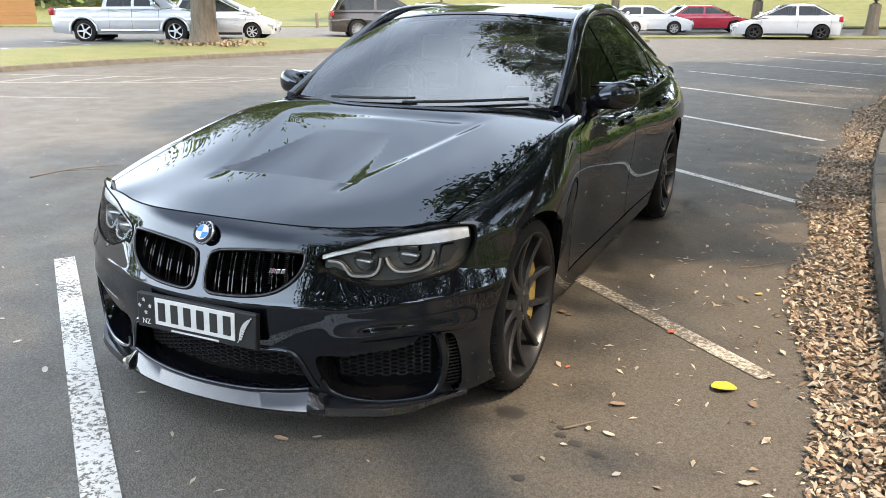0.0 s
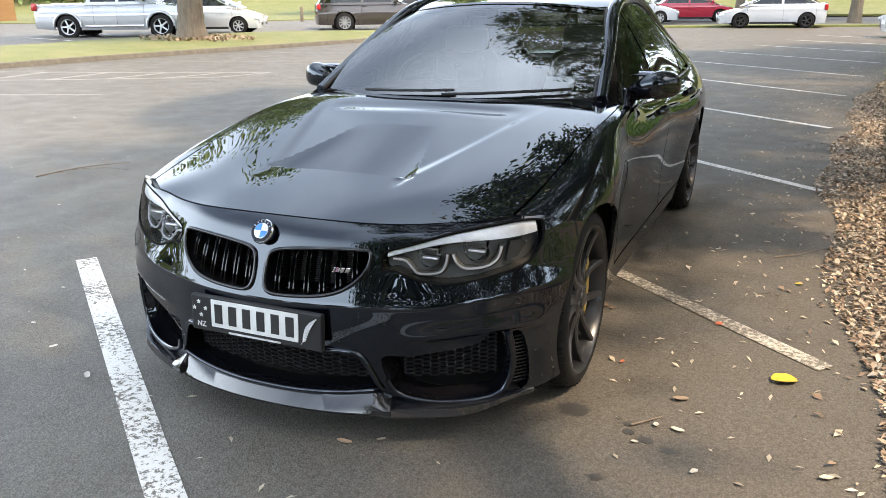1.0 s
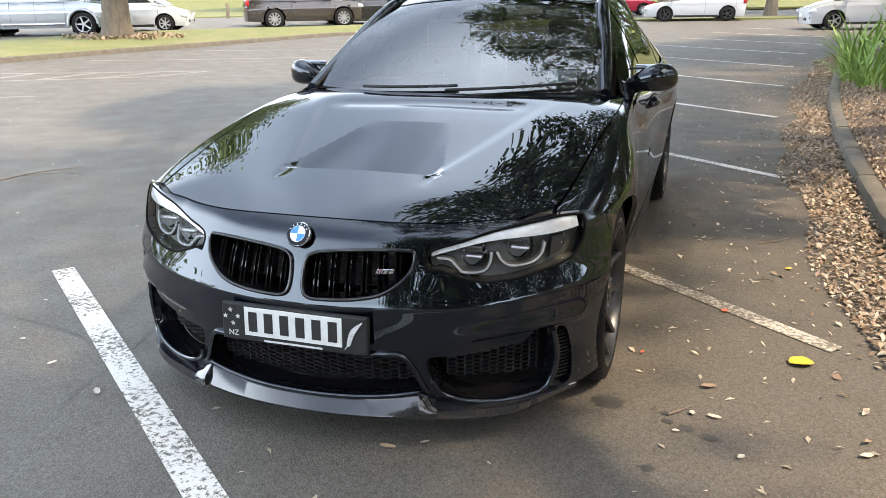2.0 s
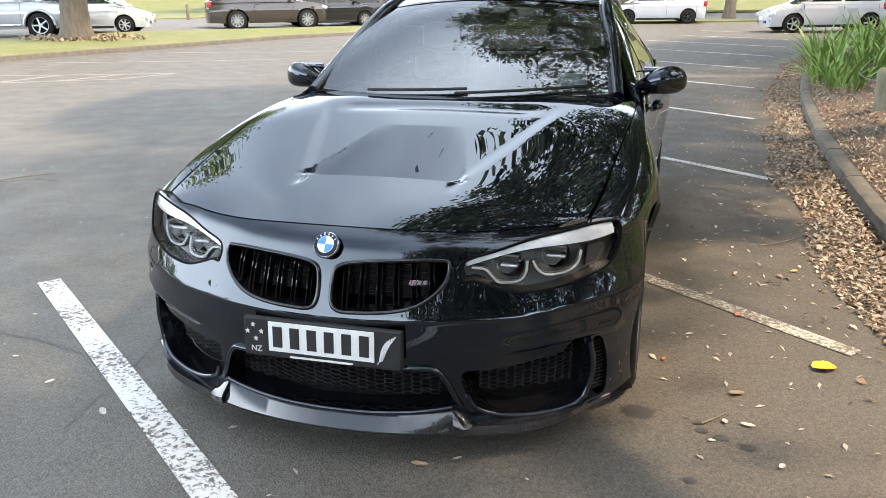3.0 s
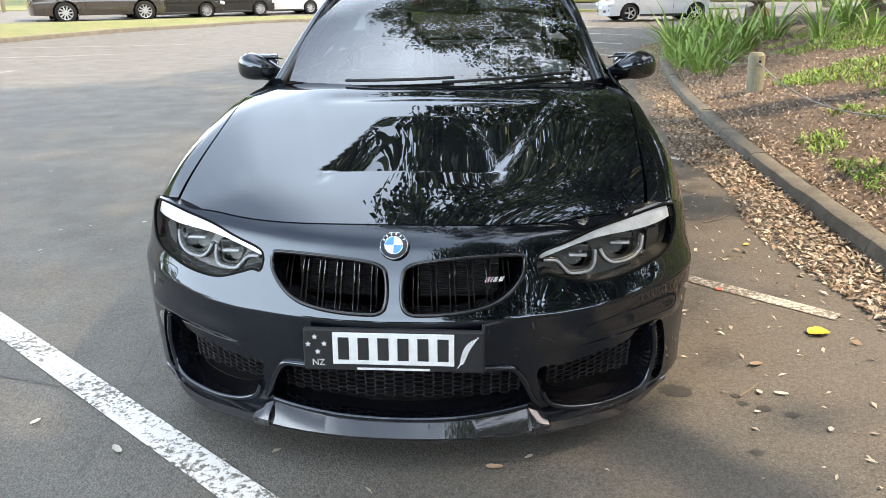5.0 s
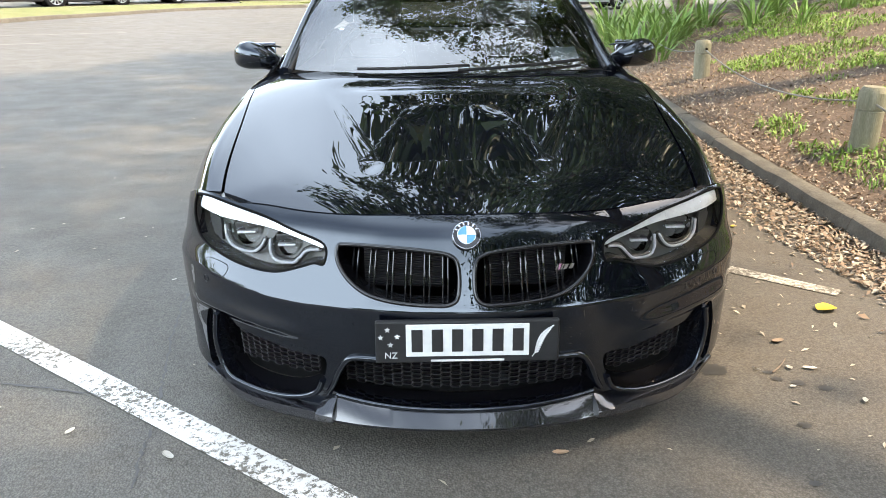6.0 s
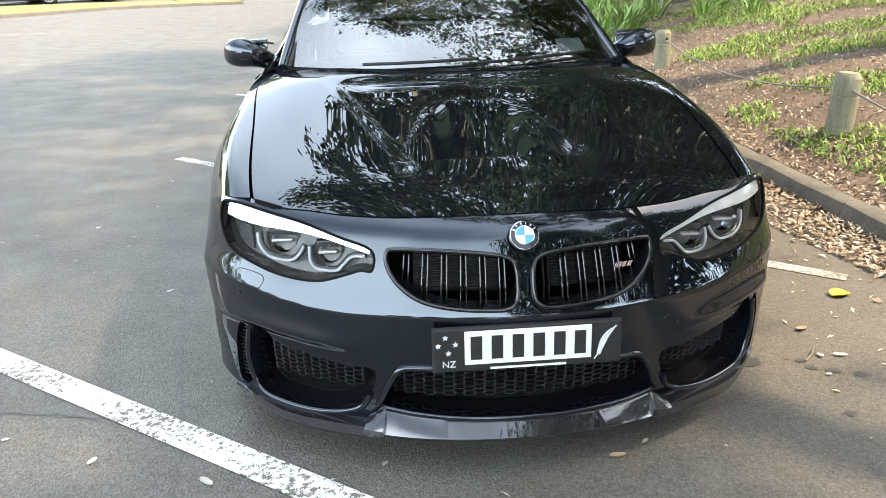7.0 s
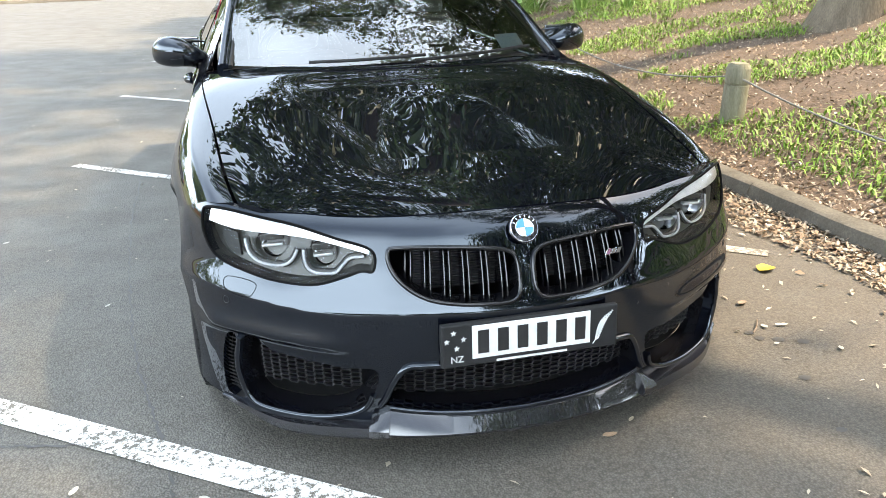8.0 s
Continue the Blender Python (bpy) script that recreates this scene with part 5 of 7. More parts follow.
for k in range(4):
    v = [(0, -0.0095, 0)] + [(0.0245 * math.cos(radians(90 * k + 90 * i / 10)), -0.0093, 0.0245 * math.sin(radians(90 * k + 90 * i / 10))) for i in range(11)]
    me = mesh_of([tuple(EM @ Vector(p)) for p in v], [(0, i, i + 1) for i in range(1, 11)])
    part("roundel_quarter", me, M_BLUE if k % 2 else M_WHITE, roundel)
for k in range(10):
    a = radians(200 - k * 24)
    bm = boxm((0.0318 * math.cos(a), -0.0075, 0.0318 * math.sin(a)), (0.003, 0.002, 0.006), Euler((0, -a + math.pi / 2, 0)).to_matrix())
    bmesh.ops.transform(bm, matrix=EM, verts=bm.verts)
    if 20 < (200 - k * 24) < 160:
        part("roundel_mark", bm, M_CHROME, roundel)
    else:
        bm.free()

# grille badge: slanted stripes and a plain bar pair
badge = new("grille_badge")
badge.parent = saloon
bp_ = Vector(nose_at(0.004)(np.array([float(s_of(0.29))]), np.array([0.588]))[0])
for dx, w, mt in ((-0.024, 0.006, M_CHROME), (-0.016, 0.006, M_PINK), (-0.008, 0.006, M_CHROME), (0.003, 0.012, M_CHROME), (0.02, 0.013, M_CHROME)):
    bm = boxm((0, 0, 0), (w, 0.005, 0.016), None, 0.001)
    for v_ in bm.verts:
        v_.co.x += v_.co.z * 0.45
    bmesh.ops.transform(bm, matrix=Matrix.Translation(bp_) @ pose(0, 0, 0, 0, 0, 14) @ Matrix.Translation((dx, 0, 0)), verts=bm.verts)
    part("badge_bar", bm, mt, badge)

# scuttle, wipers
def scuttle(a, b):
    a, b = np.asarray(a, float), np.asarray(b, float)
    lo = screen(a, np.zeros(len(a)))
    y = lo[:, 1] - 0.075 + 0.10 * b
    return np.stack([lo[:, 0] * 1.02, y, lo[:, 2] - 0.028 + 0.024 * b], -1)


part("scuttle_panel", panel(scuttle, [(-1, 0), (1, 0), (1, 1), (-1, 1)], (), 0.06, 0.2, thick=0.01), M_PLASTIC, saloon)
for a0, a1, b1 in ((-0.55, 0.12, 0.045), (0.05, 0.84, 0.05)):
    aa = np.linspace(a0, a1, 14)
    p3 = screen(aa, np.linspace(0.012, b1, 14)) + np.array([0, -0.012, 0.014])
    wp = part("wiper", tube(bmesh.new(), p3, 0.007, 6), M_PLASTIC, saloon, smooth=60)

# wheels
def wheel(cy, sd, width, name="wheel"):
    root = new(name)
    root.parent = saloon
    root.matrix_basis = pose(sd * 0.775, cy, AXLE_Z, 0, 0, 0 if sd > 0 else 180)
    h = width / 2
    prof = [(-h + 0.02, 0.262), (-h + 0.004, 0.276), (-h, 0.292), (-h + 0.006, 0.31), (-h + 0.022, 0.326), (-h + 0.05, 0.3325)]
    for x in (-0.06, -0.02, 0.02, 0.06):
        prof += [(x - 0.005, TYRE_R), (x - 0.004, TYRE_R - 0.007), (x + 0.004, TYRE_R - 0.007), (x + 0.005, TYRE_R)]
    prof += [(h - 0.05, 0.3325), (h - 0.022, 0.326), (h - 0.006, 0.31), (h, 0.292), (h - 0.004, 0.276), (h - 0.02, 0.262)]
    part("tyre", lathe(prof, 72), M_RUBBER, root, smooth=38)
    for k in range(60):
        a = 2 * math.pi * k / 60
        bm = boxm((h - 0.034, 0, 0.3275), (0.05, 0.004, 0.006), Euler((0, radians(18), 0)).to_matrix())
        bmesh.ops.rotate(bm, verts=bm.verts, cent=(0, 0, 0), matrix=Matrix.Rotation(a, 3, "X"))
        if k == 0:
            lug = part("tread_lug", bm, M_RUBBER, root)
        else:
            bm.free()
            o = new("tread_lug", lug.data)
            o.parent = root
            o.matrix_basis = Matrix.Rotation(a, 4, "X")
    part("rim", lathe([(h - 0.02, 0.277), (h - 0.004, 0.277), (h - 0.002, 0.272), (h - 0.008, 0.265), (h - 0.04, 0.256), (0.0, 0.246), (-h + 0.02, 0.25), (-h + 0.02, 0.27)], 64), M_RIM, root, smooth=40)
    sp = None
    for k in range(10):
        pair = k // 2
        sgn = -1 if k % 2 else 1
        am, ah = radians(72 * pair + sgn * 15), radians(72 * pair + sgn * 24)
        bm = bmesh.new()
        rows = []
        for i in range(9):
            u = i / 8
            r = 0.048 + (0.263 - 0.048) * u
            a = ah + (am - ah) * u
            xo = h - 0.030 + 0.020 * u ** 2 - 0.012 * math.sin(math.pi * u)
            w = 0.0165 * (1 - 0.30 * u) + 0.006 * (1 - u) ** 3
            t = Vector((0, -math.sin(a), math.cos(a)))
            c = Vector((xo, math.cos(a) * r, math.sin(a) * r))
            rows.append([bm.verts.new(c + t * (w * q) + Vector((x_, 0, 0))) for q, x_ in ((-1, -0.006), (-0.55, 0.0), (0.55, 0.0), (1, -0.006), (0.75, -0.034), (-0.75, -0.034))])
        for a_, b_ in zip(rows, rows[1:]):
            for j in range(6):
                bm.faces.new((a_[j], a_[(j + 1) % 6], b_[(j + 1) % 6], b_[j]))
        bmesh.ops.recalc_face_normals(bm, faces=bm.faces)
        part("spoke", bm, M_RIM, root, smooth=35)
    part("hub", lathe([(h - 0.07, 0.075), (h - 0.034, 0.07), (h - 0.026, 0.055), (h - 0.026, 0.035), (h - 0.02, 0.033), (h - 0.018, 0.0)], 32), M_RIM, root, smooth=40)
    for k in range(5):
        a = radians(72 * k + 36)
        bm = lathe([(h - 0.03, 0.009), (h - 0.022, 0.009), (h - 0.022, 0.005)], 6)
        bmesh.ops.translate(bm, vec=(0, 0.052 * math.cos(a), 0.052 * math.sin(a)), verts=bm.verts)
        part("wheel_bolt", bm, M_STEEL, root)
    part("brake_disc", lathe([(h - 0.105, 0.2), (h - 0.075, 0.2), (h - 0.073, 0.12), (h - 0.07, 0.08)], 48), M_STEEL, root, smooth=30)
    bm = bmesh.new()
    rows = []
    for i in range(9):
        a = radians(-38 + 76 * i / 8) + (0 if sd > 0 else math.pi)
        rows.append([bm.verts.new((x_, r_ * math.cos(a), r_ * math.sin(a))) for x_, r_ in ((h - 0.13, 0.135), (h - 0.052, 0.135), (h - 0.046, 0.16), (h - 0.052, 0.205), (h - 0.13, 0.212))])
    for a_, b_ in zip(rows, rows[1:]):
        for j in range(5):
            bm.faces.new((a_[j], a_[(j + 1) % 5], b_[(j + 1) % 5], b_[j]))
    bm.faces.new(rows[0])
    bm.faces.new(rows[-1][::-1])
    bmesh.ops.recalc_face_normals(bm, faces=bm.faces)
    part("caliper", bm, M_GOLD, root, "gold brake caliper", smooth=30)
    # dark well over the wheel, the arch's shade put into its near-black colour
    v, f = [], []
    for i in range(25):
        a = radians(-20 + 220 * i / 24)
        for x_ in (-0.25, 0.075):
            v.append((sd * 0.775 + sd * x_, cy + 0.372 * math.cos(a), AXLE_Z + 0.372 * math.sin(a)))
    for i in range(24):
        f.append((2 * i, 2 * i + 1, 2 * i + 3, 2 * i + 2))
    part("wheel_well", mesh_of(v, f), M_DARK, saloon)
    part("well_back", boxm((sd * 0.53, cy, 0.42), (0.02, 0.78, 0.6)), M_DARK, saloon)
    return root


for cy_, w_ in ((AXLE_F, 0.255), (AXLE_R, 0.275)):
    for sd in (1, -1):
        wheel(cy_, sd, w_)

# mirrors
for sd in (1, -1):
    mr = new("door_mirror")
    mr.parent = saloon
    bm = bmesh.new()
    rows = []
    secs = [(0.785, 1.885, 0.975, 0.020, 0.010), (0.80, 1.880, 0.977, 0.040, 0.020), (0.83, 1.868, 0.984, 0.058, 0.036), (0.87, 1.862, 0.995, 0.070, 0.056), (0.92, 1.868, 1.003, 0.074, 0.068),
            (0.965, 1.882, 1.002, 0.068, 0.064), (0.998, 1.90, 0.998, 0.052, 0.050), (1.014, 1.915, 0.995, 0.032, 0.034), (1.02, 1.92, 0.993, 0.010, 0.012)]
    for x, y, z, ry, rz in secs:
        row = []
        for k in range(20):
            a = 2 * math.pi * k / 20
            c, s = math.cos(a), math.sin(a)
            row.append(bm.verts.new((sd * x, y + ry * (abs(c) ** 0.8) * (1 if c > 0 else -1) * (1.0 if c < 0 else 0.75), z + rz * (abs(s) ** 0.85) * (1 if s > 0 else -1))))
        rows.append(row)
    for a_, b_ in zip(rows, rows[1:]):
        for k in range(20):
            bm.faces.new((a_[k], a_[(k + 1) % 20], b_[(k + 1) % 20], b_[k]))
    bm.faces.new(rows[0])
    bm.faces.new(rows[-1])
    bmesh.ops.recalc_face_normals(bm, faces=bm.faces)
    sh = part("mirror_shell", bm, M_PAINT, mr, smooth=50)
    sm = sh.modifiers.new("smooth", "SUBSURF")
    sm.levels = sm.render_levels = 1
    part("mirror_glass", boxm((sd * 0.905, 1.925, 1.0), (0.17, 0.012, 0.115), None, 0.005), M_CHROME, mr, "silver mirror glass")
    bm = bmesh.new()
    tube(bm, [(sd * 0.775, 1.84, 0.925), (sd * 0.81, 1.85, 0.935), (sd * 0.86, 1.858, 0.945), (sd * 0.95, 1.87, 0.945)], [0.024, 0.02, 0.016, 0.010], 10, flat=0.55)
    part("mirror_foot", bm, M_GLOSS, mr, smooth=50)
    bm = bmesh.new()
    tube(bm, [(sd * 0.79, 1.90, 1.035), (sd * 0.82, 1.885, 1.042), (sd * 0.86, 1.872, 1.045), (sd * 0.92, 1.868, 1.05)], [0.006, 0.01, 0.016, 0.022], 10, flat=0.55)
    part("mirror_horn", bm, M_PAINT, mr, smooth=50)

# cabin
cab = new("cabin")
cab.parent = saloon
bm = boxm((0, 1.72, 0.885), (1.36, 0.55, 0.12), None, 0.045, 3)
part("dashboard", bm, M_CABIN, cab, smooth=50)
bm = boxm((-0.36, 1.80, 0.955), (0.34, 0.2, 0.06), None, 0.028, 3)
part("instrument_hood", bm, M_CABIN, cab, smooth=50)
bm = bmesh.new()
cpts = [(0.185 * math.cos(a), 0.0, 0.185 * math.sin(a)) for a in np.linspace(0, 2 * math.pi, 40)[:-1]]
tube(bm, cpts, 0.017, 8, True)
box(bm, (0, 0.01, -0.01), (0.17, 0.05, 0.11), None, 0.02)
box(bm, (0, 0.0, -0.02), (0.36, 0.02, 0.035), None, 0.006)
bmesh.ops.transform(bm, matrix=pose(-0.36, 2.06, 0.93, -24), verts=bm.verts)
part("steering_wheel", bm, M_CABIN, cab, smooth=50)
for x in (-0.37, 0.37):
    for y, k in ((2.62, 1.0), (3.35, 0.86)):
        bm = boxm((0, 0, 0), (0.50 * k, 0.15, 0.62), None, 0.06, 3)
        for v_ in bm.verts:
            v_.co.x *= 1.0 - 0.28 * max(0, v_.co.z / 0.31) ** 2
        bmesh.ops.transform(bm, matrix=pose(x, y, 0.80 if k == 1 else 0.76, -16), verts=bm.verts)
        part("seat_back", bm, M_CABIN, cab, smooth=60)
        bm = boxm((0, 0, 0), (0.27 * k, 0.10, 0.17), None, 0.045, 3)
        bmesh.ops.transform(bm, matrix=pose(x, y + 0.06, 1.155 if k == 1 else 1.06, -10), verts=bm.verts)
        part("headrest", bm, M_SEAT, cab, "grey leather headrest", smooth=60)
        if k == 1:
            bm = boxm((0, 0, 0), (0.31, 0.08, 0.16), None, 0.05, 3)
            bmesh.ops.transform(bm, matrix=pose(x, y - 0.055, 1.0, -14), verts=bm.verts)
            part("seat_shoulder", bm, M_SEAT, cab, "grey leather seat shoulder", smooth=60)
            bm = boxm((x, y - 0.105, 1.01), (0.07, 0.012, 0.028), None, 0.004)
            part("seat_badge", bm, M_INK, cab)
            part("seat_cushion", boxm((x, y - 0.32, 0.48), (0.5, 0.5, 0.14), None, 0.05), M_CABIN, cab, smooth=60)
part("rear_shelf", boxm((0, 3.72, 0.98), (1.2, 0.5, 0.04), None, 0.01), M_CABIN, cab)
part("cabin_floor", boxm((0, 2.5, 0.24), (1.5, 2.6, 0.04)), M_CABIN, cab)
part("firewall", boxm((0, 1.46, 0.55), (1.45, 0.04, 0.72)), M_CABIN, cab)
part("rear_bulkhead", boxm((0, 3.9, 0.6), (1.4, 0.04, 0.72)), M_CABIN, cab)
for sd in (1, -1):
    part("door_card", boxm((sd * 0.80, 2.5, 0.56), (0.03, 2.3, 0.62), None, 0.01), M_CABIN, cab)
part("headliner", panel(lambda a, y: roof(a, y) - np.array([0, 0, 0.045]), [(-0.93, 2.3), (0.93, 2.3), (0.93, 3.4), (-0.93, 3.4)], (), 0.15, 0.15, thick=0.005), M_SEAT, cab)
part("rear_view_mirror", boxm((0.0, 2.14, 1.27), (0.22, 0.03, 0.065), None, 0.014, 3), M_CABIN, cab, smooth=50)
part("mirror_stem", boxm((0.0, 2.15, 1.31), (0.07, 0.05, 0.06), None, 0.015, 2), M_CABIN, cab)
lb_ = part("windscreen_label", panel(lambda a, b: screen(a, b) + np.array([0, 0.008, -0.008]), [(0.66, 0.075), (0.84, 0.075), (0.84, 0.19), (0.66, 0.19)], (), 0.05, 0.05, thick=0.001), M_STICK, saloon, "pale blue paper label behind the windscreen")

# ---- trees ----


def leaf_cloud(centres, per, spread, size, seed, flat=0.75, wide=0.45):
    """Leaves as folded diamonds scattered round clump centres."""
    g = np.random.default_rng(seed)
    c = np.repeat(np.asarray(centres, float), per, 0)
    n = len(c)
    d = g.normal(0, 1, (n, 3)) * np.array([1, 1, flat]) * spread
    p = c + d
    a = g.normal(0, 1, (n, 3))
    a[:, 2] -= 0.5
    a /= np.linalg.norm(a, axis=1, keepdims=True)
    b = np.cross(a, g.normal(0, 1, (n, 3)))
    b /= np.linalg.norm(b, axis=1, keepdims=True)
    nn = np.cross(a, b)
    s = (size * (0.6 + 0.8 * g.random((n, 1))))
    v = np.empty((n, 4, 3))
    v[:, 0] = p - a * s * 0.5
    v[:, 1] = p + b * s * wide * 0.5 + nn * s * 0.08
    v[:, 2] = p + a * s * 0.5
    v[:, 3] = p - b * s * wide * 0.5 + nn * s * 0.08
    return v.reshape(-1, 3)


def quads(v):
    n = len(v) // 4
    me = bpy.data.meshes.new("leaves")
    me.vertices.add(n * 4)
    me.vertices.foreach_set("co", v.astype(np.float32).ravel())
    me.loops.add(n * 4)
    me.loops.foreach_set("vertex_index", np.arange(n * 4, dtype=np.int32))
    me.polygons.add(n)
    me.polygons.foreach_set("loop_start", np.arange(0, n * 4, 4, dtype=np.int32))
    me.update(calc_edges=True)
    me.validate()
    return me


def crown_points(centre, radii, n, seed, low=-0.85, hollow=0.45):
    g = np.random.default_rng(seed)
    out = []
    while len(out) < n:
        p = g.uniform(-1, 1, 3)
        r = np.linalg.norm(p)
        if r > 1 or r < hollow or p[2] < low:
            continue
        lump = 0.8 + 0.2 * math.sin(3.1 * p[0] + seed) * math.cos(2.7 * p[1] - seed) + 0.1 * math.sin(7 * p[0] + 5 * p[1])
        if r > lump:
            continue
        out.append(np.array(centre) + p * np.array(radii))
    return np.array(out)


def tree(base, crown_c, radii, trunk_r, clumps, per, spread, size, seed, label, mat=None, limbs=9, bough=None):
    root = thing("tree", label, "tree", at=base)
    g = np.random.default_rng(seed)
    b0 = np.array(base, float)
    cc = np.array(crown_c, float)
    fork = b0 + (cc - b0) * 0.45
    bm = bmesh.new()
    tr = spline([(0, 0, -0.3), (0.05, 0.02, (fork - b0)[2] * 0.4), tuple(fork - b0)], False, 8)
    rad = [trunk_r * (1.35 - 0.35 * min(1, i / 4)) * (1 - 0.35 * i / (len(tr) - 1)) for i in range(len(tr))]
    tube(bm, tr, rad, 14)
    part("trunk", bm, M_BARK, root, smooth=70)
    pts = crown_points(cc, radii, clumps, seed)
    for k in range(limbs):
        e = pts[g.integers(len(pts))] * 0.85 + cc * 0.15
        s = b0 + (fork - b0) * g.uniform(0.8, 1.0)
        m1 = s + (e - s) * 0.4 + np.array([0, 0, 0.5])
        c = spline([s - b0, m1 - b0, e - b0], False, 7)
        part("limb", tube(bmesh.new(), c, [trunk_r * 0.45 * (1 - 0.85 * i / (len(c) - 1)) for i in range(len(c))], 8), M_BARK, root, smooth=70)
    if bough:
        bc, br, bn = bough
        low = crown_points(bc, br, bn, seed + 5, -1.0, 0.0)
        for k in range(4):
            e = low[g.integers(len(low))]
            c = spline([fork - b0, (fork + e) / 2 - b0 + np.array([0, 0, 0.5]), e - b0], False, 8)
            part("limb", tube(bmesh.new(), c, [0.07 * (1 - 0.85 * i / (len(c) - 1)) for i in range(len(c))], 8), M_BARK, root, smooth=70)
        part("low_bough", quads(leaf_cloud(low, 120, 0.115, size * 0.5, seed + 6, 0.6) - b0), mat or M_LEAF, root)
    v = leaf_cloud(pts, per, spread, size, seed + 1) - b0
    part("crown", quads(v), mat or M_LEAF, root)
    return root


# the row on the bank, whose crowns hang over the bays
BIG = "large dark leafy tree on the bank overhanging the bays"
tree((5.25, 4.95, 0.72), (2.4, 7.2, 6.4), (5.4, 5.4, 2.4), 0.34, 620, 80, 0.18, 0.13, 11, BIG, bough=((2.15, 3.6, 2.9), (2.3, 2.8, 0.42), 270))
tree((7.2, -3.4, 1.0), (2.8, -0.8, 7.5), (5.2, 5.2, 2.2), 0.32, 330, 80, 0.30, 0.14, 17, BIG, bough=((1.9, -1.6, 3.7), (2.1, 2.0, 0.5), 90))
tree((7.4, 12.5, 0.6), (6.6, 12.2, 5.3), (5.2, 5.2, 3.4), 0.36, 430, 80, 0.24, 0.13, 12, BIG)
tree((5.9, 17.0, 0.4), (4.4, 16.8, 5.2), (3.6, 3.6, 3.4), 0.3, 300, 70, 0.3, 0.18, 13, "leafy tree on the bank beyond the bays")
tree((9.5, 19.5, 0.4), (8.0, 19.5, 5.2), (5.0, 4.6, 3.4), 0.34, 420, 80, 0.4, 0.18, 14, "leafy tree on the bank beyond the bays")
for k, (x, y, h) in enumerate(((15.5, -2.0, 3.6), (16.0, 5.0, 4.0), (15.0, 12.0, 3.8), (13.5, 19.0, 3.6), (12.5, 26.0, 4.0))):
    tree((x, y, 1.2), (x, y, 1.0 + h), (3.6, 4.6, h), 0.28, 170, 60, 0.42, 0.26, 71 + k, "bushy evergreen tree along the top of the bank")
tree((6.8, -9.6, 0.9), (4.0, -9.6, 4.6), (4.4, 3.8, 2.9), 0.3, 520, 64, 0.36, 0.16, 19, BIG)
tree((9.6, -5.2, 1.3), (8.6, -5.0, 4.3), (3.0, 3.4, 3.0), 0.26, 420, 64, 0.34, 0.16, 23, BIG)
# dense trees across the lane, seen only in the paintwork
for k, (x, y) in enumerate(((-16.0, -25.0), (-9.0, -27.0), (-2.0, -25.5), (5.0, -26.5), (12.0, -24.0))):
    tree((x, y, 0.0), (x, y, 2.9), (4.4, 3.0, 2.8), 0.3, 240, 50, 0.55, 0.34, 31 + k, "dense dark evergreen tree beside the lane")
# the lawn tree
tree((-15.5, 17.5, 0.38), (-15.0, 17.2, 7.2), (4.6, 4.6, 3.2), 0.44, 420, 70, 0.4, 0.17, 21, "thick-trunked tree on the lawn with bark litter at its foot", M_LEAF2, 8)
# far park trees
for k, (x, y, h) in enumerate(((-2.2, 48.5, 8), (3.6, 44.0, 7), (9.0, 50.0, 9), (-12.0, 55.0, 9), (17.0, 42.0, 8), (-24.0, 52.0, 8), (-36.0, 40.0, 8))):
    tree((x, y, 0.05), (x, y, h * 1.35), (5.6, 5.6, h * 0.75), 0.33, 330, 60, 0.6, 0.34, 41 + k, "broad leafy park tree on the far grass", M_LEAF2 if k % 2 else M_LEAF, 6)

# woods closing the distance behind the park and along its sides
gw = np.random.default_rng(77)
wood = []
for (xa, ya), (xb, yb), nn, zb, zt in (((-95, 62), (-20, 84), 420, 1.5, 12.0), ((-20, 84), (95, 78), 640, 3.0, 13.5), ((-80, -35), (-95, 62), 420, 1.0, 11.0), ((30, 30), (95, 78), 300, 2.0, 12.0)):
    u = gw.random(nn)
    hgt = 0.62 + 0.38 * np.sin(17 * u + xa) * np.sin(41 * u + 1.0)
    wood.append(np.stack([xa + (xb - xa) * u + gw.normal(0, 2.0, nn), ya + (yb - ya) * u + gw.normal(0, 2.5, nn), zb + (zt * hgt - zb) * gw.random(nn) ** 0.8], -1))
tagged(part("far_woods", quads(leaf_cloud(np.concatenate(wood), 34, 1.15, 0.95, 78)), M_LEAF2), "mixed green woods along the far edge of the park", "woods", kind="stuff")

# ---- things on the bank and loose leaves ----


def post(x, y, h, tilt):
    z0 = float(bank_z(x, y)) - 0.04
    root = thing("bollard", "weathered round timber post with a chamfered top in the mulch", "post", "bank posts", at=(x, y, z0))
    bm = lathe([(-0.1, 0.092), (0.02, 0.092), (h * 0.66, 0.086), (h * 0.665, 0.079), (h * 0.69, 0.079), (h * 0.695, 0.086), (h - 0.035, 0.085), (h, 0.062), (h + 0.004, 0.003)], 14, "z")
    for v_ in bm.verts:
        v_.co.x += 0.004 * math.sin(9 * v_.co.z + v_.co.y * 30)
    bmesh.ops.rotate(bm, verts=bm.verts, cent=(0, 0, 0), matrix=Euler((radians(tilt), radians(tilt * 0.7), 0)).to_matrix())
    part("post_shaft", bm, M_POST, root, smooth=32)
    bm = lathe([(-0.089, 0.012), (0.089, 0.012)], 10, "y", True)
    bmesh.ops.translate(bm, vec=(0, 0, h * 0.8), verts=bm.verts)
    part("chain_hole", bm, M_DARK, root)
    return Vector((x, y, z0 + h * 0.8))


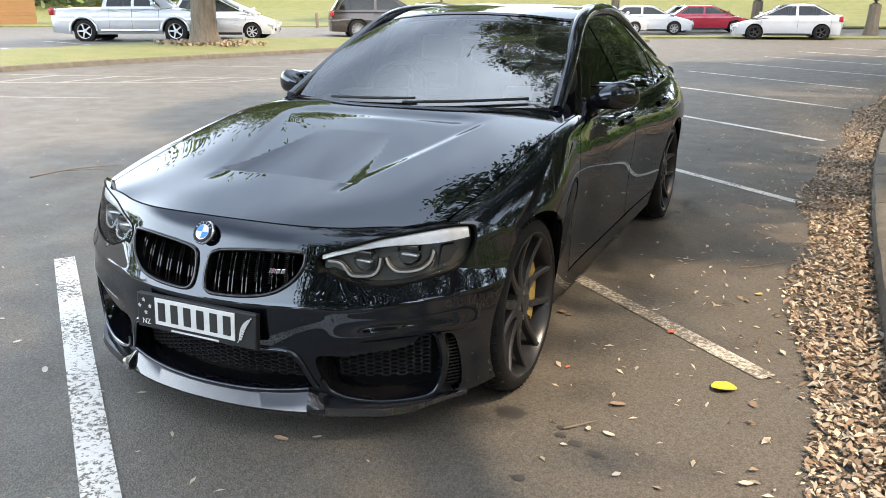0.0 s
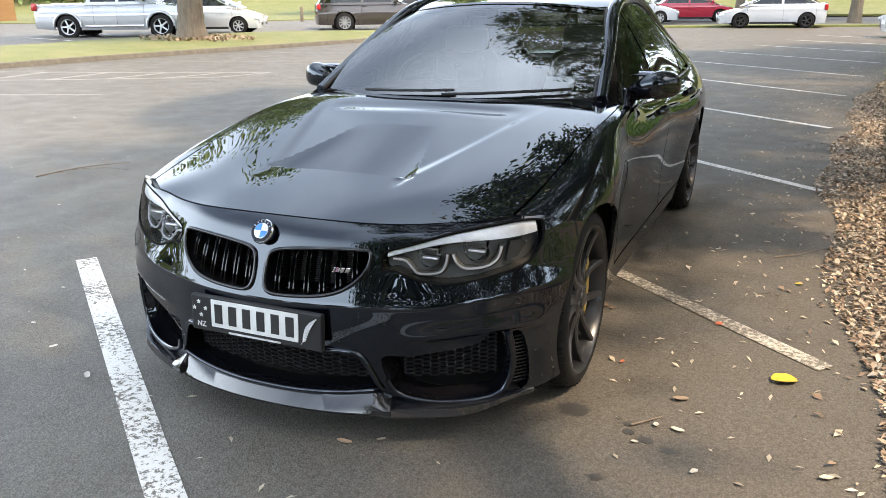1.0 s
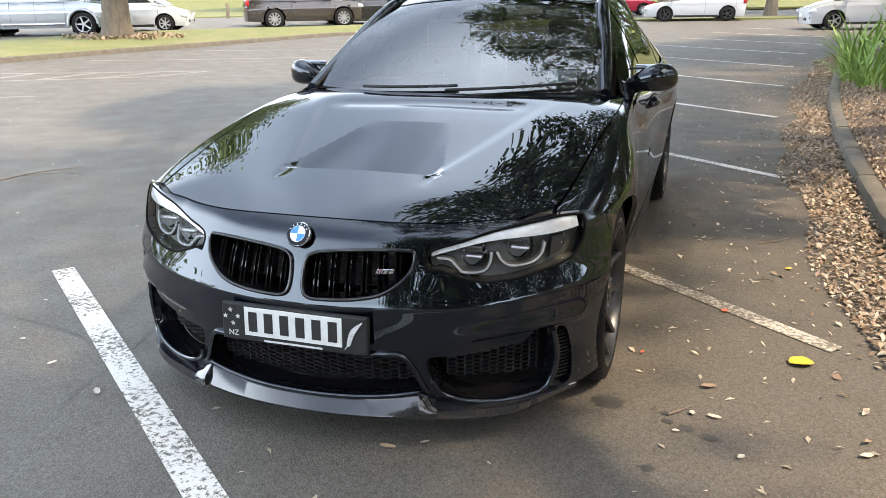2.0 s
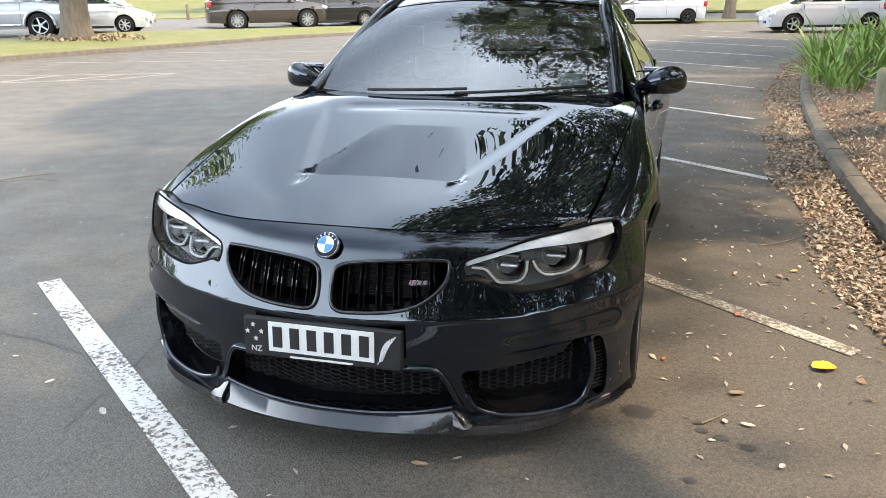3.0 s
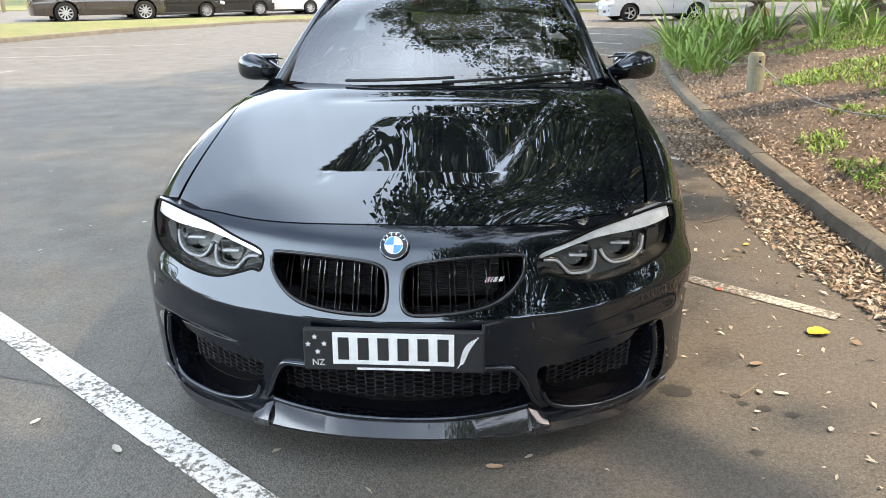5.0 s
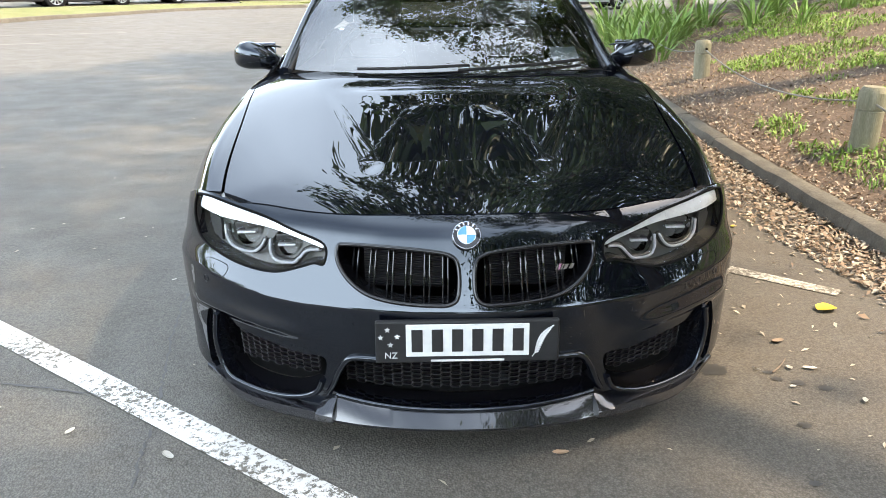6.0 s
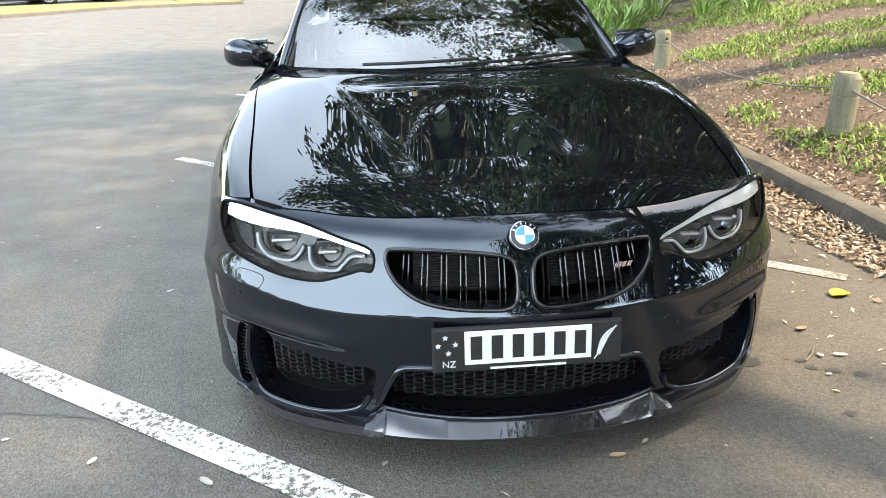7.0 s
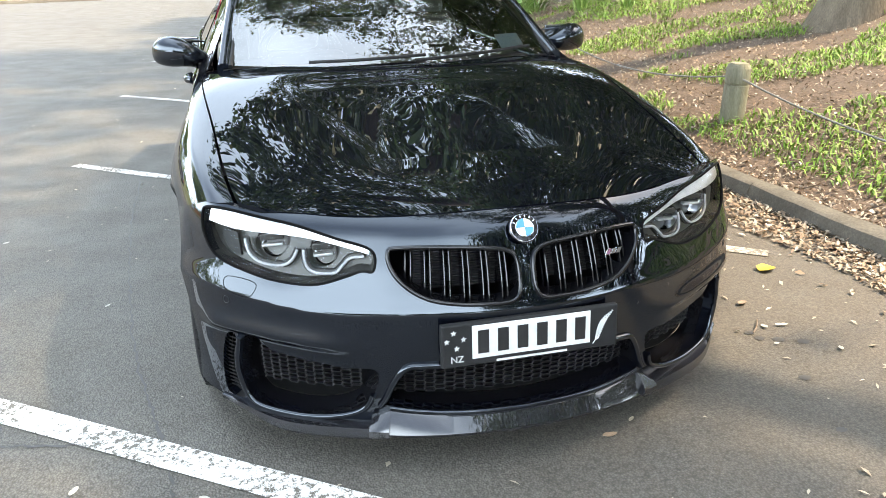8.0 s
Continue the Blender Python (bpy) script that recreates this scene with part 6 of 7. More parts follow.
posts = [post(2.85, 3.18, 0.46, 1.5), post(3.02, 6.92, 0.45, -2.0), post(2.72, -0.6, 0.46, 1.0), post(3.35, 10.7, 0.45, 1.5)]
posts = [posts[2], posts[0], posts[1], posts[3]]
for a, b in zip(posts, posts[1:]):
    pts = []
    for i in range(31):
        u = i / 30
        p = a.lerp(b, u)
        p.z -= 0.16 * 4 * u * (1 - u)
        p.z = max(p.z, float(bank_z(p.x, p.y)) + 0.02)
        pts.append(p)
    # the slack chain, simplified to a smooth cord without links
    bm = bmesh.new()
    tube(bm, pts, 0.007, 6)
    chain = part("slack_chain", bm, material("grey_chain", (0.2, 0.2, 0.19), 0.6, second=(0.12, 0.12, 0.11), scale=90, bump=0.6, bump_scale=200), None, smooth=60)
    tagged(chain, "slack grey chain, shaped as a plain cord, strung between the timber posts", "rope", "ropes")


def strap(length, width, bend, seed):
    """One arching strap leaf rising from the origin along +x."""
    g = random.Random(seed)
    v, f = [], []
    n = 7
    for i in range(n + 1):
        u = i / n
        a = radians(80) - bend * u ** 1.3
        if i == 0:
            x, z = 0.0, -0.03
        else:
            x, z = px + length / n * math.cos(a), pz + length / n * math.sin(a)
        px, pz = x, z
        w = width * (0.55 + 0.45 * math.sin(math.pi * min(1, u * 1.1))) * (1 - u ** 3) + 0.0006
        v += [(x, -w / 2, z + 0.15 * w), (x, 0, z), (x, w / 2, z + 0.15 * w)]
    for i in range(n):
        for k in range(2):
            f.append((3 * i + k, 3 * i + k + 1, 3 * i + k + 4, 3 * i + k + 3))
    me = mesh_of(v, f)
    me.shade_smooth()
    me.materials.append(M_FLAX)
    return me


STRAPS = [strap(l, w, b, i) for i, (l, w, b) in enumerate(((0.75, 0.03, 1.3), (0.65, 0.028, 1.9), (0.85, 0.034, 0.9), (0.55, 0.026, 2.3), (0.7, 0.03, 1.6)))]


def flax(x, y, n, size, seed, label="green clump of arching strap-leaved plants on the bank"):
    g = random.Random(seed)
    root = thing("strap_leaf_plant", label, "plant", "strap-leaved plants", at=(x, y, float(bank_z(x, y))))
    for i in range(n):
        o = new("leaf", g.choice(STRAPS))
        o.parent = root
        r = 0.16 * size * g.random() ** 0.5
        a = g.uniform(0, 6.283)
        s = size * g.uniform(0.65, 1.2)
        o.matrix_basis = Matrix.LocRotScale((r * math.cos(a), r * math.sin(a), 0), Euler((g.uniform(-0.2, 0.2), g.uniform(-0.25, 0.25), a + g.uniform(-0.7, 0.7))), (s, s, s))
    return root


FX = [(3.05, 9.5, 46, 1.0), (3.45, 9.9, 50, 1.1), (3.0, 10.4, 46, 1.0), (3.3, 11.2, 50, 1.15), (3.9, 10.6, 50, 1.1), (3.15, 12.1, 48, 1.15), (3.8, 11.8, 50, 1.2), (4.5, 11.2, 46, 1.1), (4.4, 12.4, 46, 1.2),
      (3.4, 13.2, 46, 1.2), (4.1, 13.6, 46, 1.2), (3.1, 8.85, 26, 0.7), (4.7, 9.7, 40, 0.95), (5.3, 10.4, 40, 1.0), (5.0, 8.9, 30, 0.8), (3.75, 14.8, 44, 1.2), (4.6, 15.2, 40, 1.2), (5.8, 11.6, 40, 1.1), (5.9, 9.5, 36, 0.9)]
for k, (x, y, n, s) in enumerate(FX):
    flax(x, y, n, s, 100 + k)


def blades(px, py, pz, length, seed, wide=0.006):
    g = np.random.default_rng(seed)
    n = len(px)
    a = g.uniform(0, 2 * np.pi, n)
    ln = length * (0.5 + 0.8 * g.random(n))
    lean_ = g.uniform(0.35, 1.25, n)
    d = np.stack([np.cos(a), np.sin(a)], -1)
    s = np.stack([-d[:, 1], d[:, 0]], -1) * wide * (0.6 + 0.8 * g.random((n, 1)))
    b = np.stack([px, py, pz - 0.01], -1)
    v = np.empty((n, 4, 3))
    mid = b + np.stack([d[:, 0] * ln * lean_ * 0.35, d[:, 1] * ln * lean_ * 0.35, ln * 0.6], -1)
    tip = b + np.stack([d[:, 0] * ln * lean_, d[:, 1] * ln * lean_, ln * (1.05 - 0.45 * lean_)], -1)
    v[:, 0] = b - np.pad(s, ((0, 0), (0, 1))) * 0.6
    v[:, 1] = mid - np.pad(s, ((0, 0), (0, 1))) * 0.5
    v[:, 2] = tip
    v[:, 3] = mid + np.pad(s, ((0, 0), (0, 1))) * 0.5
    return v.reshape(-1, 3)


g = np.random.default_rng(5)


def patchy(x, y, f, seed):
    return np.array([noise.noise((a * f + seed, b * f, seed * 1.7)) for a, b in zip(x, y)])


# grass patches on the bank
n0 = 170000
gxx = g.uniform(2.5, 11, n0)
gyy = g.uniform(-5, 11, n0)
keep = (g.random(n0) < np.where(gxx < 6, 1.0, 0.6))
gxx, gyy = gxx[keep], gyy[keep]
d_ = gxx - kerb_x(gyy)
pn = patchy(gxx, gyy, 0.95, 3.0) + 0.5 * patchy(gxx, gyy, 2.6, 9.0)
thr = 0.10 - 0.34 * step01(0.8, 4.5, d_) + 0.14 * step01(5.5, 9, gyy) + 0.5 * (d_ < 0.35)
near_post = np.hypot(gxx - 2.75, gyy - 2.75) < 0.42
near_post |= (np.hypot(gxx - 3.2, gyy - 1.9) < 0.75) | (np.hypot(gxx - 3.0, gyy - 1.1) < 0.55)
sel = (pn > thr) | (near_post & (g.random(len(gxx)) < 0.8))
gxx, gyy = gxx[sel], gyy[sel]
gz = bank_z(gxx, gyy)
part_g = part("bank_grass", quads(blades(gxx, gyy, gz, 0.078, 8, 0.013)), M_BLADE)
tagged(part_g, "tufts of bright green grass growing through the mulch", "grass", kind="stuff")


def flat_leaves(px, py, pz, size, seed, wide=0.34, tilt=0.35, lift=0.004):
    """Fallen leaves: folded diamonds lying on a surface."""
    g_ = np.random.default_rng(seed)
    n = len(px)
    a = g_.uniform(0, 2 * np.pi, n)
    s = size * (0.5 + g_.random(n))
    e = g_.normal(0, tilt, n)
    d = np.stack([np.cos(a) * np.cos(e), np.sin(a) * np.cos(e), np.sin(e)], -1)
    r = np.stack([-np.sin(a), np.cos(a), g_.normal(0, tilt, n)], -1)
    c = np.stack([px, py, pz + lift + 0.25 * s * np.abs(np.sin(e))], -1)
    w = (wide * (0.7 + 0.6 * g_.random(n)))[:, None]
    v = np.empty((n, 4, 3))
    v[:, 0] = c - d * s[:, None] * 0.5
    v[:, 1] = c + r * s[:, None] * w * 0.5 + np.array([0, 0, 1]) * (s * 0.08)[:, None]
    v[:, 2] = c + d * s[:, None] * 0.5
    v[:, 3] = c - r * s[:, None] * w * 0.5 + np.array([0, 0, 1]) * (s * 0.08)[:, None]
    return v.reshape(-1, 3)


for k, m in enumerate(M_DRY):
    # drift against the kerb
    n = 7200
    y = g.uniform(-2.5, 17, n)
    u = g.random(n) ** 1.35
    u = np.where(g.random(n) < 0.965, u, u * 1.9)
    wid = 0.15 + 0.22 * step01(0.7, 2.0, y) + 0.05 * np.sin(1.3 * y + 1) + 0.04 * np.sin(3.1 * y)
    x = kerb_x(y) - 0.01 - u * wid * 1.15
    z = 0.004 + 0.035 * np.maximum(1 - u, 0) * g.random(n)
    tagged(part("leaf_drift", quads(flat_leaves(x, y, z, 0.033, 20 + k, 0.4)), m), "drift of dry brown leaves along the kerb", "leaf litter", kind="stuff")
    # bark and leaves on the bank
    n = 15000
    y = g.uniform(-5, 13, n)
    x = kerb_x(y) + 0.13 + 8.5 * g.random(n) ** 1.7
    tagged(part("bank_litter", quads(flat_leaves(x, y, bank_z(x, y) + 0.010, 0.029, 40 + k, 0.42, 0.5)), m), "bark chips and fallen leaves over the bank", "leaf litter", kind="stuff")
# thin scatter of flecks on the asphalt
n = 1700
x = 2.0 - np.abs(g.normal(0, 1.3, n))
y = g.uniform(-1.5, 22, n)
x = x + (kerb_x(y) - 2.17)
ok = ~((np.abs(x) < 0.95) & (y > 0.1) & (y < 4.7))
tagged(part("leaf_flecks", quads(flat_leaves(x[ok], y[ok], np.zeros(ok.sum()), 0.03, 61, 0.4, 0.25)), M_DRY[3]), "scattered pale leaf flecks on the asphalt", "leaf litter", kind="stuff")
n = 420
x = g.uniform(-9, -0.8, n)
y = g.uniform(-1.2, 14, n)
tagged(part("leaf_flecks", quads(flat_leaves(x, y, rise(x), 0.022, 62, 0.5, 0.25)), M_DRY[3]), "scattered pale leaf flecks on the asphalt", "leaf litter", kind="stuff")
# bark litter at the foot of the lawn tree
n = 700
a, r = g.uniform(0, 6.283, n), 1.7 * g.random(n) ** 0.7
x, y = -15.2 + r * np.cos(a), 17.5 + r * np.sin(a)
tagged(part("root_litter", quads(flat_leaves(x, y, rise(x) + 0.165, 0.13, 63, 0.4, 0.5)), M_DRY[0]), "brown bark litter round the tree's foot", "leaf litter", kind="stuff")


def single_leaf(x, y, size, turn, mat, label, wide=0.5, curl=0.25, z=0.004):
    bm = bmesh.new()
    n = 6
    rows = []
    for i in range(n + 1):
        u = i / n
        w = wide * size * 0.5 * math.sin(math.pi * (0.06 + 0.9 * u)) ** 0.8 * (1 + 0.12 * math.sin(9 * u + x * 20))
        zz = curl * size * (u - 0.5) ** 2
        rows.append([bm.verts.new(((u - 0.5) * size, k * w, zz + abs(k) * w * 0.35 + 0.001)) for k in (-1, 0, 1)])
    for a_, b_ in zip(rows, rows[1:]):
        for k in range(2):
            bm.faces.new((a_[k], a_[k + 1], b_[k + 1], b_[k]))
    bm.normal_update()
    r_ = bmesh.ops.extrude_face_region(bm, geom=bm.faces[:])
    bmesh.ops.translate(bm, vec=(0, 0, 0.0015), verts=[e for e in r_["geom"] if isinstance(e, bmesh.types.BMVert)])
    bmesh.ops.recalc_face_normals(bm, faces=bm.faces)
    ob = part("fallen_leaf", bm, mat, None, smooth=60)
    ob.matrix_world = pose(x, y, z, random.uniform(-6, 6), random.uniform(-6, 6), turn)
    return tagged(ob, label, "leaf", "fallen leaves")


DRYL, PALEL = "curled dry brown leaf lying on the asphalt", "small pale dry leaf lying on the asphalt"
single_leaf(1.595, 1.05, 0.095, 20, M_YELLOW, "bright yellow fallen leaf on the asphalt", 0.85, 0.1)
single_leaf(1.315, 1.52, 0.035, 40, M_REDLEAF, "small red leaf lying on the bay line", 0.8)
for x, y, s, t, m, l, w in ((1.258, 0.752, 0.075, 30, M_DRY[0], DRYL, 0.5), (1.207, 0.537, 0.04, 100, M_PALE, PALEL, 0.6), (1.28, 0.53, 0.06, -20, M_DRY[3], DRYL, 0.4),
                            (1.36, 0.30, 0.045, 60, M_PALE, PALEL, 0.5), (1.16, 0.40, 0.03, 10, M_PALE, PALEL, 0.6), (-0.896, 0.055, 0.06, 140, M_PALE, PALEL, 0.5),
                            (-1.247, 0.199, 0.045, 60, M_PALE, PALEL, 0.5), (0.285, 0.03, 0.065, 10, M_DRY[0], DRYL, 0.4), (0.39, 0.09, 0.04, 40, M_DRY[3], DRYL, 0.4),
                            (1.9, 0.62, 0.07, 100, M_DRY[0], DRYL, 0.45), (1.73, 0.42, 0.06, 30, M_DRY[3], DRYL, 0.45), (1.0, 0.98, 0.035, 70, M_REDLEAF, "small reddish leaf on the asphalt", 0.5),
                            (1.63, 2.2, 0.05, 20, M_YELLOW, "small olive yellow leaf on the asphalt", 0.6), (1.35, 2.55, 0.05, 80, M_DRY[3], PALEL, 0.4), (1.45, 2.9, 0.06, 150, M_DRY[1], DRYL, 0.4),
                            (1.2, 2.65, 0.04, 15, M_PALE, PALEL, 0.5), (1.6, 3.3, 0.06, 60, M_PALE, PALEL, 0.4), (1.3, 3.8, 0.06, 120, M_DRY[1], DRYL, 0.4), (-1.55, 0.35, 0.03, 20, M_PALE, PALEL, 0.5),
                            (-1.3, 1.5, 0.04, 60, M_PALE, PALEL, 0.4), (-1.9, 2.5, 0.04, 30, M_PALE, PALEL, 0.4), (1.86, 0.1, 0.08, 20, M_DRY[1], DRYL, 0.5), (1.55, 0.02, 0.05, -40, M_REDLEAF, "small reddish leaf on the asphalt", 0.5),
                            (0.8, 1.55, 0.05, 15, M_DRY[2], DRYL, 0.7), (0.84, 1.53, 0.04, 80, M_DRY[2], DRYL, 0.7)):
    single_leaf(x, y, s * 0.8, t, m, l, w)
for pts, r in (([(1.13, 0.50, 0.008), (1.17, 0.535, 0.012), (1.22, 0.60, 0.009)], 0.004), ([(1.5, 2.62, 0.006), (1.62, 2.7, 0.012), (1.78, 2.9, 0.008)], 0.004),
               ([(-4.25, 2.6, 0.01), (-4.12, 2.95, 0.03), (-3.95, 3.35, 0.012)], 0.007), ([(-4.15, 2.9, 0.02), (-3.9, 3.0, 0.035), (-3.72, 3.1, 0.01)], 0.004), ([(-4.2, 2.75, 0.02), (-4.05, 2.72, 0.03), (-3.95, 2.62, 0.01)], 0.003), ([(-4.06, 3.1, 0.02), (-4.12, 3.25, 0.03), (-4.2, 3.38, 0.01)], 0.003)):
    c = spline(pts, False, 6)
    tw = part("twig", tube(bmesh.new(), c, [r * (1 - 0.6 * i / (len(c) - 1)) for i in range(len(c))], 6), M_TWIG, None, smooth=60)
    tagged(tw, "bare fallen twig on the asphalt", "twig", "twigs")

# ---- parked cars beyond ----


def far_wheel(r, w, mat, spokes):
    h = w / 2
    ty = lathe([(-h, r * 0.66), (-h, r * 0.8), (-h + 0.02, r * 0.97), (-h * 0.5, r), (h * 0.5, r), (h - 0.02, r * 0.97), (h, r * 0.8), (h, r * 0.66)], 32, "y")
    rm = lathe([(h - 0.005, r * 0.68), (h - 0.01, r * 0.63), (h - 0.06, r * 0.60)], 32, "y")
    bk = lathe([(h - 0.07, r * 0.64), (h - 0.075, 0.003)], 24, "y")
    for k in range(spokes):
        a = 2 * math.pi * k / spokes
        box(rm, (math.cos(a) * r * 0.34, h - 0.025, math.sin(a) * r * 0.34), (r * 0.58, 0.03, r * 0.13), Euler((0, -a, 0)).to_matrix(), 0.006, 1)
    hubm = lathe([(h - 0.04, r * 0.16), (h - 0.008, r * 0.14), (h - 0.004, 0.003)], 16, "y")
    out = []
    for bm, m in ((ty, M_RUBBER), (rm, mat), (hubm, mat), (bk, M_DARK)):
        me = bpy.data.meshes.new("far_wheel")
        bm.to_mesh(me)
        bm.free()
        me.materials.append(m)
        me.shade_smooth()
        me.set_sharp_from_angle(angle=radians(35))
        out.append(me)
    return out


def parked_car(name, label, paint, at, turn, L, W, wb, front, clear, r, top, belt_, house, rim, spokes=5, ute=False):
    """A parked car. Front towards local +x, origin on the ground at the middle of the nearside front wheel's axle line.
    top: (x, z) of the lower body's upper edge from tail to nose; house: belt rear, roof rear, roof front, belt front x and roof z."""
    root = thing(name, label, "car", "parked cars", at=at, turn=turn)
    hw = W / 2
    x_front, x_rear = front, front - L
    tz = natural([p[0] for p in top], [p[1] for p in top])

    def half(x):
        q = np.abs((np.asarray(x, float) - (x_front + x_rear) / 2) / (L / 2))
        return hw * (1 - 0.16 * q ** 6)

    def flank(x, z):
        x, z = np.asarray(x, float), np.asarray(z, float)
        y = half(x) - 0.05 * ((z - 0.62) / 0.35) ** 2 + 0.012 * np.exp(-((z - 0.78) / 0.05) ** 2)
        return np.stack([x, y, z], -1)

    xs = np.linspace(x_rear + 0.10, x_front - 0.10, 40)
    up = [(x, float(tz(x)) - 0.03) for x in xs]
    ar = r * 1.16

    def arc(cx):
        return [(cx + ar * math.cos(a), r + ar * math.sin(a)) for a in np.linspace(-0.25, math.pi + 0.25, 18)]
    low = [(x_front - 0.10, clear)] + arc(0.0) + arc(-wb) + [(x_rear + 0.10, clear)]
    ol = np.array(up + low)
    for sd in (1, -1):
        def f(x, z, sd=sd):
            p = flank(x, z)
            p[:, 1] *= sd
            return p
        part("body_side", panel(f, ol, (), 0.12, 0.1, thick=0.03, flip=(sd > 0)), paint, root)
        # door gaps, handles, rub strip
        zb = belt_
        for x in (house[3] - 0.10 - 0.0, (house[0] + house[3]) / 2, house[0] + 0.25):
            zt_ = float(tz(x)) - 0.04
            pts = flank(np.full(6, x), np.linspace(clear + 0.12, zt_, 6)) * np.array([1, sd, 1]) + np.array([0, sd * 0.001, 0])
            part("door_gap", tube(bmesh.new(), pts, 0.005, 4), M_DARK, root)
        for x in ((house[0] + house[3]) / 2 + 0.12, house[0] + 0.42):
            p = flank(np.array([x]), np.array([belt_ - 0.12]))[0]
            part("door_handle", boxm((p[0], sd * (p[1] + 0.015), p[2]), (0.18, 0.03, 0.03), None, 0.01), paint, root)
        p = flank(np.array([0.0]), np.array([0.25]))[0]
        part("sill", boxm((-wb / 2, sd * (hw - 0.08), clear + 0.03), (wb - 2 * ar - 0.05, 0.08, 0.09), None, 0.02), M_PLASTIC, root)
        # mirror
        part("door_mirror", boxm((house[3] - 0.22, sd * (hw + 0.09), belt_ + 0.10), (0.12, 0.2, 0.14), None, 0.04, 3), paint, root, smooth=50)
        # lamps
        part("headlight", boxm((x_front - 0.17, sd * (hw * 0.70), float(tz(x_front - 0.2)) - 0.13), (0.26, 0.36, 0.14), Euler((0, radians(12), radians(-sd * 28))).to_matrix(), 0.05, 3), M_LENSF, root, smooth=50)
        part("tail_lamp", boxm((x_rear + 0.12, sd * (hw * 0.84), belt_ - 0.12), (0.16, 0.2, 0.24), None, 0.05, 3), M_TAIL, root, smooth=50)
        part("fog_lamp", boxm((x_front - 0.10, sd * hw * 0.66, clear + 0.2), (0.1, 0.2, 0.09), None, 0.03), M_PLASTIC, root)

    def deck(a, x):
        a, x = np.asarray(a, float), np.asarray(x, float)
        z = tz(x)
        e = flank(x, z - 0.03)
        return np.stack([x, a * e[:, 1], z - 0.03 + 0.055 * (1 - np.abs(a) ** 2.4)], -1)
    part("bonnet_and_deck", panel(deck, [(-1, xs[0]), (1, xs[0]), (1, xs[-1]), (-1, xs[-1])], (), 0.25, 0.15, thick=0.01, flip=True), paint, root)
    for end, nm in ((1, "front_bumper"), (-1, "rear_bumper")):
        x0 = xs[-1] if end > 0 else xs[0]
        zt = float(tz(x0))

        def cap(a, b, x0=x0, zt=zt, end=end):
            a, b = np.asarray(a, float), np.asarray(b, float)
            z = clear + (zt - 0.03 - clear) * b
            e = flank(np.full(len(a), x0), z)[:, 1]
            x = x0 + end * (0.10 * (1 - np.abs(a) ** 3) + 0.03 * np.sin(np.pi * np.clip(b * 1.1, 0, 1)) * (1 - np.abs(a) ** 3))
            return np.stack([x, a * e, z + 0.055 * (1 - np.abs(a) ** 2.4) * b], -1)
        part(nm, panel(cap, [(-1, 0), (1, 0), (1, 1), (-1, 1)], (), 0.15, 0.15, thick=0.01, flip=(end < 0)), paint, root)
    part("front_grille", boxm((x_front - 0.02, 0, float(tz(x_front - 0.1)) - 0.2), (0.06, W * 0.42, 0.12), None, 0.02), M_PLASTIC, root)
    part("lower_grille", boxm((x_front - 0.01, 0, clear + 0.16), (0.06, W * 0.55, 0.1), None, 0.02), M_PLASTIC, root)
    part("plate_bar", boxm((x_front + 0.03, 0, clear + 0.28), (0.02, 0.36, 0.11), None, 0.004), M_WHITE, root)
    part("underbody", boxm((-wb / 2 + 0.0, 0, clear + 0.14), (L - 0.5, W - 0.42, 0.22), None, 0.02), M_DARK, root)
    # glasshouse
    b0, t0, t1, b1, zr = house

    def pane(x, z, sd):
        x, z = np.asarray(x, float), np.asarray(z, float)
        k = (z - belt_) / (zr - belt_)
        y = half(x) * 0.95 - 0.17 * k - 0.04 * k * k
        return np.stack([x, sd * y, z], -1)
    frame_ol = np.array([(b0, belt_ - 0.06), (t0, zr - 0.02), (t1, zr - 0.02), (b1, belt_ - 0.06)])

    def lerp_x(z, e):
        k = (z - belt_) / (zr - belt_)
        return (b0 + (t0 - b0) * k) if e == 0 else (b1 + (t1 - b1) * k)
    z0, z1 = belt_ + 0.03, zr - 0.09
    mid = (b0 + b1) / 2 + 0.05
    wins = [np.array([(mid + 0.05, z0), (mid + 0.05, z1), (lerp_x(z1, 1) - 0.10, z1), (lerp_x(z0, 1) - 0.16, z0)]),
            np.array([(lerp_x(z0, 0) + 0.16, z0), (lerp_x(z1, 0) + 0.12, z1), (mid - 0.05, z1), (mid - 0.05, z0)])]
    for sd in (1, -1):
        fn = lambda x, z, sd=sd: pane(x, z, sd)
        part("window_frame", panel(fn, frame_ol, wins, 0.12, 0.1, thick=0.02, flip=(sd > 0)), paint, root)
        for w_ in wins:
            o = part("side_window", panel(lambda x, z, sd=sd: pane(x, z, sd) - np.array([0, sd * 0.008, 0]), w_, (), 0.3, 0.3, thick=0.003, flip=(sd > 0)), M_SIDEGLASS, root)
            o.visible_shadow = False

    def shield(a, b, e):
        a, b = np.asarray(a, float), np.asarray(b, float)
        z = belt_ - 0.05 + (zr - 0.02 - belt_ + 0.05) * b
        k = (z - belt_) / (zr - belt_)
        x = (b0 + (t0 - b0) * k) if e == 0 else (b1 + (t1 - b1) * k)
        y = pane(np.asarray(x), z, 1)[:, 1]
        bow = 0.12 * (1 - a * a) * (1 if e else -1)
        return np.stack([x + bow, a * y, z], -1)
    for e, nm in ((1, "windscreen"), (0, "rear_window")):
        o = part(nm, panel(lambda a, b, e=e: shield(a, b, e), [(-0.97, 0), (0.97, 0), (0.97, 1), (-0.97, 1)], (), 0.3, 0.3, thick=0.003), M_SIDEGLASS, root)
        o.visible_shadow = False

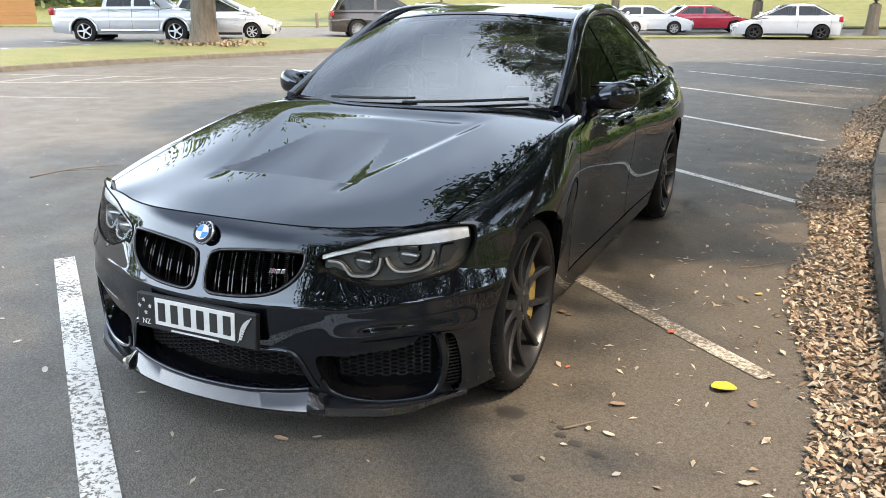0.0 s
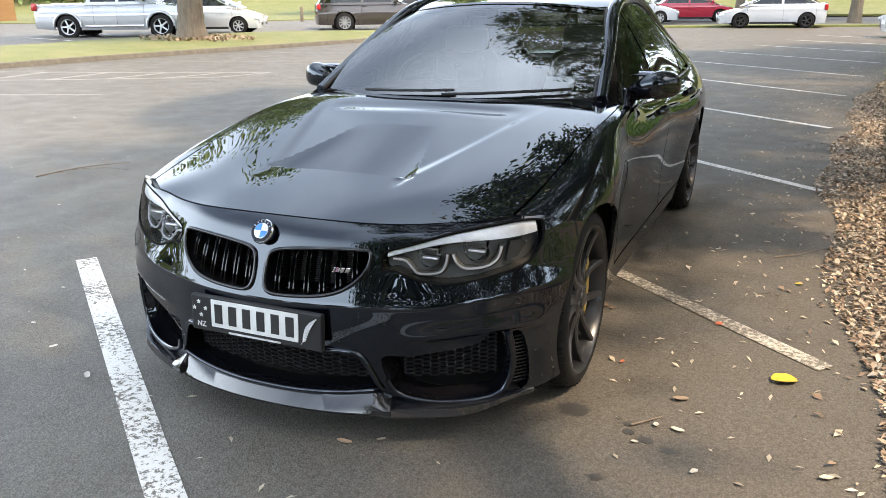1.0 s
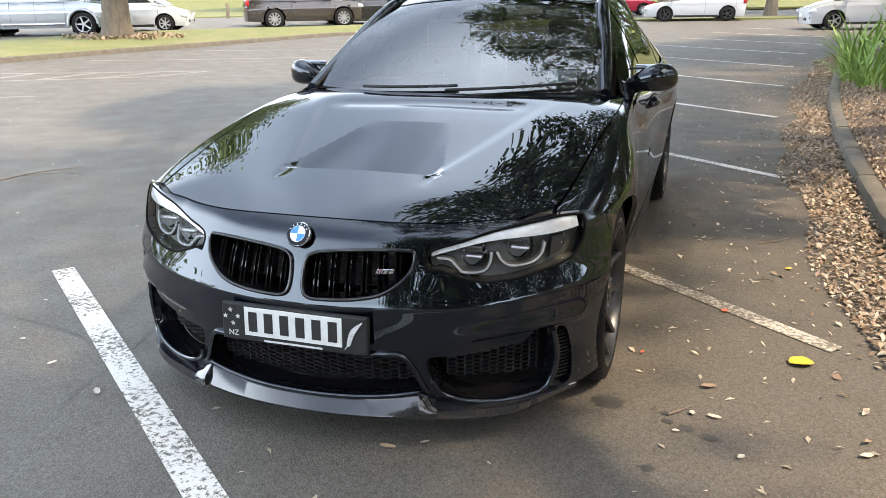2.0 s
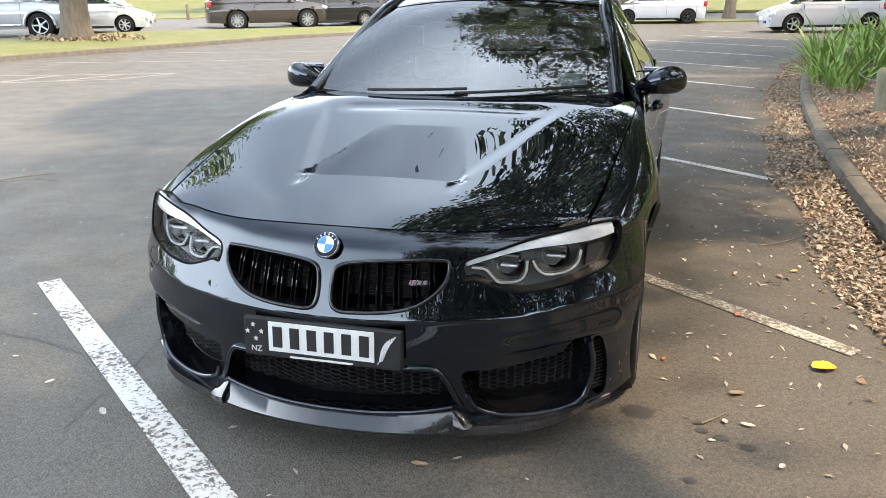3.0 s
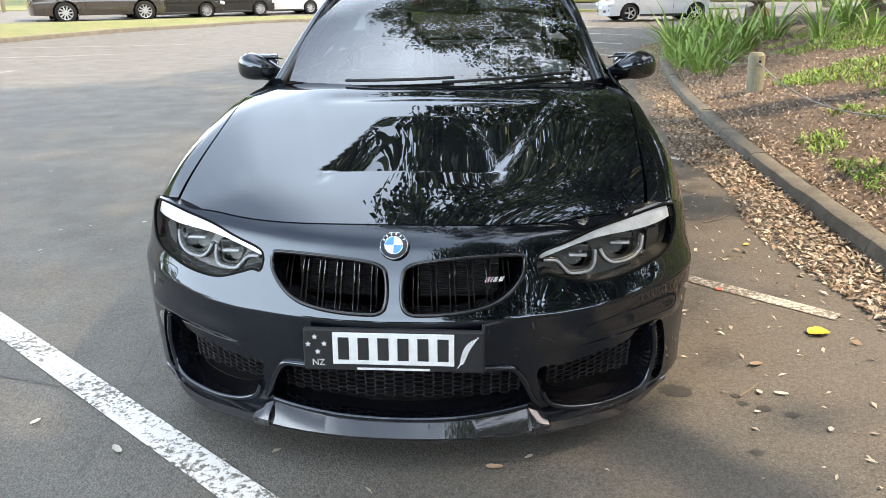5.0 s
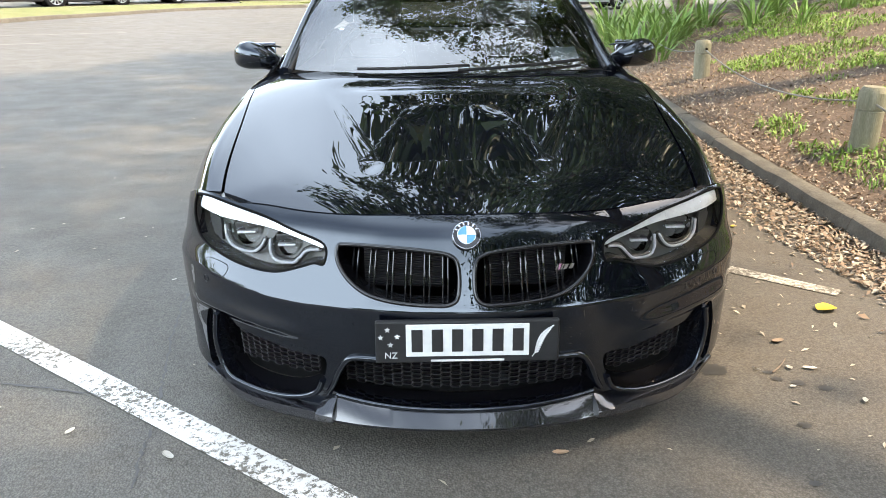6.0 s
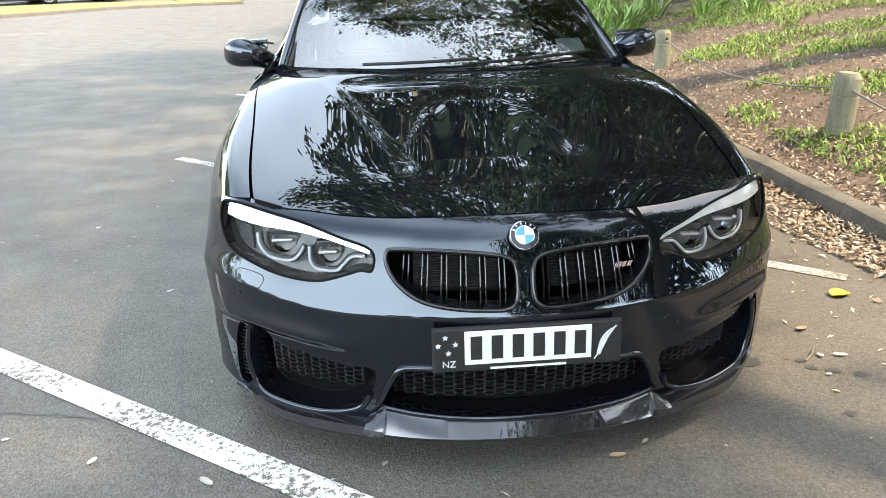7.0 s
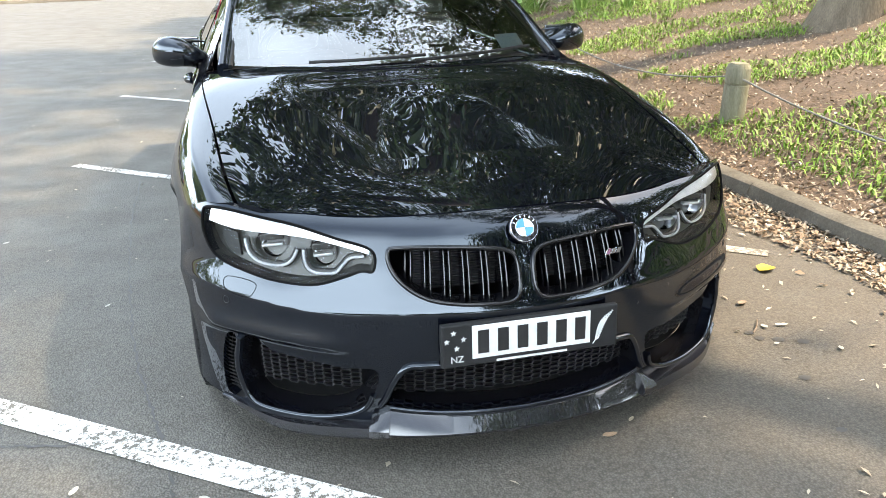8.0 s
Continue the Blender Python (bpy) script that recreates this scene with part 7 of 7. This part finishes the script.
    def roof_fn(a, x):
        a, x = np.asarray(a, float), np.asarray(x, float)
        y = pane(x, np.full(len(x), zr - 0.02), 1)[:, 1]
        q = (x - t0) / (t1 - t0)
        return np.stack([x, a * (y + 0.005), zr - 0.02 + 0.05 * (1 - np.abs(a) ** 2.5) * np.sin(np.pi * np.clip(0.15 + 0.7 * q, 0, 1))], -1)
    part("roof", panel(roof_fn, [(-1, t0 - 0.06), (1, t0 - 0.06), (1, t1 + 0.06), (-1, t1 + 0.06)], (), 0.25, 0.2, thick=0.03, flip=True), paint, root)
    part("cabin_trim", boxm(((b0 + b1) / 2, 0, belt_ - 0.1), (abs(b1 - b0) - 0.3, W * 0.78, 0.2), None, 0.05), M_CABIN, root)
    for x in (mid + 0.15, b0 + 0.75):
        for sd in (1, -1):
            part("seat_back", boxm((x, sd * W * 0.2, belt_ + 0.1), (0.14, W * 0.26, 0.5), None, 0.05), M_CABIN, root)
    tm = far_wheel(r, 0.22, rim, spokes)
    for x in (0.0, -wb):
        for sd in (1, -1):
            wr = new("wheel")
            wr.parent = root
            wr.matrix_basis = pose(x, sd * (hw - 0.125), r, 0, 0, 0 if sd > 0 else 180)
            for me, nm in zip(tm, ("tyre", "rim", "hub", "brake_drum")):
                o = new(nm, me)
                o.parent = wr
            # solid near-black block, the shade inside the arch painted into it
            part("wheel_well", boxm((x, sd * (hw - 0.30), r + 0.06), (2 * ar - 0.02, 0.25, 1.7 * r), None, 0.05), M_DARK, root)
    if ute:
        part("side_step", tube(bmesh.new(), [(-0.55, -hw + 0.0, clear + 0.06), (-wb + 0.6, -hw + 0.0, clear + 0.06)], 0.035, 10), M_CHROME, root, smooth=50)
        for sd in (1, -1):
            for x in (0.0, -wb):
                pts = [(x + ar * 1.04 * math.cos(a), sd * (float(half(x)) + 0.012), r + ar * 1.04 * math.sin(a)) for a in np.linspace(0, math.pi, 18)]
                part("arch_flare", tube(bmesh.new(), pts, 0.045, 8), paint, root, smooth=60)
    return root


M_LENSF = material("pale_lamp_lens", (0.5, 0.52, 0.54), 0.12, second=(0.4, 0.41, 0.43), scale=20)


def heading(dx, dy):
    return math.degrees(math.atan2(dy, dx))


def place_from_side(wx, wy, turn, W):
    """Origin for a car whose right-hand front wheel (seen from the camera's side) touches the ground at wx, wy."""
    n = Vector((math.sin(radians(turn)), -math.cos(radians(turn))))
    return (wx - n.x * (W / 2 - 0.02), wy - n.y * (W / 2 - 0.02))


SEDAN = lambda L, f: [(f - L, 0.86), (f - L + 0.35, 0.98), (f - L + 1.0, 0.98), (f - L + 2.2, 0.93), (f - 1.35, 0.95), (f - 0.6, 0.83), (f - 0.1, 0.68), (f, 0.64)]
HATCH = lambda L, f: [(f - L, 0.95), (f - L + 0.3, 1.0), (f - L + 1.6, 0.98), (f - 1.25, 0.98), (f - 0.55, 0.86), (f - 0.1, 0.70), (f, 0.66)]


def put(name, label, paint, wheel_at, turn, W, **k):
    x, y = place_from_side(*wheel_at, turn, W)
    return parked_car(name, label, paint, (x, y, float(rise(wheel_at[0])) + 0.0), turn, W=W, **k)


D1 = heading(2.54, 1.16)
put("pickup_truck", "silver double-cab pickup truck with chrome side step parked beyond the lawn", PAINTS["silver"], (-18.15, 19.1), D1, 1.92, L=5.2, wb=3.09, front=0.9, clear=0.34, r=0.38,
    top=[(-4.3, 1.08), (-3.6, 1.12), (-2.6, 1.12), (-1.2, 1.13), (-0.5, 1.12), (0.4, 1.05), (0.8, 0.98), (0.9, 0.95)], belt_=1.14, house=(-2.45, -2.25, -1.15, -0.42, 1.78), rim=M_ALLOY, spokes=5, ute=True)
put("hatchback", "silver compact hatchback parked beside the pickup", PAINTS["pale"], (-17.45, 22.25), D1, 1.7, L=3.9, wb=2.5, front=0.78, clear=0.2, r=0.3,
    top=[(-3.12, 0.95), (-2.7, 1.0), (-1.5, 0.98), (-0.6, 0.95), (0.1, 0.83), (0.6, 0.68), (0.78, 0.62)], belt_=0.97, house=(-2.95, -2.6, -1.3, -0.1, 1.5), rim=M_ALLOY, spokes=7)
D2 = heading(2.17, 1.55)
put("off_roader", "dark brown off-road wagon with multi-spoke wheels parked beyond the lawn", PAINTS["brown"], (-13.5, 28.6), D2, 1.82, L=4.8, wb=2.8, front=0.85, clear=0.3, r=0.38,
    top=[(-3.95, 1.1), (-3.5, 1.12), (-2.2, 1.1), (-0.8, 1.12), (0.2, 1.05), (0.7, 0.95), (0.85, 0.9)], belt_=1.12, house=(-3.75, -3.3, -1.4, -0.45, 1.75), rim=M_ALLOY, spokes=10)
for wx, wy, col, lab in ((-12.3, 31.9, "black", "black hatchback parked in the far row"), (-10.9, 34.9, "black", "black hatchback parked in the far row"), (-9.2, 37.6, "pale", "pale silver hatchback parked in the far row"), (-7.3, 40.2, "white", "white hatchback parked in the far row")):
    put("hatchback", lab, PAINTS[col], (wx, wy), D2, 1.75, L=4.2, wb=2.58, front=0.82, clear=0.2, r=0.315, top=HATCH(4.2, 0.82), belt_=0.98, house=(-3.2, -2.7, -1.35, -0.25, 1.46), rim=M_ALLOY, spokes=9)
# cars across the far end
put("sedan", "white sedan parked on the far side of the grass strip", PAINTS["white"], (-5.5, 41.2), 12, 1.8, L=4.7, wb=2.75, front=0.95, clear=0.2, r=0.32, top=SEDAN(4.7, 0.95), belt_=0.98, house=(-3.2, -2.5, -1.25, -0.2, 1.45), rim=M_ALLOY, spokes=7)
put("sedan", "red sedan parked on the far side of the grass strip", PAINTS["red"], (-3.0, 45.6), 14, 1.8, L=4.7, wb=2.75, front=0.95, clear=0.2, r=0.32, top=SEDAN(4.7, 0.95), belt_=0.98, house=(-3.2, -2.5, -1.25, -0.2, 1.45), rim=M_ALLOY, spokes=7)
put("sedan", "white sedan parked in the last row of cars", PAINTS["white"], (-4.6, 51.5), 14, 1.8, L=4.7, wb=2.75, front=0.95, clear=0.2, r=0.32, top=SEDAN(4.7, 0.95), belt_=0.98, house=(-3.2, -2.5, -1.25, -0.2, 1.45), rim=M_ALLOY, spokes=7)
put("sedan", "white sedan parked in the last row of cars", PAINTS["white"], (1.6, 50.5), 14, 1.8, L=4.7, wb=2.75, front=0.95, clear=0.2, r=0.32, top=SEDAN(4.7, 0.95), belt_=0.98, house=(-3.2, -2.5, -1.25, -0.2, 1.45), rim=M_ALLOY, spokes=7)


def put_left(name, label, paint, wheel_at, turn, W, **k):
    """A car that faces the other way, its left flank to the camera."""
    n = Vector((-math.sin(radians(turn)), math.cos(radians(turn))))
    return parked_car(name, label, paint, (wheel_at[0] - n.x * (W / 2 - 0.02), wheel_at[1] - n.y * (W / 2 - 0.02), 0.0), turn, W=W, **k)


put_left("liftback", "white liftback with black steel wheels parked along the road edge", PAINTS["white"], (-1.22, 36.2), 190, 1.75, L=4.46, wb=2.7, front=0.9, clear=0.2, r=0.315,
         top=[(-3.56, 1.02), (-3.1, 1.05), (-1.9, 1.0), (-0.8, 0.95), (0.1, 0.82), (0.7, 0.68), (0.9, 0.62)], belt_=0.98, house=(-3.3, -2.3, -1.35, -0.15, 1.49), rim=M_BLACKRIM, spokes=5)
put_left("hatchback", "white hatchback parked at the end of the bays behind the plants", PAINTS["white"], (4.75, 27.8), 192, 1.7, L=3.9, wb=2.5, front=0.8, clear=0.2, r=0.31, top=HATCH(3.9, 0.8), belt_=0.98, house=(-3.0, -2.6, -1.3, -0.2, 1.5), rim=M_ALLOY, spokes=5)

# far grass strip and field
def lawn_patch(pts, label, z0=0.06, step=2.0, hill=0.0):
    ol = np.array(pts, float)
    me = panel(lambda x, y: np.stack([x, y, rise(x) + z0 + hill * step01(52, 82, y) * (1 + 0.25 * np.sin(0.11 * x) + 0.1 * np.sin(0.3 * y))], -1), ol, (), step, thick=0.12)
    return tagged(part("lawn", me, M_GRASSG), label, "lawn", kind="structure")


lawn_patch([(-8, 34.6), (-2.6, 36.9), (3.5, 38.4), (12, 40.5), (12, 42.2), (3.5, 40.4), (-3.0, 38.9), (-8.6, 36.6)], "mown grass strip along the road", 0.07, 1.5)
lawn_patch([(-120, 40), (-48, 30), (-30, 33), (-20, 43), (-8, 55), (12, 56), (40, 48), (120, 40), (160, 200), (-160, 200)], "wide sunlit park lawn rising to a grassy slope", 0.05, 6, 3.2)

# timber hall at the lawn's far end
hall = thing("timber_hall", "low hall clad in orange-brown stained weatherboards", "building", at=(-46.0, 34.5, 0.3), turn=heading(2.0, 2.6))
for i in range(14):
    part("weatherboard", boxm((-6.5, -0.04, 0.10 + 0.2 * i), (15.0, 0.05, 0.19), Euler((radians(6), 0, 0)).to_matrix(), 0.004, 1), M_TIMBER, hall)
part("wall", boxm((-6.5, 3.0, 1.45), (14.9, 5.9, 2.9)), M_TIMBER, hall)
part("roof", boxm((-6.5, 3.0, 3.05), (15.8, 7.0, 0.2), None, 0.03), M_ROOF, hall)
# lawn bollards
bl = thing("lawn_bollard", "short dark timber bollard on the sunlit lawn", "post", "lawn bollards", at=(-26.0, 33.5, 0.3))
bm = lathe([(0, 0.09), (0.75, 0.085), (0.8, 0.06), (0.802, 0.003)], 10, "z")
part("post_shaft", bm, M_BARK, bl, smooth=40)
for k in range(1, 6):
    copy_thing(bl, pose(-26.0 + 2.3 * k, 33.5 + 2.2 * k, 0.28))
